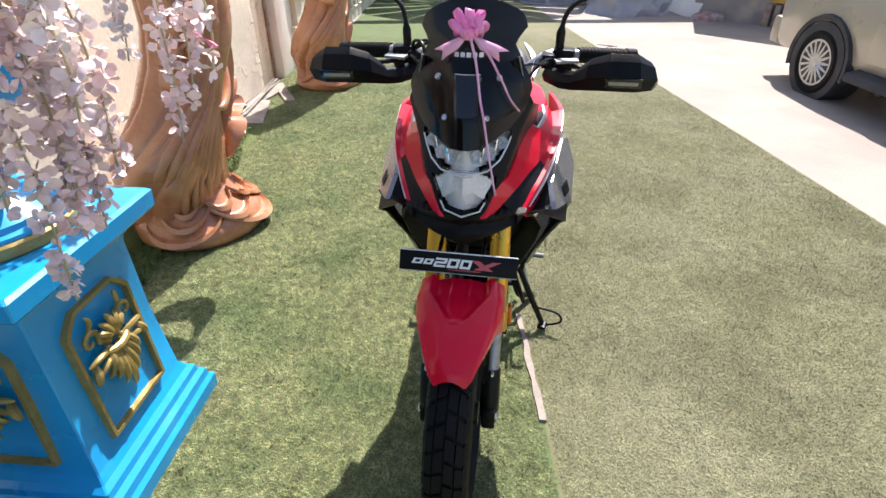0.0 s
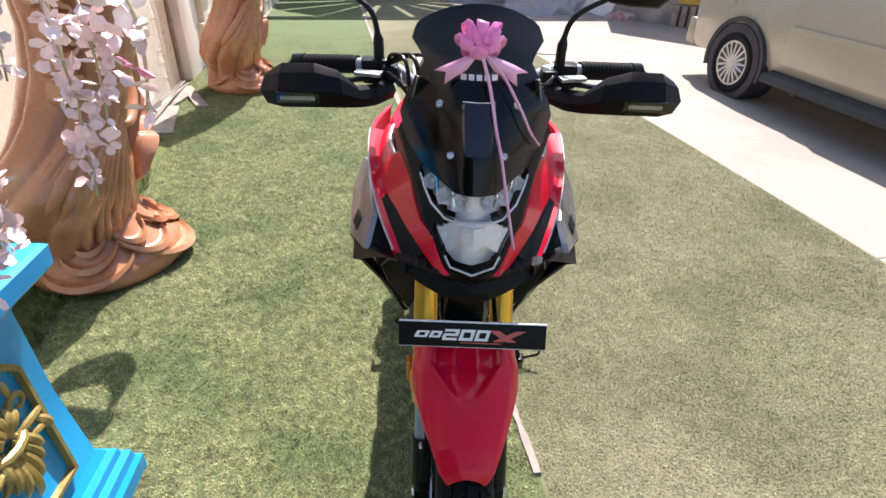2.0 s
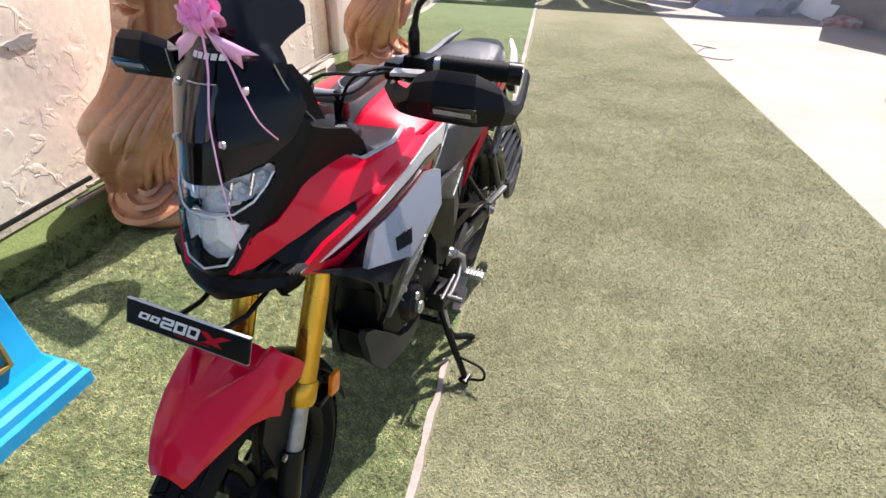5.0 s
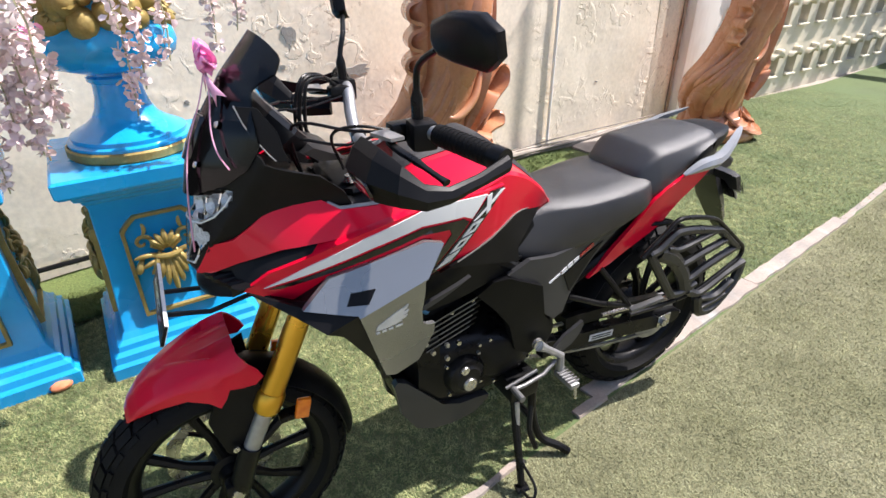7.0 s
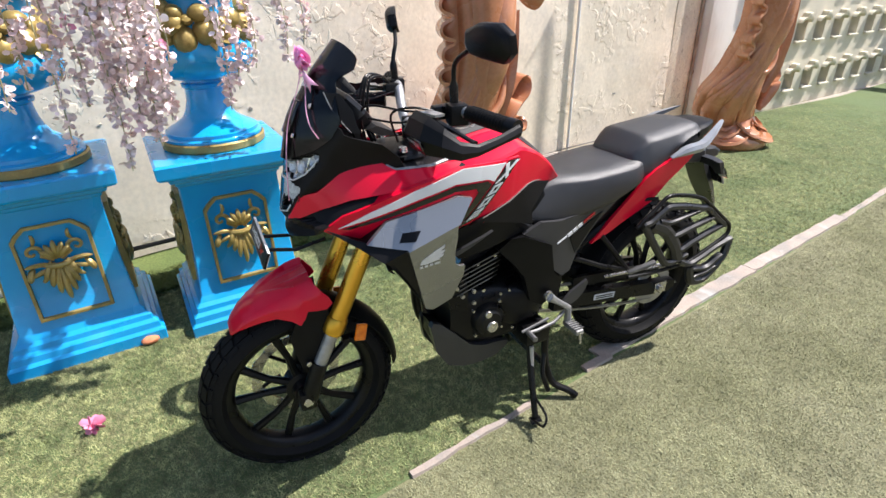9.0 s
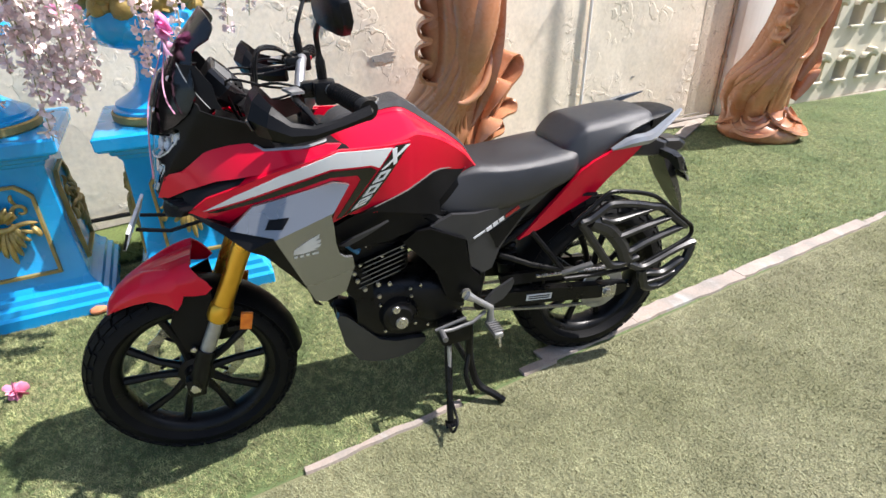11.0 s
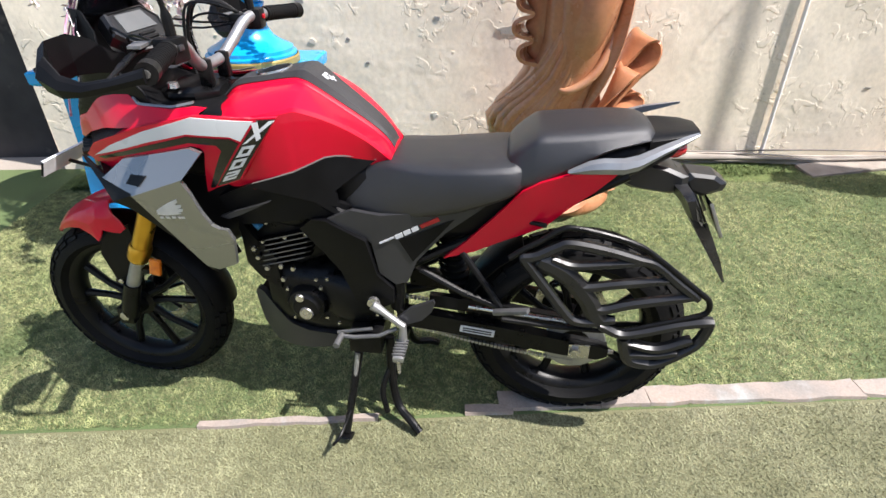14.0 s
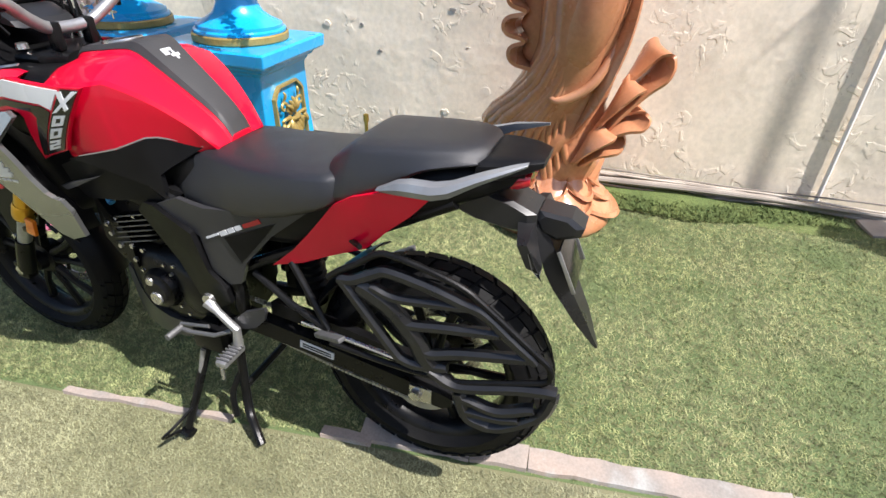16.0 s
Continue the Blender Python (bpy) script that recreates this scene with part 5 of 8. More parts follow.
# headlamp: two upper lenses in a vee and a lower daytime lamp
headlamp = part("headlamp", nose_patch([(l * 1.02, h) for l, h in WELL], 0.030, 0.012, 0.02), LAMP_SILVER, bike, "clear led headlamp with bright reflectors")
for side in SIDES:
    part("upper_lens", nose_patch(UPPER, 0.001, 0.003, 0.012, side > 0), LENS, headlamp, "clear upper lens")
    for l, h, big in ((0.022, 0.974, 1.0), (0.047, 0.978, 1.0), (0.072, 0.994, 0.85)):
        m = Matrix.Translation(on_nose(l, h, 0.026)) @ pose(0, 0, 0, 0, -72, 0) @ pose(0, 0, 0, 24, 0, 0)
        bm = lathe([(0.017 * big, 0.012), (0.015 * big, 0.010), (0.011 * big, 0.002), (0.005 * big, -0.002), (0.0, -0.002), (0.0, -0.006), (0.012 * big, -0.004)], m, 5)
        part("reflector_bowl", bm if side < 0 else flip(bm), LAMP_SILVER, headlamp, "bright reflector bowl")
        bm = lathe([(0.006 * big, 0.0), (0.004 * big, 0.004), (0.0, 0.005)], m, 6)
        part("led", bm if side < 0 else flip(bm), DECAL, headlamp, "pale led dome")
    for a, b in ((0.034, 0.960), (0.060, 0.972)):
        part("reflector_web", tube([on_nose(a * -side, b, 0.018), on_nose((a + 0.004) * -side, b + 0.034, 0.018)], 0.003, 6), CHROME, headlamp)
    guide = [(0.0, 0.951), (0.026, 0.948), (0.050, 0.951), (0.074, 0.968), (0.087, 0.991), (0.094, 1.010)]
    part("light_guide", tube([on_nose(l * -side, h, -0.001) for l, h in guide], 0.0019, 6), WHITE, headlamp, "thin white light guide")
    part("daytime_lamp", nose_patch([(0.0, 0.942), (0.022, 0.945), (0.046, 0.947), (0.052, 0.930), (0.064, 0.929), (0.057, 0.914), (0.049, 0.900), (0.044, 0.888), (0.021, 0.906), (0.0, 0.894)], 0.010, 0.010, 0.012, side > 0), LAMP_SILVER, headlamp, "pale silver daytime lamp")
    part("lamp_step", nose_patch([(0.0, 0.938), (0.020, 0.940), (0.020, 0.912), (0.0, 0.902)], 0.006, 0.004, 0.02, side > 0), LAMP_SILVER, headlamp)
    part("lower_lens", nose_patch(LOWER, -0.002, 0.003, 0.012, side > 0), LENS, headlamp, "clear outer lens")
    part("lens_rim", tube([on_nose(l * -side, h, -0.001) for l, h in ((0.048, 0.886), (0.038, 0.868), (0.0, 0.858))], 0.0022, 6), WHITE, headlamp, "pale lens rim")

# windscreen: smoked, with a raised centre vent and four screws
def screen_w(h):
    return float(np.interp(h, (1.00, 1.03, 1.06, 1.10, 1.125, 1.15, 1.19, 1.205, 1.23, 1.258, 1.27), (0.035, 0.092, 0.120, 0.132, 0.124, 0.108, 0.091, 0.096, 0.113, 0.106, 0.096)))


rows = [[on_nose(screen_w(h) * u, h - 0.028 * u * u * max(0.0, (h - 1.17) / 0.10), -0.007) for u in (k2 / 10 - 1 for k2 in range(21))] for h in (1.0 + 0.27 * k / 27 for k in range(28))]
shield = part("windscreen", sheeted(rows, 0.004), SMOKE, bike, "dark smoked windscreen")
rows = [[on_nose(min(screen_w(h) * 0.94, 0.105) * u, h, 0.006) for u in (k2 / 8 - 1 for k2 in range(17))] for h in (1.01 + 0.125 * k / 12 for k in range(13))]
part("screen_mount", sheeted(rows, 0.006), BLACK, bike, "black mount behind the screen")
for l, h in ((0.043, 1.060), (-0.043, 1.060), (0.063, 1.130), (-0.063, 1.130)):
    part("screw", lathe([(0, 0.005), (0.005, 0.004), (0.007, 0), (0, 0)], Matrix.Translation(on_nose(l, h, -0.010)) @ pose(0, 0, 0, 0, -60, 0), 10), STEEL, shield, "bright screen screw")
rows = [[on_nose(0.028 * w * u, h, -0.013 + 0.006 * (abs(u) > 0.9)) for u in (-1, -0.85, -0.4, 0, 0.4, 0.85, 1)] for h, w in ((1.064, 0.80), (1.07, 0.88), (1.10, 0.95), (1.132, 1.0), (1.138, 0.9))]
part("centre_vent", sheeted(rows, 0.004), BLACK_GLOSS, shield, "raised gloss black vent")
part("vent_edge", tube([on_nose(l, 1.139, -0.012) for l in (-0.026, -0.013, 0.0, 0.013, 0.026)], 0.0012, 6), ALLOY, shield)
mark = bmesh.new()
for k in range(5):
    c = [on_nose(-0.030 + 0.0125 * k + d, h, -0.0085) for d, h in ((0, 1.168), (0.009, 1.168), (0.009, 1.176), (0, 1.176))]
    mark.faces.new([mark.verts.new(p) for p in c])
thicken(mark, 0.0008)
part("maker_mark", mark, DECAL, shield, "small grey block mark")
# side deflectors behind the screen, with a thin grey edge
for side in SIDES:
    bm = bmesh.new()
    add_loft(bm, [[at(s, -side * l, h), at(s2, -side * l2, h2)] for (s, l, h), (s2, l2, h2) in (((0.150, 0.098, 1.165), (0.184, 0.106, 1.160)), ((0.162, 0.107, 1.130), (0.210, 0.118, 1.118)), ((0.184, 0.118, 1.092), (0.214, 0.126, 1.086)), ((0.200, 0.124, 1.070), (0.222, 0.130, 1.066)))], closed=False)
    thicken(bm, 0.005)
    d = part("side_deflector", bm, BLACK, bike, "black side deflector")
    part("deflector_edge", tube(smooth_line([at(s, -side * l, h) for s, l, h in ((0.148, 0.100, 1.167), (0.160, 0.109, 1.130), (0.182, 0.120, 1.092), (0.198, 0.126, 1.070))], 4), 0.0011, 6), ALLOY, d, "thin grey edge")

# side skin of the upper bodywork: s, h, sideways reach
FLANK = Sweep([0.047, 0.846, 0.054, 0.07, 0.915, 0.072, 0.112, 0.93, 0.09, 0.187, 0.985, 0.11, 0.245, 0.997, 0.126, 0.288, 0.972, 0.15, 0.34, 0.965, 0.166, 0.4, 0.962, 0.18, 0.45, 0.958, 0.19, 0.28, 0.925, 0.172, 0.18, 0.91, 0.142, 0.11, 0.884, 0.105])
RECESS = Sweep([0.035, 0.866, 0.038, 0.05, 0.845, 0.050, 0.10, 0.825, 0.100, 0.16, 0.845, 0.130, 0.24, 0.875, 0.158, 0.36, 0.93, 0.168, 0.265, 0.924, 0.156, 0.18, 0.918, 0.120, 0.11, 0.893, 0.084])
BODY = Sweep([0.1, 0.823, 0.114, 0.099, 0.857, 0.14, 0.134, 0.83, 0.132, 0.25, 0.845, 0.184, 0.3, 0.912, 0.19, 0.4, 0.955, 0.205, 0.45, 0.9, 0.207, 0.48, 0.96, 0.213, 0.578, 0.959, 0.216, 0.544, 0.908, 0.202, 0.595, 0.951, 0.2, 0.634, 0.944, 0.176, 0.471, 0.785, 0.171, 0.52, 0.83, 0.185, 0.43, 0.79, 0.18])
WING_TOP = Sweep([0.418, 0.818, 0.253, 0.315, 0.826, 0.241, 0.449, 0.879, 0.215, 0.247, 0.85, 0.194, 0.2, 0.812, 0.176], 1)
WING_LOW = Sweep([0.418, 0.818, 0.252, 0.326, 0.71, 0.228, 0.455, 0.677, 0.174, 0.369, 0.515, 0.138, 0.271, 0.796, 0.232, 0.282, 0.736, 0.218, 0.435, 0.56, 0.146, 0.315, 0.826, 0.246], 1)


# the line in (s, h) where the two facets meet
fold_w = [a - b for a, b in zip((WING_TOP(0.3, 0.8), WING_TOP(0.4, 0.8), WING_TOP(0.3, 0.9)), (WING_LOW(0.3, 0.8), WING_LOW(0.4, 0.8), WING_LOW(0.3, 0.9)))]
slope_s, slope_h = (fold_w[1] - fold_w[0]) * 10, (fold_w[2] - fold_w[0]) * 10
CREASE = (Vector((0.3, 0, 0.8 - fold_w[0] / slope_h)), Vector((slope_s, 0, slope_h)).normalized())


def WING(s, h):
    """Grey shroud: an upper and a lower facet that meet in a crease."""
    return min(WING_TOP(s, h), WING_LOW(s, h)) + 0.016



# fuel tank: a red shell with a black centre strip
tank_rows = []
for s, top, edge, wide, wide_h, low in ((0.430, 0.950, 0.942, 0.130, 0.915, 0.80), (0.458, 0.974, 0.965, 0.155, 0.930, 0.77), (0.492, 1.001, 0.988, 0.172, 0.942, 0.77), (0.560, 1.013, 1.001, 0.182, 0.952, 0.77), (0.628, 1.025, 1.011, 0.172, 0.964, 0.78), (0.652, 1.028, 1.009, 0.166, 0.969, 0.79),
                                       (0.675, 1.019, 0.998, 0.160, 0.968, 0.80), (0.741, 0.968, 0.952, 0.136, 0.938, 0.82), (0.807, 0.915, 0.903, 0.108, 0.890, 0.82), (0.843, 0.878, 0.869, 0.092, 0.852, 0.81), (0.862, 0.845, 0.838, 0.080, 0.828, 0.80)):
    e = float(np.interp(s, (0.43, 0.50, 0.65, 0.862), (0.040, 0.056, 0.058, 0.034)))
    half = [(0.0, top), (e * 0.65, top - 0.001), (e * 0.85, top - 0.002), (e, edge), (e + 0.006, edge - 0.006), (e + 0.006 + (wide - e - 0.006) * 0.50, edge - (edge - wide_h) * 0.36), (wide - 0.006, wide_h + 0.004), (wide, wide_h - 0.004), (wide * 0.985, (wide_h + low) / 2 + 0.02), (wide * 0.86, low)]
    tank_rows.append([at(s, l, h) for l, h in half] + [at(s, -l, h) for l, h in half[:0:-1]])
fine_rows = []
for i in range(len(tank_rows[0])):
    fine_rows.append(smooth_line([row[i] for row in tank_rows], 4))
tank_rows = [list(r) for r in zip(*fine_rows)]
tank = part("fuel_tank", lofted(tank_rows), RED, bike, "glossy red fuel tank", sharp=0.42)
strip_rows = [[Vector((p.x, p.y * 0.985, p.z + 0.004)) for p in (row[-3], row[-2], row[-1], row[0], row[1], row[2], row[3])] for row in tank_rows]
centre_strip = part("tank_strip", sheeted(strip_rows, 0.005), STRIP, tank, "matt dark grey centre strip")
cap_m = Matrix.Translation((0.566, 0, 1.018)) @ pose(0, 0, 0, 0, -10, 0)
part("fuel_cap", lathe([(0, 0.003), (0.034, 0.003), (0.040, 0.002), (0.042, -0.006), (0, -0.006)], cap_m, 32), BLACK, centre_strip, "black fuel filler cap")
part("cap_ring", lathe([(0.041, -0.006), (0.041, 0.003), (0.0445, 0.003), (0.046, -0.006)], cap_m, 40), STEEL, centre_strip, "bright ring")
tag_mark = bmesh.new()
for a0, b0, a1, b1 in ((0.690, -0.018, 0.704, -0.012), (0.690, -0.010, 0.704, -0.004), (0.690, -0.002, 0.696, 0.010), (0.698, 0.004, 0.716, 0.010), (0.704, -0.004, 0.710, 0.018)):
    add_box(tag_mark, (a0, b0, 0), (a1, b1, 0.001))
for v in tag_mark.verts:
    v.co.z += float(np.interp(v.co.x, (0.675, 0.741), (1.0235, 0.9725)))
part("strip_mark", tag_mark, DECAL, centre_strip, "pale block mark")

def slab(outline, half, taper=0.8):
    """A solid across the motorcycle with this side outline in (s, h), its edges drawn in a little."""
    c = sum((Vector(p) for p in outline), Vector((0, 0))) / len(outline)
    rings = []
    for l, k in ((-half, taper), (-half * 0.8, 1.0), (half * 0.8, 1.0), (half, taper)):
        rings.append([at(c.x + (s - c.x) * k, l, c.y + (h - c.y) * k) for s, h in outline])
    return lofted(rings)


def slab_at(outline, y0, y1):
    return lofted([[Vector((s, y, h)) for s, h in outline] for y in (y0, y1)])


# red nose flank, running from beside the lamp to the tank
both("nose_flank", [(0.033, 0.851), (0.058, 0.854), (0.106, 0.880), (0.177, 0.906), (0.284, 0.923), (0.350, 0.938), (0.451, 0.960), (0.470, 0.972), (0.438, 0.974), (0.388, 0.968), (0.294, 0.969), (0.257, 0.992), (0.226, 1.020), (0.188, 1.003), (0.177, 0.980), (0.105, 0.924), (0.064, 0.912)], FLANK, RED, 0.004, 0.010, label="red nose flank")
both("flank_liner", [(0.15, 0.90), (0.284, 0.915), (0.45, 0.945), (0.462, 0.966), (0.436, 0.968), (0.388, 0.962), (0.292, 0.963), (0.254, 0.986), (0.224, 1.012), (0.19, 0.99)], FLANK, BLACK, -0.0075, 0.006, label="black inner side of the cockpit")
both("cowl_lip", [(0.274, 0.981), (0.294, 0.969), (0.388, 0.970), (0.438, 0.980), (0.438, 0.984), (0.387, 0.974), (0.295, 0.973), (0.277, 0.984)], FLANK, ALLOY, 0.003, 0.005, label="thin grey lip of the cockpit")
both("flank_gap", [(0.035, 0.866), (0.05, 0.845), (0.10, 0.825), (0.16, 0.845), (0.24, 0.875), (0.36, 0.93), (0.30, 0.94), (0.265, 0.924), (0.18, 0.918), (0.11, 0.893)], RECESS, BLACK, 0.0, 0.016, label="black recess between flank and shroud")
for side in SIDES:
    rows = []
    for (s, h), (s2, h2) in (((0.085, 0.878), (0.102, 0.834)), ((0.11, 0.893), (0.125, 0.853)), ((0.18, 0.918), (0.150, 0.872)), ((0.265, 0.930), (0.225, 0.901)), ((0.32, 0.946), (0.285, 0.924)), ((0.40, 0.956), (0.38, 0.949)), ((0.45, 0.962), (0.458, 0.966))):
        a, b = at(s, -side * (FLANK(s, h) - 0.010), h), at(s2, -side * (BODY(s2, h2) - 0.003), h2)
        rows.append([a, a.lerp(b, 0.5) + Vector((0, -0.006 * side, -0.002)), b])
    part("flank_channel", sheeted(rows[:4], 0.004), BLACK, bike, "black channel between flank and shroud")
    part("flank_bridge", sheeted(rows[3:], 0.004), RED, bike, "red strip joining flank and shroud")
# shroud: red blade with white and black graphics, grey wing below
shroud = both("tank_shroud", [(0.100, 0.833), (0.148, 0.872), (0.261, 0.915), (0.309, 0.932), (0.458, 0.969), (0.586, 0.962), (0.638, 0.963), (0.521, 0.805), (0.452, 0.779), (0.423, 0.764), (0.462, 0.881), (0.455, 0.892), (0.437, 0.897), (0.327, 0.870), (0.245, 0.844), (0.176, 0.787)], BODY, RED, 0.006, 0.010, label="red tank shroud with white and black stripes")
WHITE_BLADE = [(0.135, 0.838), (0.210, 0.878), (0.323, 0.925), (0.454, 0.965), (0.588, 0.956), (0.552, 0.910), (0.530, 0.921), (0.433, 0.926), (0.330, 0.900), (0.215, 0.863)]
BLACK_BLADE = [(0.144, 0.835), (0.330, 0.893), (0.431, 0.920), (0.531, 0.915), (0.546, 0.904), (0.451, 0.781), (0.438, 0.780), (0.503, 0.887), (0.496, 0.900), (0.432, 0.905), (0.330, 0.879), (0.164, 0.834)]
NUMBER_BAND = [(0.597, 0.959), (0.635, 0.959), (0.518, 0.807), (0.457, 0.785)]
for k, side in enumerate(SIDES):
    for outline, mat, name, label, up in ((WHITE_BLADE, WHITE, "white_stripe", "white blade stripe", 0.0085), (BLACK_BLADE, BLACK_GLOSS, "black_stripe", "black outline stripe", 0.0080), (NUMBER_BAND, BLACK_GLOSS, "emblem_band", "black slanting emblem band", 0.0085)):
        bm = conform(outline, BODY, up, 0.003, 0.03)
        part(name, bm if side < 0 else flip(bm), mat, shroud[k], label)
    # block emblem climbing the band, in white
    for q0, q1, hole in ((0.05, 0.22, 0.36), (0.26, 0.43, 0.45), (0.47, 0.64, 0.45)):
        a0, a1 = Vector((0.466, 0.791)), Vector((0.599, 0.957))
        b0, b1 = Vector((0.509, 0.806)), Vector((0.628, 0.956))
        p = [a0.lerp(a1, q0) * 0.92 + b0.lerp(b1, q0) * 0.08, a0.lerp(a1, q1) * 0.92 + b0.lerp(b1, q1) * 0.08, a0.lerp(a1, q1) * 0.06 + b0.lerp(b1, q1) * 0.94, a0.lerp(a1, q0) * 0.06 + b0.lerp(b1, q0) * 0.94]
        c = sum(p, Vector((0, 0))) / 4
        strokes = [[p[i], p[(i + 1) % 4], c + (p[(i + 1) % 4] - c) * hole, c + (p[i] - c) * hole] for i in range(4)]
        if q0 < 0.1:
            def spot(a, b):
                return p[0].lerp(p[1], a).lerp(p[3].lerp(p[2], a), b)
            strokes = [[spot(a0_, b0_), spot(a1_, b0_), spot(a1_, b1_), spot(a0_, b1_)] for a0_, a1_, b0_, b1_ in ((0.0, 0.24, 0.0, 1.0), (0.38, 0.62, 0.0, 1.0), (0.76, 1.0, 0.0, 1.0), (0.24, 0.38, 0.0, 0.3), (0.62, 0.76, 0.7, 1.0))]
        for stroke in strokes:
            bm = conform(stroke, BODY, 0.0105, 0.002, 0.02)
            part("emblem_bar", bm if side < 0 else flip(bm), WHITE, shroud[k])
    ends = [a0.lerp(a1, 0.70), b0.lerp(b1, 0.70), b0.lerp(b1, 0.98), a0.lerp(a1, 0.98)]
    for arm in ([ends[0] - Vector((0.004, 0.004)), ends[0] + Vector((0.008, 0)), ends[2] + Vector((0.010, 0.004)), ends[2] - Vector((0.002, -0.004))], [ends[1] - Vector((0.004, 0)), ends[1] + Vector((0.006, 0.006)), ends[3] + Vector((0.003, 0.002)), ends[3] - Vector((0.010, 0))]):
        bm = conform(arm, BODY, 0.0115, 0.002, 0.02)
        part("emblem_bar", bm if side < 0 else flip(bm), WHITE, shroud[k])
wing = both("grey_shroud", [(0.187, 0.807), (0.245, 0.852), (0.434, 0.895), (0.469, 0.890), (0.417, 0.828), (0.422, 0.791), (0.424, 0.736), (0.433, 0.692), (0.447, 0.679), (0.466, 0.675), (0.470, 0.640), (0.445, 0.548), (0.388, 0.524), (0.360, 0.538), (0.279, 0.788), (0.257, 0.792)], WING, SILVER, 0.0, 0.012, label="metallic grey side shroud", step=0.5, sharp=0.15, crease=CREASE)
for k, side in enumerate(SIDES):
    for outline, mat, name, up in (([(0.276, 0.826), (0.321, 0.829), (0.302, 0.806), (0.264, 0.807)], BLACK, "shroud_vent", 0.003),
                                   ([(0.105, 0.840), (0.186, 0.809), (0.257, 0.793), (0.281, 0.788), (0.361, 0.529), (0.379, 0.501), (0.357, 0.516), (0.342, 0.589), (0.252, 0.736), (0.169, 0.797)], BLACK, "shroud_edge", -0.010)):
        bm = conform(outline, WING, up, 0.008, 0.01 if name == "shroud_vent" else 0.04, CREASE)
        part(name, bm if side < 0 else flip(bm), mat, wing[k], "black vent" if name == "shroud_vent" else "black lower edge")
    for outline in ([(0.318, 0.727), (0.321, 0.741), (0.339, 0.753), (0.360, 0.766), (0.385, 0.778), (0.383, 0.767), (0.373, 0.759), (0.388, 0.760), (0.385, 0.751), (0.374, 0.747), (0.387, 0.746), (0.382, 0.737), (0.369, 0.735), (0.377, 0.731), (0.363, 0.728), (0.338, 0.725)], [(0.319, 0.720), (0.327, 0.720), (0.327, 0.714), (0.319, 0.714)], [(0.333, 0.720), (0.342, 0.720), (0.342, 0.714), (0.333, 0.714)], [(0.348, 0.721), (0.357, 0.721), (0.357, 0.715), (0.348, 0.715)], [(0.363, 0.721), (0.379, 0.721), (0.379, 0.715), (0.363, 0.715)]):
        bm = conform(outline, WING, 0.0015, 0.002, 0.03)
        part("maker_mark", bm if side < 0 else flip(bm), DECAL, wing[k], "pale block mark")
for side in SIDES:
    rows = []
    for (s, h), (s2, h2) in (((0.125, 0.822), (0.187, 0.806)), ((0.176, 0.795), (0.205, 0.816)), ((0.215, 0.822), (0.228, 0.836)), ((0.248, 0.848), (0.252, 0.850)), ((0.327, 0.872), (0.34, 0.870)), ((0.430, 0.895), (0.432, 0.890))):
        a, b = at(s, -side * (BODY(s, h) - 0.003), h), at(s2, -side * (WING(s2, h2) - 0.009), h2)
        rows.append([a, a.lerp(b, 0.5) + Vector((0, -0.003 * side, 0)), b])
    part("shroud_seam", sheeted(rows, 0.004), BLACK, bike, "black seam between red and grey shroud")
part("inner_panel", hull([(0.13, 0.080, 0.89, 0.825), (0.22, 0.125, 0.92, 0.80), (0.32, 0.150, 0.93, 0.78), (0.43, 0.155, 0.93, 0.77)], 4), BLACK, bike, "black inner panel behind the shrouds")
# dark underside that joins the shrouds to the frame
part("radiator_cover", hull([(0.17, 0.10, 0.86, 0.80), (0.25, 0.13, 0.86, 0.74), (0.33, 0.135, 0.86, 0.62), (0.40, 0.13, 0.86, 0.56), (0.47, 0.10, 0.86, 0.60)], 3.5), BLACK, bike, "black duct between the shrouds")

for side in SIDES:
    rows = [[at(s, -side * l, h), at(s + 0.03, -side * l * 0.85, h + 0.01), at(s + 0.07, -side * 0.10, h + 0.03)] for s, l, h in ((0.115, 0.128, 0.828), (0.18, 0.162, 0.790), (0.25, 0.184, 0.725), (0.30, 0.176, 0.650), (0.345, 0.150, 0.570), (0.362, 0.132, 0.520))]
    part("shroud_inner", sheeted(rows, 0.004), BLACK, bike, "black inner side of the shroud")
# knee panel, side covers, red tail
KNEE = Skin([0.5, 0.776, 0.166, 0.52, 0.785, 0.164, 0.64, 0.82, 0.148, 0.734, 0.849, 0.12, 0.82, 0.838, 0.086, 0.74, 0.72, 0.13, 0.6, 0.75, 0.155, 0.68, 0.742, 0.14])
knee = both("knee_panel", [(0.498, 0.776), (0.538, 0.790), (0.639, 0.816), (0.714, 0.848), (0.738, 0.850), (0.810, 0.839), (0.826, 0.831), (0.747, 0.778), (0.730, 0.764), (0.735, 0.722), (0.679, 0.737), (0.604, 0.761), (0.545, 0.778)], KNEE, BLACK, 0.006, 0.012, label="black knee panel")
for k, side in enumerate(SIDES):
    for line, mat in (([(0.540, 0.791), (0.639, 0.817), (0.714, 0.849), (0.738, 0.851), (0.810, 0.840), (0.826, 0.832), (0.828, 0.834), (0.812, 0.843), (0.739, 0.854), (0.713, 0.852), (0.638, 0.820), (0.540, 0.793)], ALLOY),):
        bm = conform(line, KNEE, 0.0075, 0.003, 0.05)
        part("trim_line", bm if side < 0 else flip(bm), mat, knee[k], "thin silver trim line")
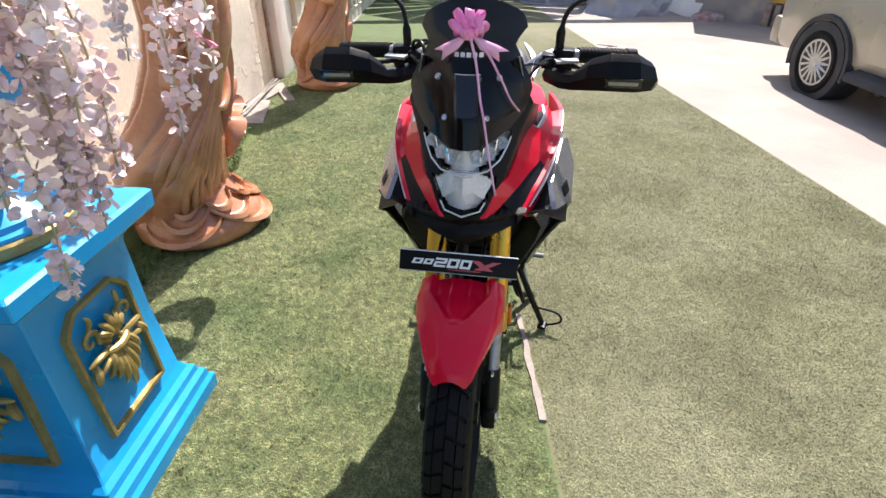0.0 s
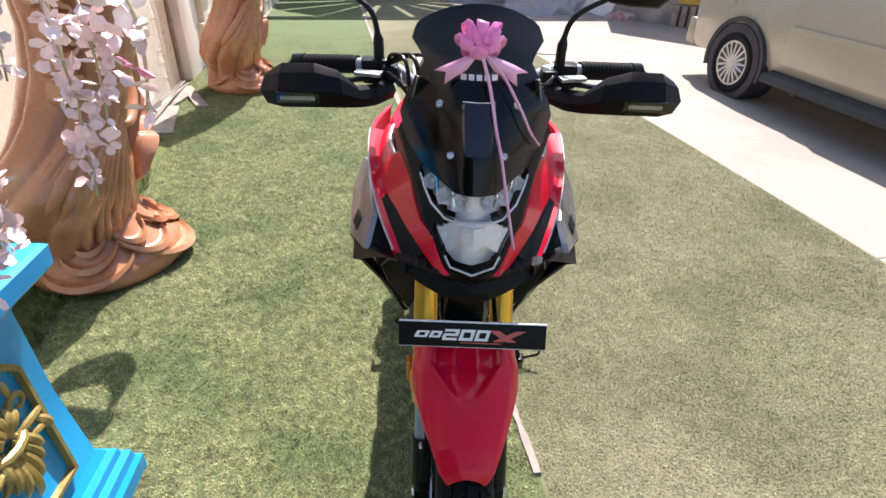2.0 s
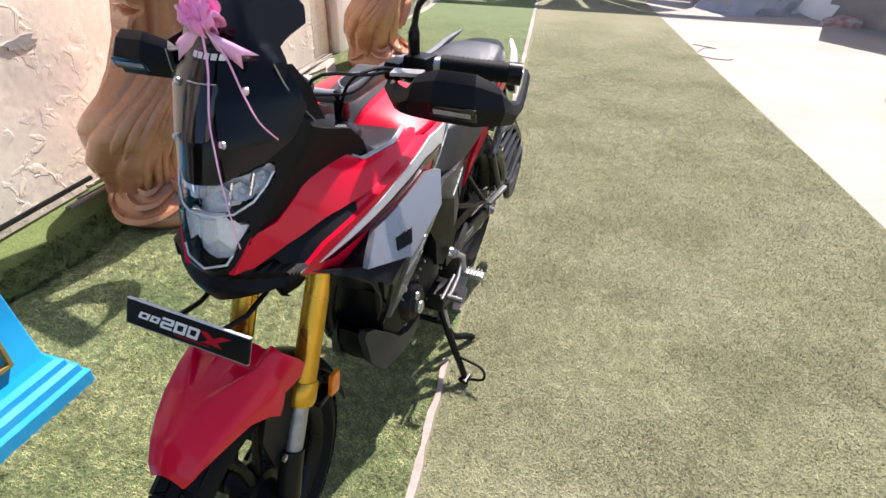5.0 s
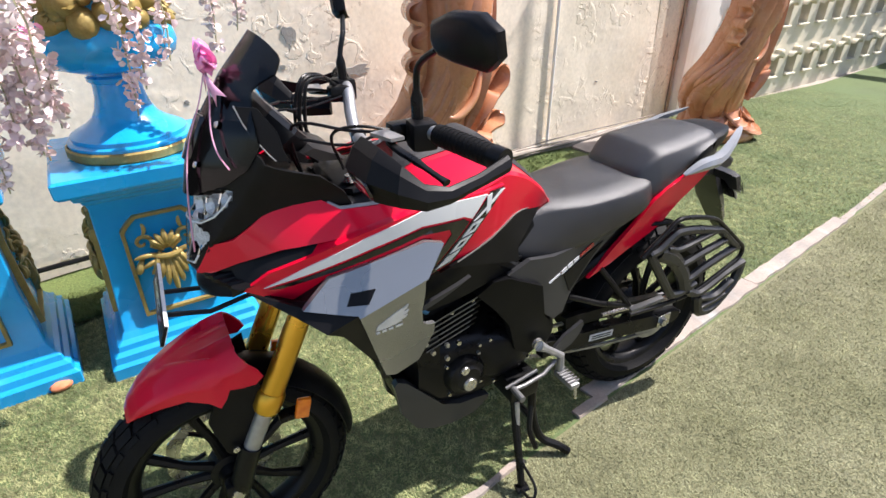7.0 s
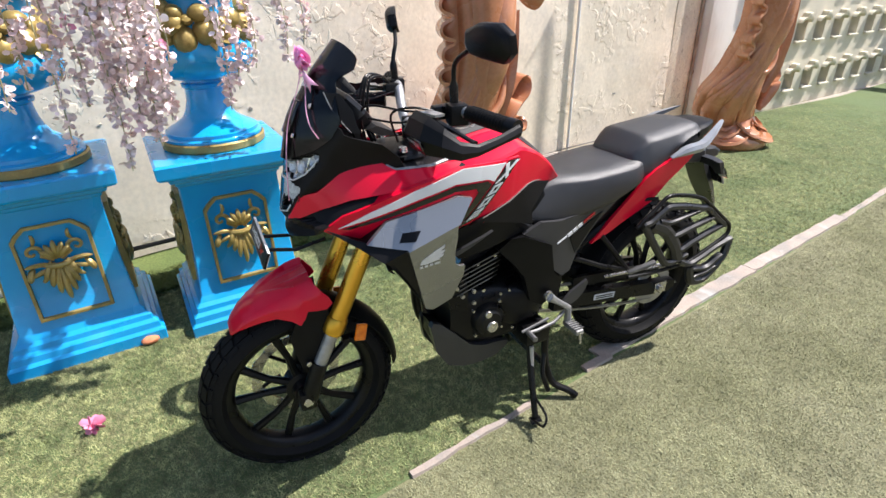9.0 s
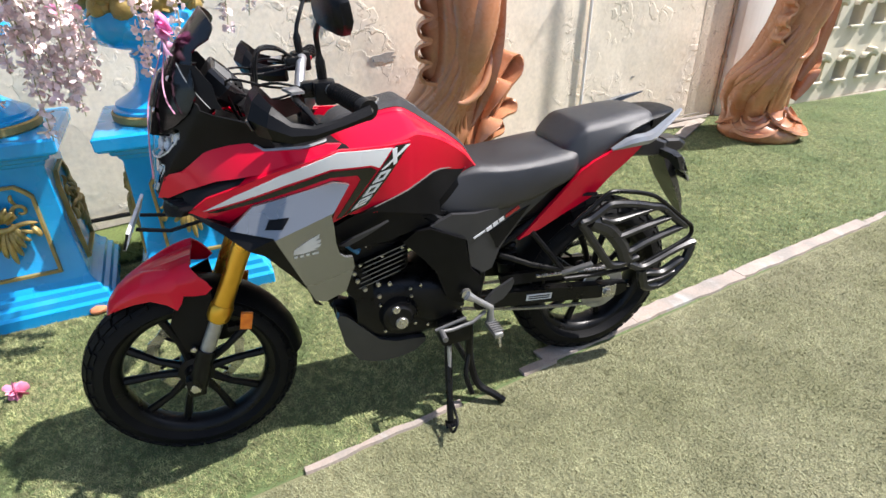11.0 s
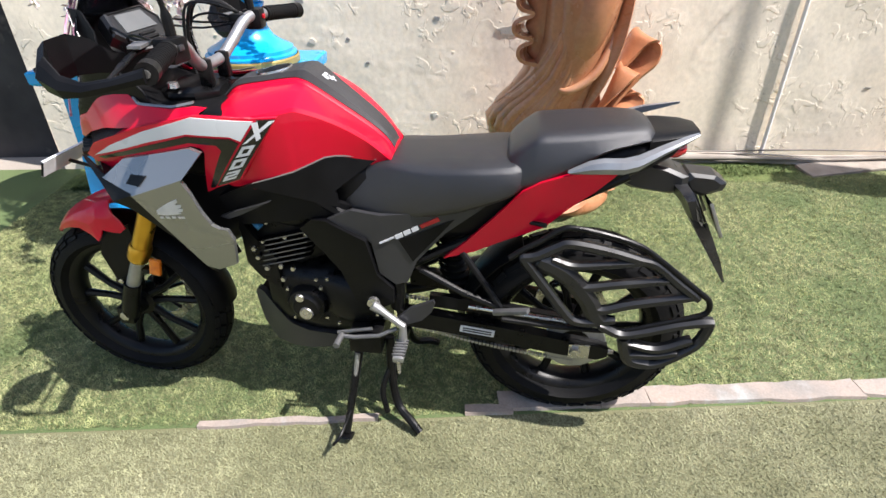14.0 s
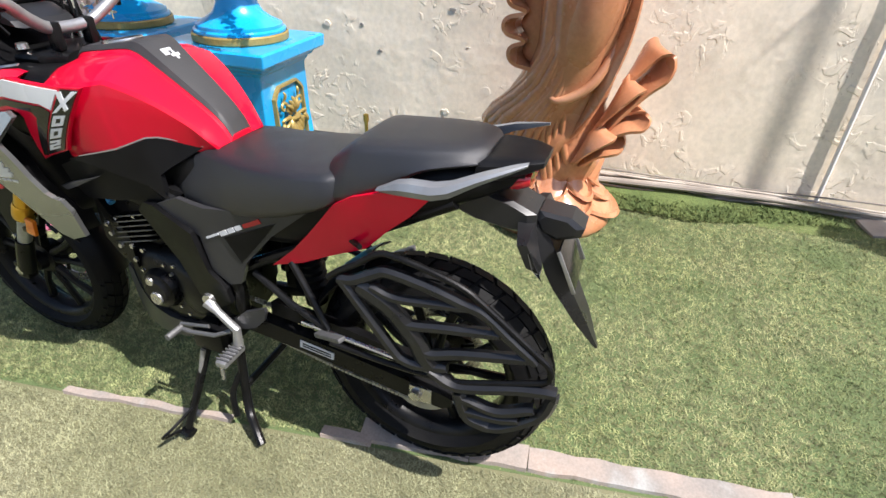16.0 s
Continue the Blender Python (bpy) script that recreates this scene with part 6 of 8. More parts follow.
COVER = Skin([0.70, 0.69, 0.138, 0.84, 0.70, 0.140, 0.97, 0.70, 0.128, 1.1, 0.74, 0.122, 0.92, 0.56, 0.128, 0.83, 0.52, 0.135, 1.3, 0.8, 0.11, 1.0, 0.6, 0.118])
cover = both("side_cover", [(0.703, 0.690), (0.766, 0.718), (0.84, 0.708), (0.93, 0.716), (1.06, 0.732), (1.10, 0.742), (1.00, 0.660), (0.925, 0.575), (0.90, 0.510), (0.868, 0.500), (0.826, 0.535), (0.812, 0.628)], COVER, GREY_PAINT, 0.004, 0.014, label="dark grey side cover", step=0.05)
for k, side in enumerate(SIDES):
    for outline, mat, label in (([(0.882, 0.640), (0.93, 0.660), (1.02, 0.700), (0.985, 0.656), (0.915, 0.575)], BLACK, "black inset"), ([(0.832, 0.632), (0.868, 0.650), (0.870, 0.645), (0.834, 0.627)], DECAL, "pale block lettering"), ([(0.872, 0.653), (0.890, 0.662), (0.894, 0.651), (0.876, 0.642)], DECAL, ""), ([(0.894, 0.664), (0.910, 0.672), (0.914, 0.661), (0.898, 0.653)], DECAL, ""), ([(0.914, 0.674), (0.930, 0.682), (0.934, 0.671), (0.918, 0.663)], DECAL, ""), ([(0.936, 0.684), (0.980, 0.706), (0.986, 0.696), (0.940, 0.674)], TAIL_RED, "red emblem stroke")):
        bm = conform(outline, COVER, 0.0065, 0.004, 0.05)
        part("cover_detail", bm if side < 0 else flip(bm), mat, cover[k], label)
both("frame_cover", [(0.622, 0.650), (0.66, 0.685), (0.70, 0.688), (0.80, 0.640), (0.822, 0.535), (0.862, 0.490), (0.86, 0.44), (0.80, 0.40), (0.752, 0.43), (0.72, 0.53), (0.68, 0.585)], Skin([0.62, 0.65, 0.13, 0.7, 0.68, 0.15, 0.82, 0.53, 0.15, 0.8, 0.42, 0.13, 0.72, 0.53, 0.135]), BLACK, 0.0, 0.03, label="black frame cover")
both("under_tank_cover", [(0.43, 0.74), (0.50, 0.772), (0.56, 0.77), (0.66, 0.748), (0.742, 0.722), (0.766, 0.716), (0.70, 0.690), (0.66, 0.684), (0.58, 0.672), (0.48, 0.662), (0.445, 0.70)], KNEE, BLACK, -0.012, 0.03, label="black cover under the tank")
TAIL = Skin([1.0, 0.59, 0.118, 1.19, 0.79, 0.140, 1.38, 0.84, 0.140, 1.3, 0.75, 0.125, 1.07, 0.61, 0.115])
both("tail_panel", [(0.992, 0.582), (1.05, 0.635), (1.117, 0.712), (1.180, 0.790), (1.22, 0.815), (1.29, 0.838), (1.385, 0.842), (1.345, 0.795), (1.294, 0.748), (1.239, 0.690), (1.15, 0.648), (1.072, 0.606)], TAIL, RED, 0.004, 0.012, label="glossy red tail panel")
part("tail_body", hull([(1.0, 0.06, 0.62, 0.58), (1.1, 0.10, 0.72, 0.62), (1.2, 0.12, 0.82, 0.68), (1.3, 0.125, 0.88, 0.74), (1.4, 0.11, 0.905, 0.79), (1.48, 0.085, 0.905, 0.83), (1.54, 0.05, 0.90, 0.86)], 3), BLACK, bike, "black tail underside")
part("tail_lamp", hull([(1.485, 0.060, 0.885, 0.845), (1.53, 0.058, 0.888, 0.845), (1.55, 0.045, 0.884, 0.852)], 3), TAIL_RED, bike, "red tail lamp")

part("under_seat_box", hull([(0.66, 0.10, 0.84, 0.66), (0.76, 0.105, 0.852, 0.64), (0.88, 0.105, 0.80, 0.60), (1.05, 0.110, 0.80, 0.62), (1.20, 0.112, 0.85, 0.70)], 4), BLACK, bike, "black panel under the seat")
part("air_scoop", conform([(0.437, 0.696), (0.467, 0.709), (0.575, 0.745), (0.50, 0.708), (0.459, 0.690)], KNEE, 0.014, 0.012, 0.05), GREY_PAINT, bike, "grey pointed scoop blade", sharp=0.3)
part("airbox", hull([(0.43, 0.09, 0.80, 0.66), (0.52, 0.105, 0.80, 0.655), (0.68, 0.105, 0.80, 0.65)], 4), BLACK, bike, "black airbox under the tank")
# seats
def padded(sections):
    """A cushion: s, half width at the crease, half width below, crown height, lower edge."""
    rings = []
    for s, w_top, w_low, top, low in sections:
        deep = top - low
        half = [(0.0, top + 0.002), (w_top * 0.5, top + 0.001), (w_top * 0.84, top - 0.003), (w_top * 0.96, top - 0.010), (w_top, top - 0.018), (w_top + (w_low - w_top) * 0.6, top - 0.018 - (deep - 0.018) * 0.45), (w_low, low + deep * 0.16), (w_low * 0.985, low + deep * 0.05), (w_low * 0.94, low)]
        rings.append([at(s, l, h) for l, h in half] + [at(s, -l, h) for l, h in half[:0:-1]])
    fine = [smooth_line([r_[k] for r_ in rings], 4) for k in range(len(rings[0]))]
    return lofted([list(r_) for r_ in zip(*fine)])


part("rider_seat", padded([(0.728, 0.062, 0.076, 0.786, 0.738), (0.745, 0.084, 0.104, 0.797, 0.712), (0.780, 0.094, 0.118, 0.812, 0.694), (0.830, 0.104, 0.128, 0.828, 0.688), (0.88, 0.118, 0.136, 0.832, 0.692), (0.95, 0.130, 0.143, 0.830, 0.706), (1.02, 0.137, 0.148, 0.834, 0.722), (1.08, 0.140, 0.150, 0.839, 0.742), (1.15, 0.136, 0.146, 0.845, 0.770), (1.20, 0.11, 0.12, 0.848, 0.80)]), SEAT, bike, "grained black rider seat", sharp=0.9)
part("pillion_seat", padded([(1.140, 0.070, 0.092, 0.848, 0.806), (1.148, 0.094, 0.120, 0.862, 0.792), (1.168, 0.106, 0.132, 0.880, 0.786), (1.198, 0.113, 0.137, 0.903, 0.792), (1.216, 0.114, 0.137, 0.911, 0.800), (1.245, 0.114, 0.136, 0.914, 0.816), (1.30, 0.113, 0.131, 0.919, 0.848), (1.36, 0.108, 0.124, 0.925, 0.882), (1.42, 0.100, 0.112, 0.928, 0.898), (1.452, 0.088, 0.098, 0.925, 0.902), (1.468, 0.070, 0.080, 0.917, 0.902)]), SEAT, bike, "grained black pillion seat", sharp=0.9)
part("tail_seat_cover", hull([(1.455, 0.094, 0.912, 0.862), (1.50, 0.086, 0.916, 0.870), (1.545, 0.066, 0.917, 0.886), (1.572, 0.045, 0.914, 0.898)], 4), BLACK, bike, "black cover behind the seat")
for side in SIDES:
    rows = []
    for s, l, top, low, wide in ((1.277, 0.144, 0.846, 0.840, 0.006), (1.322, 0.153, 0.872, 0.846, 0.012), (1.350, 0.156, 0.879, 0.849, 0.014), (1.395, 0.154, 0.880, 0.850, 0.015), (1.425, 0.148, 0.886, 0.858, 0.015), (1.475, 0.132, 0.906, 0.886, 0.013), (1.525, 0.110, 0.921, 0.908, 0.010), (1.552, 0.098, 0.928, 0.920, 0.005)):
        top, low = top + 0.014 * (side > 0), low + 0.014 * (side > 0)
        rows.append([Vector((s, side * (l + a), h)) for a, h in ((-wide, top), (wide * 0.6, top - 0.002), (wide, (top + low) / 2), (wide * 0.4, low), (-wide, low + 0.004))])
    part("grab_rail", lofted(rows), RAIL, bike, "silver grab rail", sharp=0.35)

# tail tidy: number-plate arm, indicators, dark plate and mudflap
arm = part("plate_arm", slab([(1.38, 0.815), (1.40, 0.785), (1.444, 0.768), (1.533, 0.757), (1.574, 0.760), (1.571, 0.802), (1.52, 0.823), (1.486, 0.830), (1.44, 0.845)], 0.052), SLAT, bike, "black number plate arm", sharp=0.3)
part("plate_lamp", slab([(1.560, 0.790), (1.575, 0.807), (1.637, 0.802), (1.665, 0.784), (1.660, 0.765), (1.616, 0.748), (1.577, 0.760)], 0.036, 0.7), SLAT, arm, "black number plate lamp", sharp=0.3)
part("mudflap", lofted([[at(s, l, h) for s, l in ((s0, w), (s0 + t, w * 0.7), (s0 + t, -w * 0.7), (s0, -w))] for s0, t, w, h in ((1.560, 0.03, 0.040, 0.775), (1.585, 0.040, 0.048, 0.71), (1.625, 0.036, 0.050, 0.645), (1.680, 0.024, 0.038, 0.565), (1.733, 0.006, 0.008, 0.487))]), SLAT, bike, "black pointed mudflap", sharp=0.3)
dark = part("number_plate", boxed((-0.002, -0.07, -0.048), (0.002, 0.07, 0.048), 0.001), BLACK_GLOSS, bike, "blank dark number plate with silver edges")
dark.matrix_local = pose(1.648, 0, 0.703, 0, -26, 0)
part("plate_edge", boxed((-0.004, -0.072, -0.049), (0.004, -0.0685, 0.049), 0.001), ALLOY, dark)
part("plate_edge", boxed((-0.004, 0.0685, -0.049), (0.004, 0.072, 0.049), 0.001), ALLOY, dark)
for side in SIDES:
    stalk = part("indicator", lofted([[Vector((s, y * side, h)) for s, h in line] for y, line in ((0.04, [(1.535, 0.785), (1.570, 0.785), (1.575, 0.765), (1.54, 0.762)]), (0.085, [(1.545, 0.782), (1.570, 0.786), (1.590, 0.755), (1.556, 0.752)]), (0.10, [(1.548, 0.779), (1.572, 0.784), (1.604, 0.724), (1.572, 0.726)]), (0.122, [(1.553, 0.774), (1.572, 0.777), (1.600, 0.722), (1.576, 0.728)]))]), SLAT, bike, "black rear indicator", sharp=0.3)
    part("indicator_lens", slab_at([(1.578, 0.766), (1.602, 0.726), (1.610, 0.706), (1.590, 0.728)], 0.092 * side, 0.126 * side), LENS, stalk, "clear indicator lens")
    part("indicator_core", slab_at([(1.574, 0.764), (1.598, 0.724), (1.600, 0.712), (1.586, 0.728)], 0.096 * side, 0.122 * side), ALLOY, stalk)

# ---- cockpit ----
bar_line = [at(0.490, 0.365, 1.099), at(0.458, 0.25, 1.108), at(0.440, 0.165, 1.108), at(0.420, 0.095, 1.060), at(0.412, 0.045, 1.035)]
bar_path = smooth_line(bar_line + [at(p.x, p.y, p.z) for p in bar_line[::-1]], 6)
part("handlebar", tube(bar_path, 0.0140, 14), ALLOY, bike, "bare silver handlebar")
part("top_yoke", hull([(0.30, 0.07, 0.985, 0.955), (0.34, 0.105, 0.99, 0.955), (0.40, 0.095, 0.99, 0.955), (0.44, 0.05, 0.985, 0.955)], 3), BLACK_METAL, bike, "black fork yoke")
for side in SIDES:
    for l in (0.045,):
        part("bar_clamp", boxed((0.398, min(0.034 * side, 0.056 * side), 0.985), (0.430, max(0.034 * side, 0.056 * side), 1.050), 0.008), BLACK_METAL, bike)
    grip = tube([(0.457, 0.240 * side, 1.109), (0.491, 0.362 * side, 1.100)], 0.0185, 16)
    ribs = []
    for k in range(12):
        q = 0.08 + 0.075 * k
        ribs.append(tube([Vector((0.457, 0.240 * side, 1.109)).lerp(Vector((0.491, 0.362 * side, 1.100)), q), Vector((0.457, 0.240 * side, 1.109)).lerp(Vector((0.491, 0.362 * side, 1.100)), q + 0.035)], 0.0198, 16))
    g = part("grip", grip, RUBBER, bike, "ribbed black rubber grip")
    for rib in ribs:
        part("rib", rib, RUBBER, g)
    part("bar_end", tube([(0.491, 0.362 * side, 1.100), (0.498, 0.386 * side, 1.098)], [0.021, 0.021], 16), BLACK_METAL, g)
    part("bar_end_bolt", tube([(0.4978, 0.385 * side, 1.098), (0.4985, 0.389 * side, 1.0978)], 0.008, 8), STEEL, g)
    sw = part("switch_box", boxed((-0.024, -0.027, -0.026), (0.024, 0.027, 0.026), 0.010), BLACK, bike, "black switch box")
    sw.matrix_local = pose(0.443, 0.205 * side, 1.102, 0, 0, 8 * side)
    part("switch", boxed((0.022, -0.012, 0.0), (0.030, 0.004, 0.012), 0.003), TAIL_RED if side > 0 else GREY_PAINT, sw, "red engine switch" if side > 0 else "grey switch")
    part("lever_perch", boxed((0.395, min(0.15 * side, 0.185 * side), 1.085), (0.445, max(0.15 * side, 0.185 * side), 1.12), 0.008), BLACK_METAL, bike)
    part("perch_cap", lofted([[Vector((s, y * side, h)) for s, y in ((0.352, 0.185), (0.385, 0.180), (0.395, 0.235), (0.368, 0.238))] for h in (1.108, 1.114)]), ALLOY, bike, "bright lever perch")
    part("lever", tube(smooth_line([(0.405, 0.17 * side, 1.105), (0.375, 0.22 * side, 1.10), (0.388, 0.30 * side, 1.088), (0.402, 0.37 * side, 1.075)], 4), [0.008] * 9 + [0.006] * 3 + [0.008], 8, 0.7), BLACK_METAL, bike, "black hand lever")
    # mirrors
    mir = part("mirror_stem", tube(smooth_line([(0.442, 0.193 * side, 1.115), (0.440, 0.195 * side, 1.18), (0.436 + 0.022 * (side > 0), 0.215 * side, 1.225), (0.440 + 0.045 * (side > 0), 0.285 * side, 1.262)], 4), [0.011] * 4 + [0.006] * 9, 10), BLACK_METAL, bike, "black mirror stem")
    shell = []
    for x, k in ((0.0, 0.72), (0.010, 0.97), (0.026, 1.0), (0.034, 0.96)):
        out = [(-0.074, -0.012), (-0.066, 0.026), (-0.020, 0.045), (0.045, 0.046), (0.080, 0.022), (0.082, -0.020), (0.055, -0.046), (-0.010, -0.042), (-0.055, -0.034)]
        shell.append([Vector((x, y * k * side, z * k * 0.86)) for y, z in out])
    sh_m = pose(0.480 if side > 0 else 0.432, 0.335 * side, 1.274, 0, -8, -24 if side > 0 else 9)
    bm = lofted(shell)
    bmesh.ops.bevel(bm, geom=[e for e in bm.edges if e.calc_length() > 0.02], offset=0.003, segments=2, affect="EDGES")
    bmesh.ops.transform(bm, matrix=sh_m, verts=bm.verts)
    part("mirror_housing", bm, BLACK, mir, "black mirror housing", sharp=0.9)
    bm = bmesh.new()
    bm.faces.new([bm.verts.new(sh_m @ Vector((0.0352, y * 0.9 * side, z * 0.78))) for y, z in out])
    part("mirror_glass", bm, MIRROR, mir, "mirror glass")
    # guard with lamp
    stations = [(0.398, 0.165, 1.076, 0.020, 0.011), (0.352, 0.200, 1.074, 0.022, 0.013), (0.326, 0.226, 1.078, 0.022, 0.014), (0.304, 0.258, 1.098, 0.036, 0.018), (0.290, 0.300, 1.108, 0.042, 0.020), (0.294, 0.362, 1.106, 0.042, 0.020), (0.314, 0.396, 1.096, 0.032, 0.016), (0.345, 0.408, 1.077, 0.021, 0.011), (0.385, 0.410, 1.073, 0.013, 0.008), (0.440, 0.404, 1.083, 0.011, 0.007), (0.500, 0.394, 1.097, 0.014, 0.007)]
    rows = []
    for i, (s, l, h, t, d) in enumerate(stations):
        p = Vector((s, l * side, h))
        a = Vector((stations[max(i - 1, 0)][0], stations[max(i - 1, 0)][1] * side, 0))
        b = Vector((stations[min(i + 1, len(stations) - 1)][0], stations[min(i + 1, len(stations) - 1)][1] * side, 0))
        w = (b - a).normalized()
        nrm = Vector((w.y, -w.x, 0)) * (-side)
        rows.append([p + Vector((0, 0, t * 0.92)) - nrm * 0.002, p + nrm * d * 0.55 + Vector((0, 0, t * 0.62)), p + nrm * d * 1.25 - Vector((0, 0, t * 0.12)), p + nrm * d * 0.55 - Vector((0, 0, t * 0.95)), p - nrm * 0.004 - Vector((0, 0, t * 0.9)), p - nrm * 0.004 + Vector((0, 0, t * 0.95))])
    hg = part("knuckle_guard", lofted(rows), BLACK, bike, "black plastic knuckle guard with side lamp", sharp=0.28)
    lens_m = Matrix.Translation((0.2745, 0.332 * side, 1.089)) @ pose(0, 0, 0, 0, -22, 2 * side)
    bm = boxed((-0.005, -0.036, -0.008), (0.006, 0.036, 0.008), 0.005)
    bmesh.ops.transform(bm, matrix=lens_m, verts=bm.verts)
    part("side_lamp", bm, LAMP_GREY, hg, "clear indicator lamp")
    bm = boxed((-0.0085, -0.042, -0.012), (-0.002, 0.042, 0.012), 0.004)
    bmesh.ops.transform(bm, matrix=lens_m @ pose(0.004, 0, 0), verts=bm.verts)
    part("lamp_bezel", bm, BLACK_GLOSS, hg)
    part("guard_bolt", lathe([(0, 0.004), (0.006, 0.003), (0.006, 0), (0, 0)], Matrix.Translation((0.372, 0.183 * side, 1.09)) @ pose(0, 0, 0, 0, -80, 20 * side), 8), STEEL, hg)
POD = Matrix.Translation((0.238, 0.0, 1.108)) @ pose(0, 0, 0, 0, 48, 0)
HEX = [(-0.100, -0.006), (-0.078, 0.046), (0.070, 0.050), (0.098, 0.012), (0.072, -0.046), (-0.060, -0.050)]
dash = part("instrument_pod", lofted([[POD @ Vector((-v * k, u * k, z)) for u, v in HEX] for z, k in ((-0.055, 0.6), (-0.030, 0.9), (0.0, 1.0), (0.010, 0.97), (0.012, 0.90), (0.008, 0.88))]), SLAT, bike, "black six-sided instrument pod", sharp=0.3)
part("display", lofted([[POD @ Vector((-v, u, z)) for u, v in ((-0.062, -0.010), (-0.050, 0.036), (0.052, 0.036), (0.060, -0.010))] for z in (0.006, 0.011)]), SCREEN_GREY, dash, "grey lcd display")
for v0 in (-0.022, -0.034):
    part("pod_button", lofted([[POD @ Vector((-v, u, z)) for u, v in ((-0.03, v0 - 0.003), (-0.03, v0 + 0.003), (0.03, v0 + 0.003), (0.03, v0 - 0.003))] for z in (0.006, 0.0125)]), BLACK_METAL, dash)
part("pod_shelf", slab([(0.275, 1.070), (0.33, 1.045), (0.345, 1.030), (0.29, 1.035), (0.25, 1.06)], 0.075), SLAT, bike, "black shelf under the instruments", sharp=0.3)
part("cockpit_tray", hull([(0.20, 0.080, 1.030, 0.95), (0.25, 0.100, 1.00, 0.93), (0.32, 0.140, 0.968, 0.90), (0.40, 0.166, 0.964, 0.89), (0.47, 0.176, 0.962, 0.89), (0.53, 0.15, 0.95, 0.89)], 6), BLACK, bike, "black cockpit tray")
for k, side in enumerate((-1, 1, 1, -1)):
    o = 0.012 * k
    line = smooth_line([(0.42, (0.17 - o) * side, 1.10), (0.33, (0.155 - o) * side, 1.112 - o), (0.24, (0.10 - o) * side, 1.12 - o), (0.26, 0.05 * side, 1.0)], 5)
    part("control_cable", tube(line, 0.0030, 6), BLACK_METAL, bike, "looping control cable")
for side in (-1, 1):
    part("cable_run", tube(smooth_line([(0.33, 0.09 * side, 1.02), (0.30, 0.13 * side, 1.10), (0.34, 0.16 * side, 1.12), (0.41, 0.18 * side, 1.105)], 5), 0.0032, 6), BLACK_METAL, bike)
for l, wide in ((0.10, 0.0045), (0.12, 0.0040), (0.075, 0.0040)):
    part("brake_hose", tube(smooth_line([at(0.330, -l + 0.02, 0.965), at(0.312 - 0.1 * (l - 0.1), -l, 1.02), at(0.305 - 0.2 * (l - 0.1), -l, 1.075), at(0.325, -l - 0.01, 1.148), at(0.372, -l - 0.04, 1.150), at(0.415, -0.175, 1.120)], 5), wide, 8), BLACK_METAL, bike, "thick black hose looping to the handlebar")
for side in SIDES:
    part("ignition_bolt", lathe([(0, 0.012), (0.012, 0.012), (0.014, 0.0), (0, 0)], Matrix.Translation((0.345, 0.082 * side, 0.990)), 12), STEEL, bike, "bright fork cap bolt")

# ---- engine, frame and running gear ----
part("crankcase", hull([(0.48, 0.080, 0.50, 0.33), (0.53, 0.100, 0.51, 0.29), (0.63, 0.106, 0.51, 0.27), (0.75, 0.104, 0.50, 0.28), (0.82, 0.095, 0.49, 0.31)], 4), BLACK_METAL, bike, "black crankcase")
cyl = part("cylinder", hull([(0.46, 0.075, 0.70, 0.52), (0.52, 0.085, 0.72, 0.50), (0.60, 0.085, 0.71, 0.50), (0.65, 0.07, 0.68, 0.52)], 5), BLACK_METAL, bike, "black engine cylinder")
for k in range(6):
    fin = part("cooling_fin", boxed((-0.080, -0.108, -0.0022), (0.080, 0.108, 0.0022), 0.001), BLACK_METAL, cyl)
    fin.matrix_local = pose(0.553 + 0.0045 * k, 0, 0.532 + 0.0165 * k, 0, -16, 0)
    for side in SIDES:
        edge = part("fin_edge", boxed((-0.066, -0.0012, -0.0016), (0.062, 0.0012, 0.0016)), CAST, fin, "machined fin edge")
        edge.matrix_local = pose(0, 0.1085 * side, 0)
part("cylinder_head", hull([(0.47, 0.085, 0.715, 0.635), (0.53, 0.10, 0.725, 0.635), (0.60, 0.10, 0.715, 0.625), (0.645, 0.08, 0.69, 0.63)], 5), BLACK_METAL, cyl)
for s, h in ((0.585, 0.668), (0.520, 0.648), (0.565, 0.605), (0.500, 0.588), (0.625, 0.62)):
    part("bolt", lathe([(0, 0.006), (0.0052, 0.006), (0.0058, 0), (0, 0)], Matrix.Translation(at(s, 0.100, h)) @ pose(0, 0, 0, 90, 0, 0), 6), STEEL, cyl, "bright bolt")
gen = part("generator_cover", lathe([(0, 0.034), (0.034, 0.034), (0.042, 0.026), (0.052, 0.024), (0.060, 0.010), (0.062, -0.03), (0, -0.03)], Matrix.Translation(at(0.602, 0.100, 0.395)) @ pose(0, 0, 0, 90, 0, 0), 36), BLACK_METAL, bike, "round black generator cover")
part("cover_cap", lathe([(0, 0.006), (0.018, 0.006), (0.020, 0.003), (0.020, 0), (0, 0)], Matrix.Translation(at(0.604, 0.134, 0.379)) @ pose(0, 0, 0, 90, 0, 0), 24), STEEL, gen, "bright inspection cap")
part("cover_cap", lathe([(0, 0.006), (0.011, 0.006), (0.013, 0.003), (0.013, 0), (0, 0)], Matrix.Translation(at(0.590, 0.130, 0.428)) @ pose(0, 0, 0, 90, 0, 0), 20), STEEL, gen, "bright inspection cap")
for k in range(4):
    a = 0.9 + 1.55 * k
    part("bolt", lathe([(0, 0.008), (0.0048, 0.008), (0.0054, 0), (0, 0)], Matrix.Translation(at(0.602 + 0.070 * math.cos(a), 0.103, 0.395 + 0.070 * math.sin(a))) @ pose(0, 0, 0, 90, 0, 0), 6), STEEL, gen)
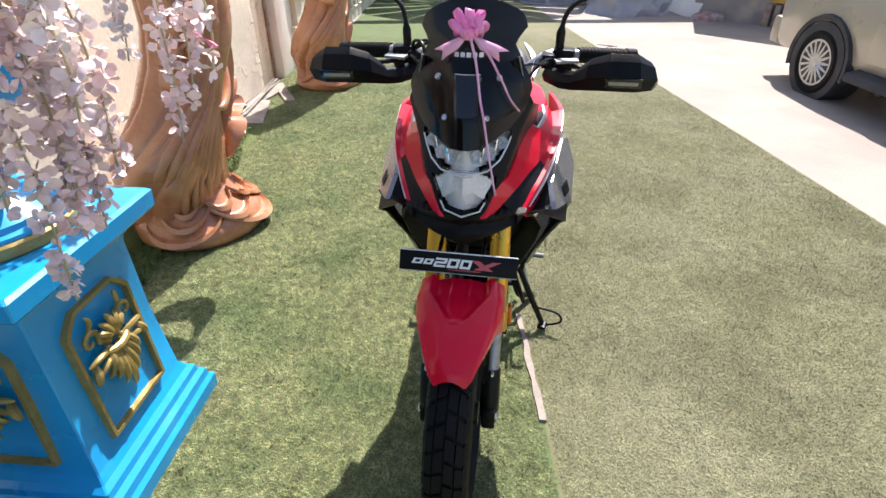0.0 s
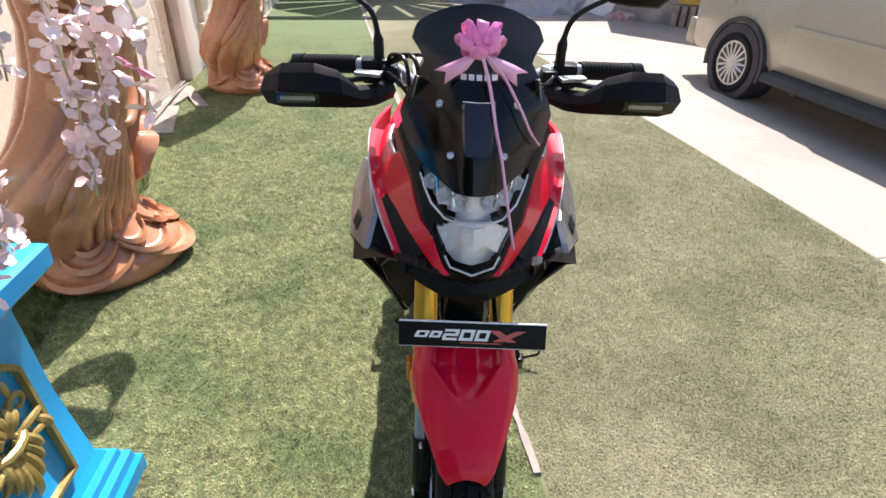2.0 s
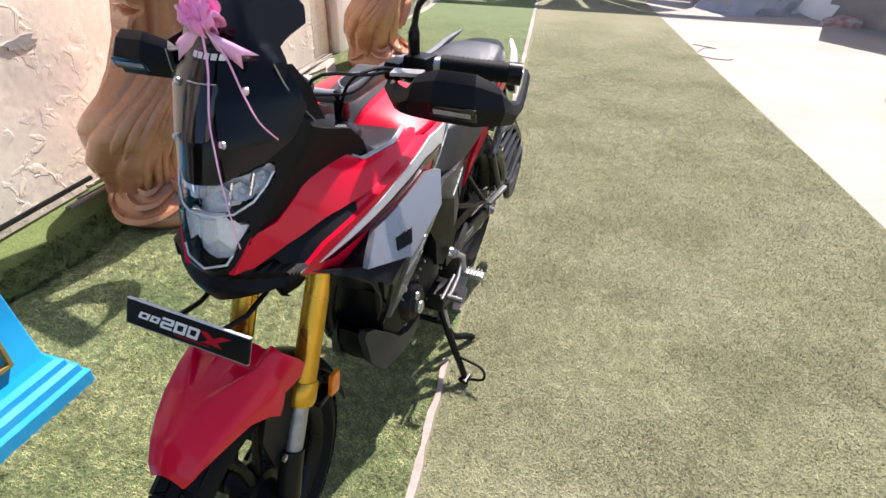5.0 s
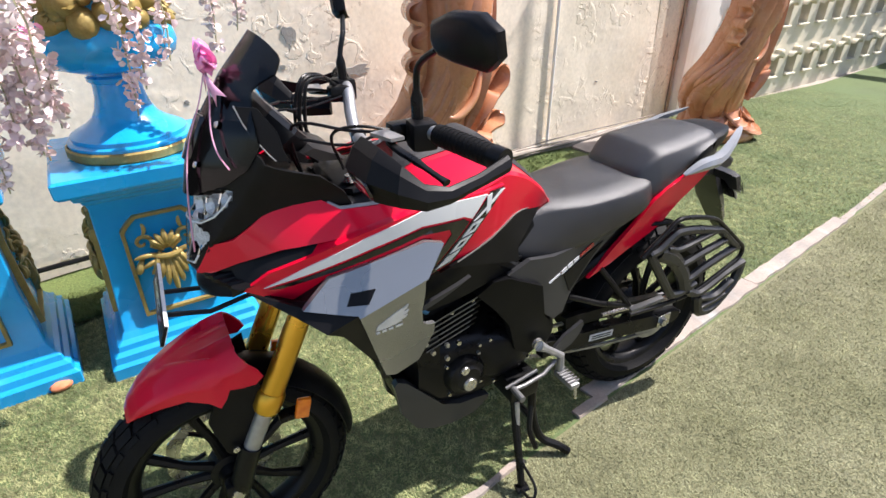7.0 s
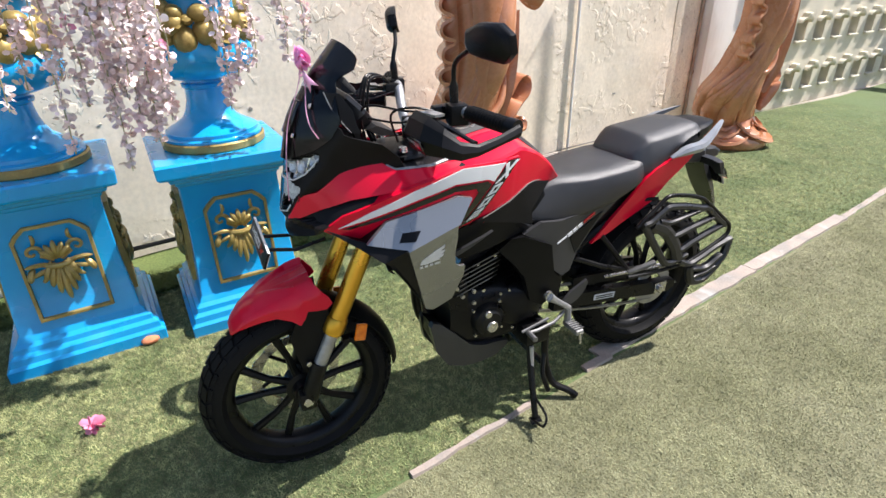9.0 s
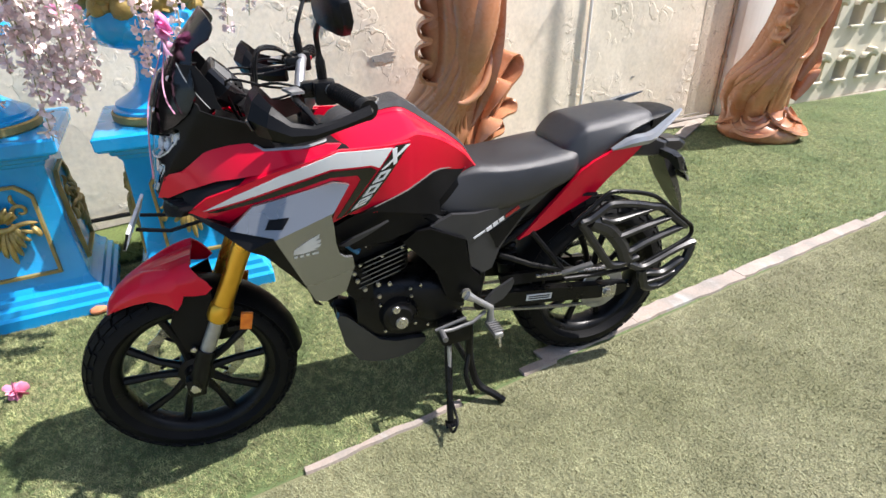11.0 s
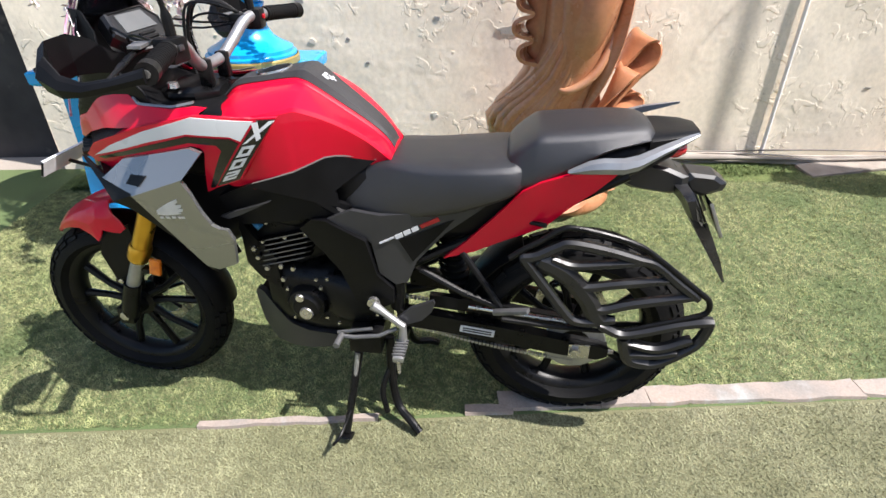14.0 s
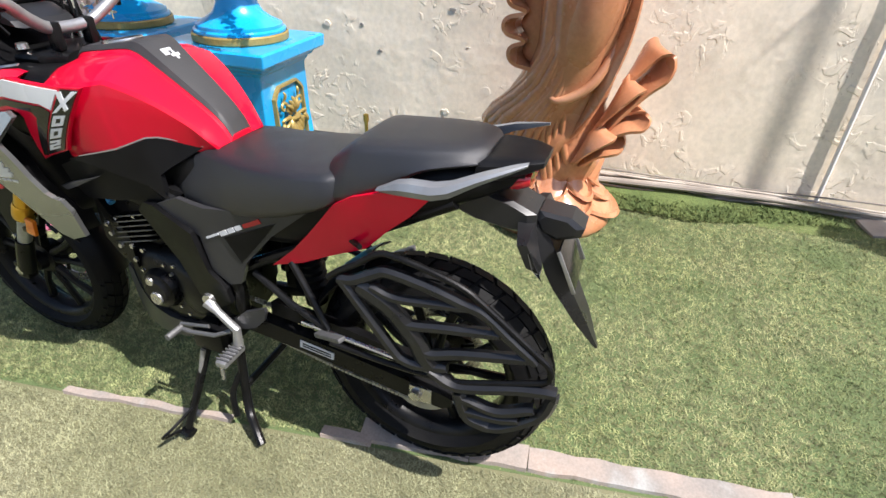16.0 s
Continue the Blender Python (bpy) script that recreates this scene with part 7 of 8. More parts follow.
part("sprocket_cover", hull([(0.65, 0.104, 0.50, 0.33), (0.71, 0.122, 0.50, 0.32), (0.78, 0.122, 0.48, 0.33), (0.82, 0.106, 0.45, 0.35)], 4), BLACK_METAL, bike, "black sprocket cover")
for s, h in ((0.672, 0.490), (0.79, 0.472), (0.805, 0.38), (0.69, 0.34), (0.640, 0.485)):
    part("bolt", lathe([(0, 0.006), (0.0048, 0.006), (0.0054, 0), (0, 0)], Matrix.Translation(at(s, 0.116, h)) @ pose(0, 0, 0, 90, 0, 0), 6), STEEL, bike, "bright bolt")
for s, h in ((0.478, 0.572), (0.485, 0.545), (0.505, 0.512), (0.545, 0.520), (0.545, 0.478), (0.578, 0.515)):
    part("engine_bolt", lathe([(0, 0.008), (0.0066, 0.008), (0.0075, 0), (0, 0)], Matrix.Translation(at(s, 0.112, h)) @ pose(0, 0, 0, 90, 0, 0), 6), STEEL, bike, "bright engine mount bolt")
part("spark_plug_cap", tube([at(0.47, 0.09, 0.655), at(0.50, 0.10, 0.63)], 0.010, 8), material("blue_rubber", (0.05, 0.25, 0.5), 0.5), bike, "small blue plug cap")
part("intake", tube([at(0.64, 0.05, 0.64), at(0.72, 0.05, 0.66), at(0.80, 0.04, 0.66)], [0.04, 0.045, 0.06], 14), BLACK_METAL, bike)
for side in SIDES:
    part("engine_mount", lofted([[at(s, l * -side, h) for l in (0.085, 0.105) for h in ((h0, h1) if l == 0.085 else (h1, h0))] for s, h0, h1 in ((0.445, 0.52, 0.66), (0.48, 0.47, 0.60), (0.53, 0.44, 0.54))]), BLACK_METAL, bike, "black engine mount plate")
    part("frame_tube", tube(smooth_line([at(0.36, 0.05 * -side, 0.92), at(0.42, 0.08 * -side, 0.72), at(0.47, 0.09 * -side, 0.55)], 5), 0.018, 10), BLACK_METAL, bike)
    part("frame_spar", tube(smooth_line([at(0.38, 0.06 * -side, 0.90), at(0.55, 0.10 * -side, 0.79), at(0.75, 0.11 * -side, 0.68), at(0.86, 0.11 * -side, 0.52), at(0.86, 0.10 * -side, 0.40)], 5), 0.020, 10), BLACK_METAL, bike)
    part("subframe_tube", tube(smooth_line([at(0.86, 0.10 * -side, 0.52), at(1.0, 0.10 * -side, 0.60), at(1.20, 0.10 * -side, 0.70), at(1.42, 0.09 * -side, 0.82)], 5), 0.014, 10), BLACK_METAL, bike)
    part("footrest_stay", tube([at(1.04, 0.115 * -side, 0.600), at(1.10, 0.135 * -side, 0.52), at(1.145, 0.150 * -side, 0.458)], 0.009, 8), BLACK_METAL, bike)
    part("footrest_stay", tube([at(0.93, 0.115 * -side, 0.540), at(1.04, 0.135 * -side, 0.49), at(1.145, 0.150 * -side, 0.458)], 0.009, 8), BLACK_METAL, bike)
    pf = part("pillion_footrest", boxed((-0.050, -0.010, -0.006), (0.050, 0.010, 0.006), 0.004), CAST, bike, "folded silver pillion footrest")
    pf.matrix_local = pose(1.172, 0.190 * side, 0.478, 0, -22, 22 * side)
# belly cowl
both("belly_cowl", [(0.421, 0.382), (0.430, 0.398), (0.452, 0.394), (0.497, 0.354), (0.540, 0.308), (0.588, 0.290), (0.650, 0.284), (0.690, 0.274), (0.686, 0.258), (0.648, 0.230), (0.585, 0.217), (0.524, 0.213), (0.473, 0.228), (0.436, 0.285)], Skin([0.425, 0.385, 0.056, 0.45, 0.394, 0.066, 0.50, 0.35, 0.090, 0.54, 0.305, 0.100, 0.60, 0.25, 0.100, 0.69, 0.26, 0.098, 0.524, 0.215, 0.086, 0.473, 0.23, 0.074, 0.435, 0.29, 0.062]), GREY_PAINT, 0.0, 0.022, label="dark grey belly cowl")
part("belly_pan", hull([(0.430, 0.042, 0.385, 0.33), (0.46, 0.060, 0.37, 0.26), (0.52, 0.074, 0.32, 0.218), (0.60, 0.084, 0.29, 0.220), (0.685, 0.080, 0.28, 0.245)], 3.5), BLACK, bike, "black belly pan")
part("exhaust_pipe", tube(smooth_line([at(0.46, -0.03, 0.60), at(0.42, -0.05, 0.48), at(0.46, -0.07, 0.33), at(0.62, -0.12, 0.29), at(0.85, -0.13, 0.30), at(1.0, -0.15, 0.34)], 6), 0.02, 12), BLACK_METAL, bike, "black exhaust pipe")
part("silencer", tube(smooth_line([at(0.98, -0.15, 0.335), at(1.05, -0.165, 0.36), at(1.20, -0.17, 0.40), at(1.34, -0.175, 0.435)], 5), [0.028] * 2 + [0.045] * 13 + [0.038], 18), BLACK_METAL, bike, "black silencer")
# swingarm, chain, shock
for side in SIDES:
    rows = [[at(s, -l * side, h) for l, h in ((0.088, h0), (0.118, h0 - 0.004), (0.118, h1 + 0.004), (0.088, h1))] for s, h0, h1 in ((0.86, 0.405, 0.345), (0.93, 0.398, 0.338), (1.15, 0.368, 0.308), (1.32, 0.340, 0.280), (1.42, 0.326, 0.272), (1.445, 0.318, 0.285))]
    arm2 = part("swingarm", lofted(rows), BLACK_METAL, bike, "black swingarm")
    part("adjuster_plate", boxed((1.338, min(0.119 * side, 0.123 * side), 0.282), (1.395, max(0.119 * side, 0.123 * side), 0.328), 0.002), STEEL, arm2, "bright chain adjuster plate")
    part("rear_axle_nut", lathe([(0, 0.016), (0.015, 0.014), (0.016, 0), (0, 0)], Matrix.Translation((1.355, 0.122 * side, 0.306)) @ pose(0, 0, 0, -90 * side, 0, 0), 6), STEEL, arm2)
    part("adjuster_bolt", tube([(1.43, 0.105 * side, 0.300), (1.462, 0.105 * side, 0.297)], 0.006, 6), STEEL, arm2)
sticker = part("swingarm_sticker", boxed((-0.048, -0.0012, -0.011), (0.048, 0.0012, 0.011)), DECAL, bike, "grey sticker with plain bars")
sticker.matrix_local = pose(1.085, -0.1195, 0.348, 0, 7.5, 0)
for k in range(2):
    part("bar", boxed((-0.040, -0.002, -0.006 + 0.008 * k), (0.040, -0.0012, -0.002 + 0.008 * k)), BLACK, sticker)
guard_rows = [[at(s, l, h) for l, h in ((0.072, h0), (0.100, h0 + 0.006), (0.104, h0 - 0.03), (0.098, h0 - 0.03))] for s, h0 in ((0.95, 0.44), (1.1, 0.428), (1.25, 0.405), (1.36, 0.39))]
part("chain_guard", lofted(guard_rows), BLACK, bike, "black chain guard")
chain = bmesh.new()
for k in range(52):
    q = k / 51
    for top in (0, 1):
        s = 0.80 + 0.555 * q
        h = (0.438 - 0.06 * q) if top else (0.352 - 0.112 * q - 0.012 * math.sin(math.pi * q))
        add_box(chain, (s - 0.0042, -0.088 - 0.005, h - 0.004), (s + 0.0042, -0.088 + 0.005, h + 0.004))
tagged(part("chain", chain, ALLOY, bike, "drive chain"), kind="stuff")
part("rear_sprocket", lathe([(0.045, -0.003), (0.085, -0.003), (0.088, 0), (0.085, 0.003), (0.045, 0.003)], Matrix.Translation(at(1.355, 0.088, 0.308)) @ pose(0, 0, 0, 90, 0, 0), 40), ALLOY, bike, "steel rear sprocket")
part("rear_shock", tube([at(0.99, 0.0, 0.64), at(1.02, 0.0, 0.40)], 0.030, 14), BLACK_METAL, bike, "rear shock absorber")
for k in range(8):
    part("spring_coil", lathe([(0.034, -0.006), (0.044, 0.0), (0.034, 0.006)], Matrix.Translation(at(0.992 + 0.0028 * k, 0, 0.60 - 0.022 * k)) @ pose(0, 0, 0, 0, 7, 0), 18), BLACK_METAL, bike)
part("rear_hugger", sheeted([[Vector((1.355 + (0.335 - 0.02 * u * u) * math.cos(a), u * 0.078, 0.308 + (0.335 - 0.02 * u * u) * math.sin(a))) for u in (-1, -0.6, 0, 0.6, 1)] for a in (math.radians(d) for d in range(119, 176, 8))], 0.004), BLACK, bike, "black wheel hugger")

# saree guard: bent rod round a plastic basket of slats, and a lower foot plate
def gl(s, h):
    """Sideways place of the guard."""
    return 0.150 + 0.02 * (1.35 - s)


cage = part("leg_guard", tube(smooth_line([at(s, gl(s, h), h) for s, h in ((1.16, 0.615), (1.19, 0.640), (1.233, 0.668), (1.275, 0.700), (1.306, 0.706), (1.381, 0.692), (1.46, 0.667), (1.511, 0.634), (1.622, 0.546), (1.653, 0.520), (1.660, 0.490), (1.638, 0.470), (1.545, 0.436), (1.452, 0.408), (1.318, 0.408), (1.203, 0.418), (1.15, 0.424))], 5), 0.0075, 10), BLACK_METAL, bike, "black rod and slat leg guard beside the rear wheel")
G = Skin([1.1, 0.5, 0.158, 1.7, 0.5, 0.142, 1.4, 0.8, 0.146, 1.4, 0.4, 0.150])


def ridge_bar(line, wide, deep, per=5):
    """A moulded bar along a line in (s, h): flat back, chamfered sides, a narrow flat crest."""
    path = smooth_line([(s, 0, h) for s, h in line], per)
    rings = []
    for i, p in enumerate(path):
        way = (path[min(i + 1, len(path) - 1)] - path[max(i - 1, 0)]).normalized()
        side = Vector((-way.z, 0, way.x))
        base = G(p.x, p.z)
        k = wide * (1.0 if 0 < i < len(path) - 1 else 0.7)
        rings.append([at(p.x + side.x * u * k, base + d * deep, p.z + side.z * u * k) for u, d in ((-0.5, -0.5), (-0.5, 0.35), (-0.22, 1.0), (0.22, 1.0), (0.5, 0.35), (0.5, -0.5))])
    return lofted(rings)


BARS = (([(1.186, 0.618), (1.224, 0.624), (1.274, 0.652), (1.304, 0.662), (1.388, 0.648), (1.468, 0.626), (1.510, 0.614), (1.570, 0.566), (1.628, 0.522)], 0.026),
        ([(1.190, 0.622), (1.226, 0.572), (1.270, 0.511), (1.316, 0.450), (1.338, 0.434), (1.376, 0.430), (1.44, 0.445)], 0.026),
        ([(1.232, 0.612), (1.302, 0.573), (1.362, 0.504), (1.386, 0.455), (1.405, 0.432)], 0.048),
        ([(1.262, 0.620), (1.315, 0.602), (1.391, 0.609), (1.475, 0.620)], 0.021),
        ([(1.300, 0.572), (1.340, 0.540), (1.430, 0.553), (1.548, 0.572)], 0.024),
        ([(1.352, 0.505), (1.396, 0.472), (1.470, 0.494), (1.615, 0.527)], 0.026))
for line, wide in BARS:
    part("slat", ridge_bar(line, wide, 0.012), SLAT, cage, sharp=0.3)
FOOT = (([(1.400, 0.428), (1.456, 0.400), (1.518, 0.412), (1.600, 0.440), (1.680, 0.456)], 0.026), ([(1.470, 0.385), (1.480, 0.345), (1.500, 0.312), (1.550, 0.302)], 0.034),
        ([(1.530, 0.300), (1.575, 0.312), (1.625, 0.350), (1.660, 0.390), (1.676, 0.450)], 0.026), ([(1.480, 0.372), (1.560, 0.358), (1.640, 0.395)], 0.024), ([(1.490, 0.335), (1.560, 0.338), (1.610, 0.352)], 0.026))
for line, wide in FOOT:
    part("foot_plate", ridge_bar(line, wide, 0.016), SLAT, cage, "black lower foot plate", sharp=0.3)
for line in ([at(1.20, 0.12, 0.70), at(1.24, gl(1.24, 0), 0.71)], [at(1.36, 0.10, 0.39), at(1.40, 0.15, 0.44)], [at(1.06, 0.13, 0.440), at(1.40, 0.150, 0.420)]):
    part("guard_stay", tube(line, 0.006, 8), STEEL if line[0].x < 1.1 else BLACK_METAL, cage)

# footrests, gear lever and stands
for side in SIDES:
    y = side
    hanger = [(0.868, 0.398), (0.905, 0.434), (0.968, 0.464), (0.972, 0.452), (0.962, 0.425), (0.935, 0.395), (0.895, 0.378), (0.872, 0.384)]
    bm = conform(hanger, lambda s, h: 0.150, 0, 0.010, 0.08)
    h2 = part("footrest_hanger", bm if side < 0 else flip(bm), GREY_PAINT, bike, "dark grey footrest heel plate")
    part("hanger_arm", tube([(0.806, 0.160 * y, 0.446), (0.835, 0.163 * y, 0.425), (0.885, 0.165 * y, 0.385), (0.884, 0.168 * y, 0.335)], [0.016, 0.010, 0.011, 0.013], 10), ALLOY, h2, "bare silver footrest arm")
    part("footrest", boxed((0.868, min(0.16 * y, 0.240 * y), 0.318), (0.898, max(0.16 * y, 0.240 * y), 0.336), 0.005), ALLOY, h2, "ribbed silver footrest")
    for k in range(6):
        yy = (0.172 + 0.0115 * k) * y
        part("rib", boxed((0.866, yy - 0.002, 0.336), (0.902, yy + 0.002, 0.341)), CAST, h2)
    part("feeler", tube([(0.884, 0.236 * y, 0.325), (0.886, 0.240 * y, 0.285)], 0.005, 8), STEEL, h2)
    part("hanger_boss", lathe([(0, 0.012), (0.016, 0.010), (0.018, 0), (0, 0)], Matrix.Translation((0.806, 0.150 * y, 0.448)) @ pose(0, 0, 0, -90 * side, 0, 0), 16), STEEL, h2)
lever = bmesh.new()
add_tube(lever, [at(0.868, 0.165, 0.375), at(0.82, 0.175, 0.352), at(0.752, 0.180, 0.345), at(0.715, 0.182, 0.348)], 0.006, 8)
add_tube(lever, [at(0.715, 0.178, 0.348), at(0.712, 0.225, 0.348)], 0.009, 10)
part("gear_lever", lever, CAST, bike, "silver gear lever")
part("gear_link", tube([at(0.70, 0.165, 0.345), at(0.80, 0.168, 0.37)], 0.005, 8), CAST, bike)
stand = part("side_stand", tube([at(0.752, 0.135, 0.285), at(0.735, 0.185, 0.165), at(0.718, 0.245, 0.035)], [0.013, 0.012, 0.011], 10), BLACK_METAL, bike, "black side stand, folded down")
part("stand_foot", tube([at(0.70, 0.245, 0.022), at(0.735, 0.252, 0.026)], [0.018, 0.016], 8, 0.5), BLACK_METAL, stand)
part("stand_tang", tube(smooth_line([at(0.730, 0.215, 0.10), at(0.72, 0.30, 0.085), at(0.700, 0.315, 0.06), at(0.705, 0.262, 0.035)], 5), 0.0045, 8), BLACK_METAL, stand)
part("stand_spring", tube([at(0.748, 0.158, 0.265), at(0.735, 0.188, 0.155)], 0.0075, 10), ALLOY, stand, "bright stand spring")
part("stand_bracket", boxed((0.725, -0.16, 0.27), (0.82, 0.02, 0.335), 0.008), BLACK_METAL, bike)
centre = part("centre_stand", tube(smooth_line([at(0.835, 0.115, 0.30), at(0.835, 0.125, 0.16), at(0.855, 0.150, 0.065), at(0.900, 0.185, 0.035), at(0.928, 0.205, 0.012)], 5), 0.013, 10), BLACK_METAL, bike, "black centre stand, folded down")
part("stand_leg", tube(smooth_line([at(0.835, -0.115, 0.30), at(0.835, -0.125, 0.16), at(0.855, -0.150, 0.065), at(0.900, -0.185, 0.035), at(0.928, -0.205, 0.012)], 5), 0.013, 10), BLACK_METAL, centre)
part("stand_cross", tube([at(0.836, 0.12, 0.13), at(0.836, -0.12, 0.13)], 0.011, 8), BLACK_METAL, centre)
part("stand_tread", tube(smooth_line([at(0.835, 0.12, 0.20), at(0.81, 0.15, 0.12), at(0.825, 0.17, 0.05)], 4), 0.009, 8), BLACK_METAL, centre)

# ---- ribbon bow tied on the windscreen ----
bow = thing("ribbon_bow", "shiny pink gift bow with long tails tied on the windscreen", "ribbon", BIKE @ Matrix.Translation((0.140, 0.0, 1.216)))


def ribbon(points, width, twist=0.0, thick=0.0008, turn0=0.0):
    line = smooth_line(points, 6)
    rows = []
    for k, p in enumerate(line):
        q = k / (len(line) - 1)
        way = (line[min(k + 1, len(line) - 1)] - line[max(k - 1, 0)]).normalized()
        side = way.cross(Vector((1, 0, 0.25)))
        if side.length < 0.1:
            side = Vector((0, 1, 0))
        side.normalize()
        side = Matrix.Rotation(turn0 + twist * q, 3, way) @ side
        w = width(q) if callable(width) else width
        rows.append([p - side * w / 2, p + Vector((-0.0015, 0, 0)), p + side * w / 2])
    bm = bmesh.new()
    add_loft(bm, rows, closed=False)
    thicken(bm, thick)
    return bm


r5 = random.Random(17)
for k in range(9):
    a = math.pi * (0.10 + 0.20 * k) if k < 5 else math.pi * (-0.05 + 0.36 * (k - 5))
    reach = r5.uniform(0.030, 0.040) if k < 5 else r5.uniform(0.018, 0.024)
    c, s = math.cos(a), math.sin(a)
    loop = [(-0.004, 0, 0), (-0.022, reach * 0.55 * c, reach * 0.55 * s), (-0.016, reach * c, reach * s + 0.004), (-0.002, reach * 0.9 * c, reach * 0.9 * s - 0.004), (0.0, 0.2 * reach * c, 0.2 * reach * s)]
    part("bow_loop", ribbon(loop, 0.019, r5.uniform(-1.1, 1.1)), PINK, bow, sharp=2)
part("bow_knot", ribbon([(-0.014, -0.004, 0.016), (-0.024, 0.0, 0.0), (-0.014, 0.004, -0.016)], 0.022), PINK, bow, sharp=2)
for side, spread in ((-1, 0.074), (1, 0.068)):
    # flat tail, cut to a swallow's tail at its end
    rows = [[(-0.012, 0.003, -0.004), (-0.013, 0.006, -0.008), (-0.012, 0.008, -0.014)], [(-0.014, 0.026, -0.012), (-0.017, 0.026, -0.023), (-0.016, 0.022, -0.032)], [(-0.008, spread * 0.75, -0.024), (-0.012, spread * 0.74, -0.033), (-0.014, spread * 0.62, -0.045)], [(0.004, spread + 0.006, -0.038), (-0.010, spread * 0.80, -0.037), (-0.013, spread * 0.83, -0.056)]]
    bm = bmesh.new()
    add_loft(bm, [[Vector((x, y * side, z)) for x, y, z in row] for row in rows], closed=False)
    thicken(bm, 0.0008)
    part("bow_tail", bm, PINK_PALE, bow, sharp=2)
part("long_tail", ribbon([(-0.014, 0.0, -0.004), (-0.034, -0.016, -0.054), (-0.064, -0.028, -0.114), (-0.078, -0.038, -0.154), (-0.092, -0.052, -0.224), (-0.102, -0.070, -0.310)], 0.0055, 0.5), PINK_PALE, bow, "thin curling ribbon tail", sharp=2)
part("long_tail", ribbon([(-0.014, -0.004, -0.004), (-0.018, -0.038, -0.040), (-0.030, -0.068, -0.088), (-0.030, -0.088, -0.126), (-0.018, -0.108, -0.154)], 0.0055, 0.4), PINK_PALE, bow, "thin curling ribbon tail", sharp=2)

# ---- parked van ----
def van():
    """A long beige-silver van, built along y with its near side at x = 0."""
    root = thing("parked_van", "beige-silver van with dark side steps parked on the concrete", "van", pose(3.97, 5.73, -0.006, 0, 0, 3.4))
    L0, L1 = -3.35, 0.85
    rings = []
    prof = [(0.04, 0.30), (0.0, 0.36), (-0.012, 0.62), (0.0, 0.84), (0.03, 0.98), (0.13, 1.45), (0.22, 1.75), (0.45, 1.84)]
    for y, k in ((L0, 0.86), (L0 + 0.12, 0.95), (L0 + 0.5, 0.985), (-1.6, 1.0), (0.35, 1.0), (L1 - 0.15, 0.97), (L1, 0.90)):
        near = [((1 - k) * 1.2 + x, y, 0.30 + (z - 0.30) * (0.55 + 0.45 * k)) for x, z in prof]
        far = [(1.68 - x, yy, z) for x, yy, z in near[::-1]]
        rings.append(near + far)
    body = part("body", lofted(rings), CAR_PAINT, root)
    for y0, y1, lo in ((-2.5, -1.62, 0), (-1.56, -0.55, 1)):
        part("side_window", boxed((0.055, y0, 1.05), (0.16, y1, 1.44), 0.02), CAR_GLASS, body)
    for y0, y1 in ((-2.62, -1.60), (-1.58, -0.52)):
        part("door", boxed((-0.020, y0, 0.40), (0.05, y1 - 0.012, 0.985), 0.012), CAR_PAINT, body, "beige-silver door")
        part("rub_strip", boxed((-0.034, y0 + 0.03, 0.655), (-0.012, y1 - 0.05, 0.70), 0.006), CAR_PAINT, body, "raised body-coloured strip")
        part("door_handle", boxed((-0.040, y0 + 0.10, 0.86), (-0.015, y0 + 0.26, 0.89), 0.008), CAR_PAINT, body)
    step = part("side_step", lofted([[(-0.09, y, 0.245), (-0.10, y, 0.275), (-0.085, y, 0.31), (0.03, y, 0.335), (0.05, y, 0.26)] for y in (-2.18, -2.14, -0.52, -0.46)]), CAR_DARK, root, "dark plastic side step")
    for y in (-1.9, -0.8):
        part("bracket", boxed((-0.02, y, 0.20), (0.25, y + 0.06, 0.26), 0.004), CAR_DARK, step)
    for y in (0.0, -2.62):
        arch = bmesh.new()
        rows = []
        for k in range(15):
            a = math.pi * (-0.08 + 1.16 * k / 14)
            rows.append([(-0.030, y + 0.345 * math.cos(a), 0.29 + 0.345 * math.sin(a)), (-0.036, y + 0.385 * math.cos(a), 0.29 + 0.385 * math.sin(a)), (0.02, y + 0.40 * math.cos(a), 0.29 + 0.40 * math.sin(a)), (0.30, y + 0.335 * math.cos(a), 0.29 + 0.335 * math.sin(a))])
        add_loft(arch, rows)
        part("wheel_arch", arch, CAR_DARK, root, "dark wheel arch lip")
        part("wheel_well", lathe([(0.0, -0.03), (0.33, -0.03), (0.335, -0.02), (0.335, 0.22), (0.0, 0.23)], pose(0.0, y, 0.29, 0, 90, 0), 32), CAR_DARK, root)
        m = pose(-0.005, y, 0.285, 0, -90, 0)
        wheel = part("wheel", lathe([(0.0, 0.0), (0.06, 0.008), (0.185, -0.02), (0.185, -0.10), (0.0, -0.10)], m, 32), CAR_DARK, root)
        part("tyre", lathe([(0.19, 0.0), (0.20, 0.026), (0.235, 0.036), (0.27, 0.022), (0.285, -0.01), (0.287, -0.09), (0.285, -0.17), (0.26, -0.19), (0.19, -0.17)], m, 48), RUBBER, wheel)
        rim = part("rim", lathe([(0.172, 0.008), (0.176, 0.026), (0.192, 0.028), (0.197, 0.012), (0.195, -0.03), (0.172, -0.03)], m, 40), RIM, wheel, "painted multi-spoke rim")
        for k in range(17):
            a = 2 * math.pi * k / 17
            c, s = math.cos(a), math.sin(a)
            part("spoke", tube([m @ Vector((0.035 * c, 0.035 * s, 0.018)), m @ Vector((0.10 * c, 0.10 * s, 0.022)), m @ Vector((0.175 * c, 0.175 * s, 0.014))], [0.015, 0.013, 0.016], 5), RIM, wheel)
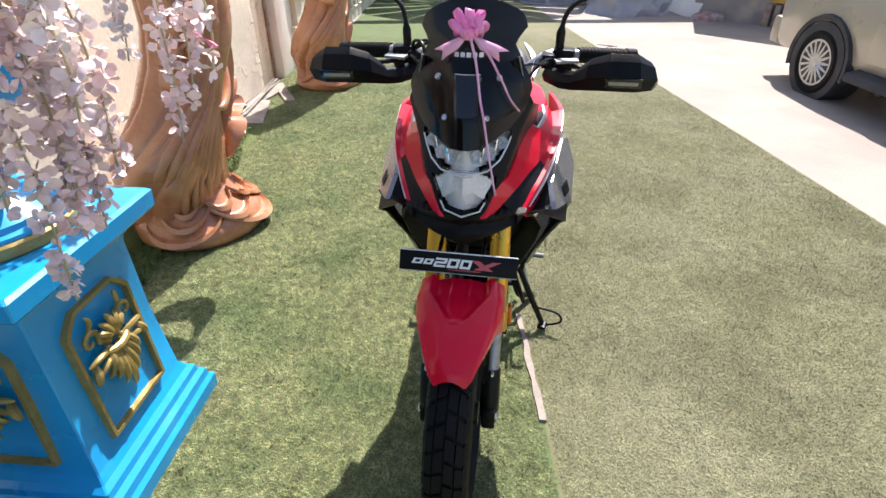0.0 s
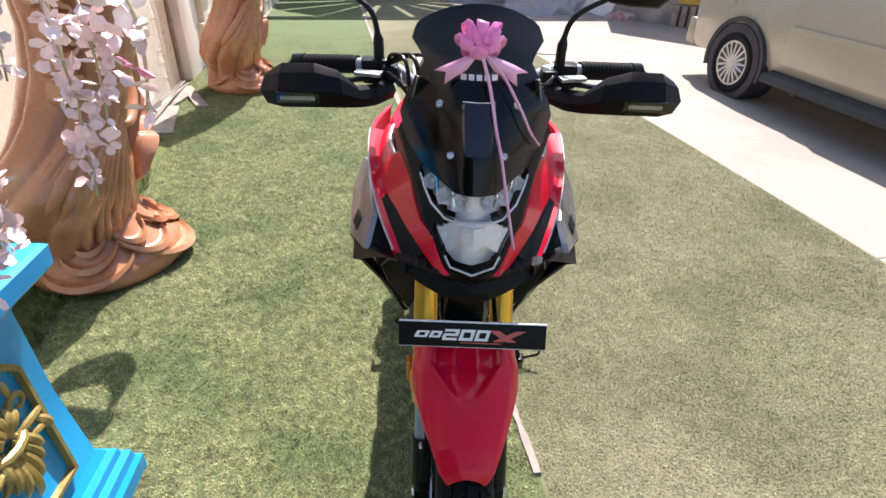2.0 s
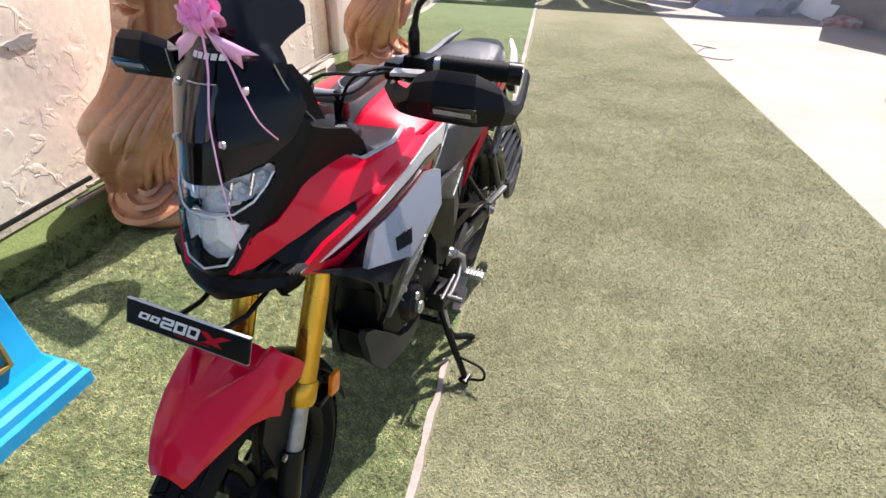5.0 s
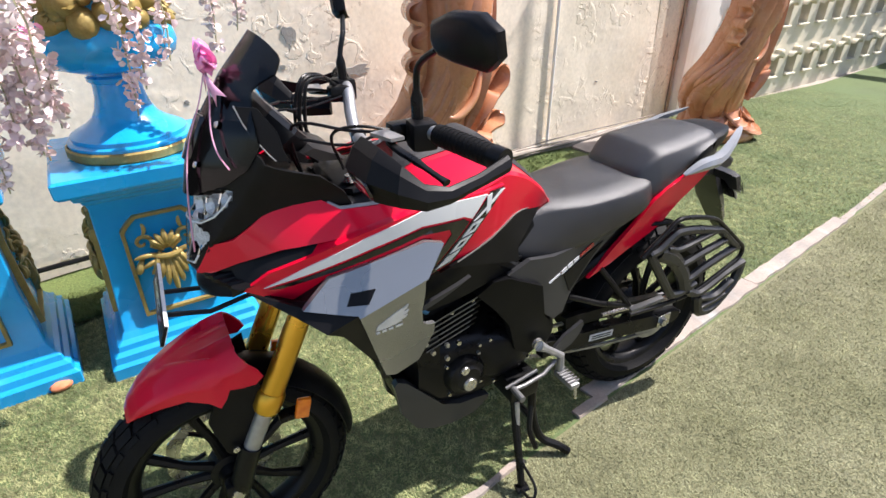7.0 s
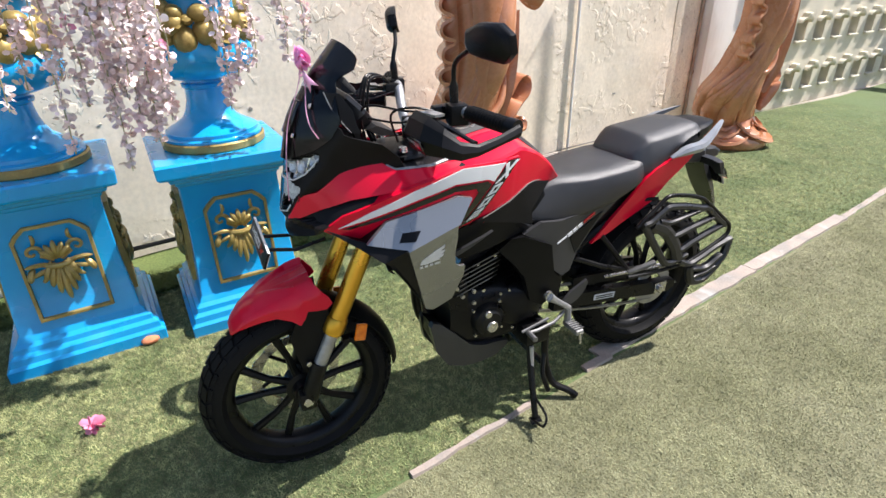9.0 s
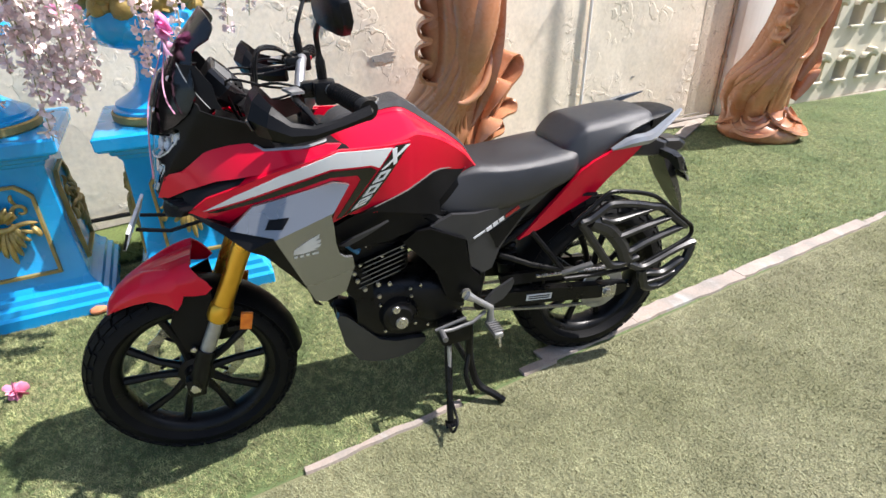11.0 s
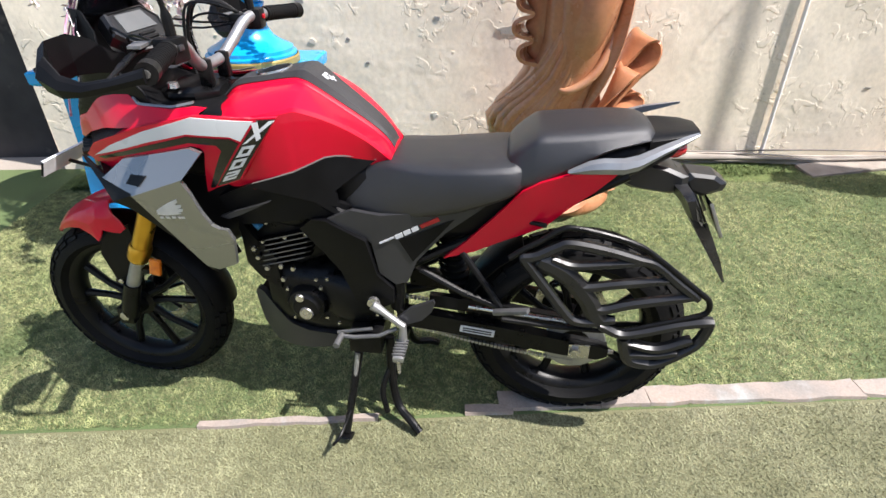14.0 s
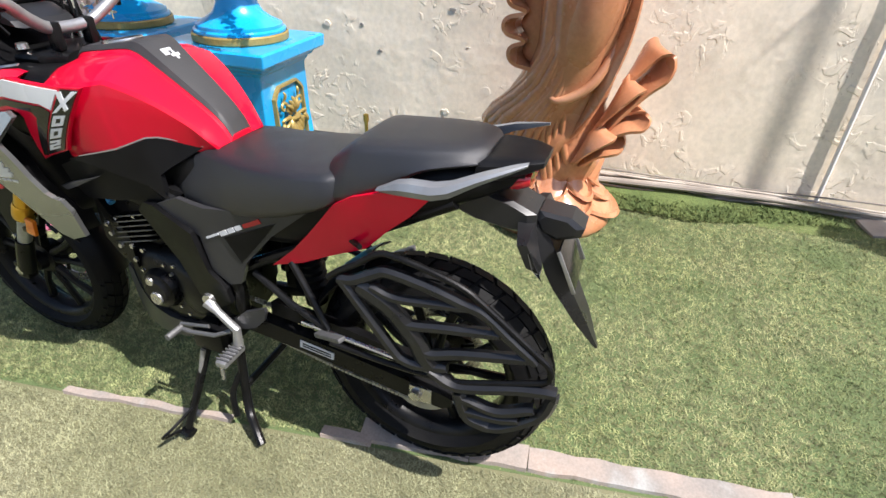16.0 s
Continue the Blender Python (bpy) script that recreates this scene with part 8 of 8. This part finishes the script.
        part("hub_cap", lathe([(0.0, 0.030), (0.035, 0.028), (0.042, 0.012), (0.0, 0.008)], m, 20), RIM, wheel)
    for y in (L0 + 0.02, L1 - 0.05):
        part("bumper", boxed((0.06, y - 0.05, 0.30), (1.62, y + 0.09, 0.55), 0.04), CAR_PAINT, root)
    return root


van()

# ---- far end of the yard ----
def crumpled(name, centre, size, seed, mat, label, category):
    bm = bmesh.new()
    bmesh.ops.create_icosphere(bm, subdivisions=4, radius=1.0)
    for v in bm.verts:
        n = 1 + 0.28 * noise.fractal(v.co * 1.7 + Vector((seed, 0, 0)), 1, 2, 4)
        v.co = Vector((v.co.x * size[0] * n, v.co.y * size[1] * n, max(v.co.z, -0.05) * size[2] * n))
    ob = part(name, bm, mat, None, label, 0.5)
    ob.matrix_world = pose(*centre)
    return tagged(ob, category=category)


crumpled("crumpled_tarpaulin", (3.75, 10.7, 0.02), (0.75, 0.6, 0.55), 3, TARP, "heap of grey crumpled tarpaulin on the concrete", "tarpaulin")
crumpled("crumpled_tarpaulin", (2.9, 11.9, 0.02), (0.8, 0.5, 0.45), 8, TARP, "heap of grey crumpled tarpaulin on the concrete", "tarpaulin")
crumpled("rubbish_heap", (4.75, 9.75, 0.0), (0.28, 0.16, 0.11), 6, material("reddish_rubbish", (0.35, 0.14, 0.12), 0.8, other=(0.5, 0.45, 0.42), scale=9, bump=0.5, bump_scale=30), "small heap of reddish rubbish by the boundary wall", "rubbish")
leaning = part("leaning_board", boxed((-0.03, -0.25, 0), (0.03, 0.25, 1.3), 0.006), PILASTER)
leaning.matrix_world = pose(4.52, 10.2, -0.006, 12, 18, 40)
tagged(leaning, "whitish board leaning by the boundary wall", "board")
end_m = pose(4.65, 10.1, -0.01, 0, 0, -50)
setting("wall_boundary", boxed((0, 0, 0), (6.0, 0.22, 2.3), 0.01), GREY_WALL, "rough grey boundary wall", "wall").matrix_world = end_m
setting("wall_boundary_far", boxed((-7.0, 0, 0), (0.0, 0.22, 2.3), 0.01), GREY_WALL, "rough grey boundary wall at the end of the yard", "wall").matrix_world = pose(4.65, 17.0, -0.01)
kiosk = thing("painted_panel", "ochre painted panel on a dark base against the boundary wall", "panel", end_m)
part("panel", boxed((1.15, -0.06, 0.32), (3.4, -0.004, 1.9), 0.006), YELLOW, kiosk)
part("base", boxed((1.1, -0.10, 0.0), (3.45, -0.004, 0.30), 0.008), BROWN_PIPE, kiosk)
for x in np.arange(1.2, 3.4, 0.12):
    part("bar", boxed((x, -0.125, 0.02), (x + 0.03, -0.095, 0.30), 0.003), CAR_DARK, kiosk)


def gate_post(x, y, s):
    root = thing("ochre_plinth", "ochre painted square plinth standing on the turf", "plinth", pose(x, y, 0.004, 0, 0, 10), "ochre plinths")
    part("base", lofted([square_ring(h, z, 0.01) for h, z in ((s * 1.15, 0), (s * 1.15, 0.10), (s, 0.13))]), YELLOW, root)
    part("shaft", lofted([square_ring(h, z, 0.01) for h, z in ((s, 0.13), (s * 0.92, 0.7))]), YELLOW, root)
    part("cap", lofted([square_ring(h, z, 0.01) for h, z in ((s, 0.7), (s * 1.15, 0.74), (s * 1.15, 0.82))]), YELLOW, root)


gate_post(0.05, 12.75, 0.17)
gate_post(0.75, 15.2, 0.2)
part("blue_drum", lathe([(0.0, 0), (0.16, 0), (0.165, 0.02), (0.165, 0.28), (0.172, 0.30), (0.165, 0.32), (0.165, 0.58), (0.15, 0.6), (0, 0.6)], pose(-0.55, 12.5, 0.004), 24), material("navy_plastic", (0.02, 0.05, 0.25), 0.5), None, "dark blue drum by the balustrade")["category"] = "drum"

# striped awning above the far turf; its gaps let the sun through in rays
awning = thing("awning", "fabric awning with open slits stretched above the far turf", "awning", pose(2.05, 14.0, 3.6))
for k in range(18):
    a0 = 2 * math.pi * k / 18
    a1 = a0 + 2 * math.pi / 18 * (0.70 + 0.09 * (k % 3))
    bm = bmesh.new()
    rows = []
    for d in (0.60, 1.2, 2.2):
        wide = (a1 - a0) / 2 * (1 if d < 2 else 1.12)
        mid = (a0 + a1) / 2
        rows.append([(d * math.cos(mid - wide), d * math.sin(mid - wide), 0.25 - 0.1 * d), (d * math.cos(mid + wide), d * math.sin(mid + wide), 0.25 - 0.1 * d)])
    add_loft(bm, rows, closed=False)
    thicken(bm, 0.01)
    part("awning_panel", bm, TARP, awning)
part("awning_centre", lathe([(0, 0.0), (0.72, 0.0), (0.72, 0.01), (0, 0.01)], pose(0, 0, 0.185), 40), TARP, awning, "solid round centre of the awning")
part("awning_border", flat_sheet([(-6.5, -2.2), (6.5, -2.2), (6.5, -1.9), (-6.5, -1.9)], 0.0, 0.01), TARP, awning)
part("awning_border", flat_sheet([(-6.5, -1.9), (-2.1, -1.9), (-2.1, 3.0), (-6.5, 3.0)], 0.0, 0.01), TARP, awning)
part("awning_border", flat_sheet([(2.1, -1.9), (6.5, -1.9), (6.5, 3.0), (2.1, 3.0)], 0.0, 0.01), TARP, awning)
for x in (-6.4, 6.4):
    part("awning_post", tube([(x, 0, -3.6), (x, 0, 0.0)], 0.04, 10), STEEL, awning)

# ---- small things on the concrete ----
loop_line = [(2.80 + 0.20 * math.cos(a) + 0.03 * math.sin(3 * a), 7.60 + 0.25 * math.sin(a), 0.002) for a in (2 * math.pi * k / 30 for k in range(27))]
tagged(part("cable_loop", tube([(2.62, 7.98, 0.002)] + loop_line[6:], 0.005, 6), CABLE), "thin loop of brown cable lying on the concrete", "cable")
setting("slab_joint", boxed((2.99, 2.962, -0.02), (9.0, 2.970, -0.0045)), SHADED_BACK, "dark joint between concrete slabs", "joint")

# ---- small things on the turf ----
pink = thing("fallen_flower", "crumpled bright pink artificial flower lying on the turf", "flower", pose(0.145, 1.21, 0.02))
bm = bmesh.new()
petal_cluster(bm, Vector((0, 0, 0.008)), 0.036, random.Random(8), 22)
part("petals", bm, PETAL_PINK, pink, sharp=3)
bm = bmesh.new()
bmesh.ops.create_icosphere(bm, subdivisions=3, radius=1.0)
for v in bm.verts:
    v.co = Vector((v.co.x * 0.024, v.co.y * 0.036, v.co.z * 0.018 + 0.018)) * (1 + 0.12 * noise.noise(v.co * 2))
stone = part("orange_stone", bm, material("orange_clay", (0.70, 0.26, 0.13), 0.8, other=(0.62, 0.22, 0.10), scale=30, bump=0.3), None, "small orange clay lump beside the pedestal")
stone.matrix_world = pose(-0.285, 1.475, 0.004)
stone["category"] = "stone"
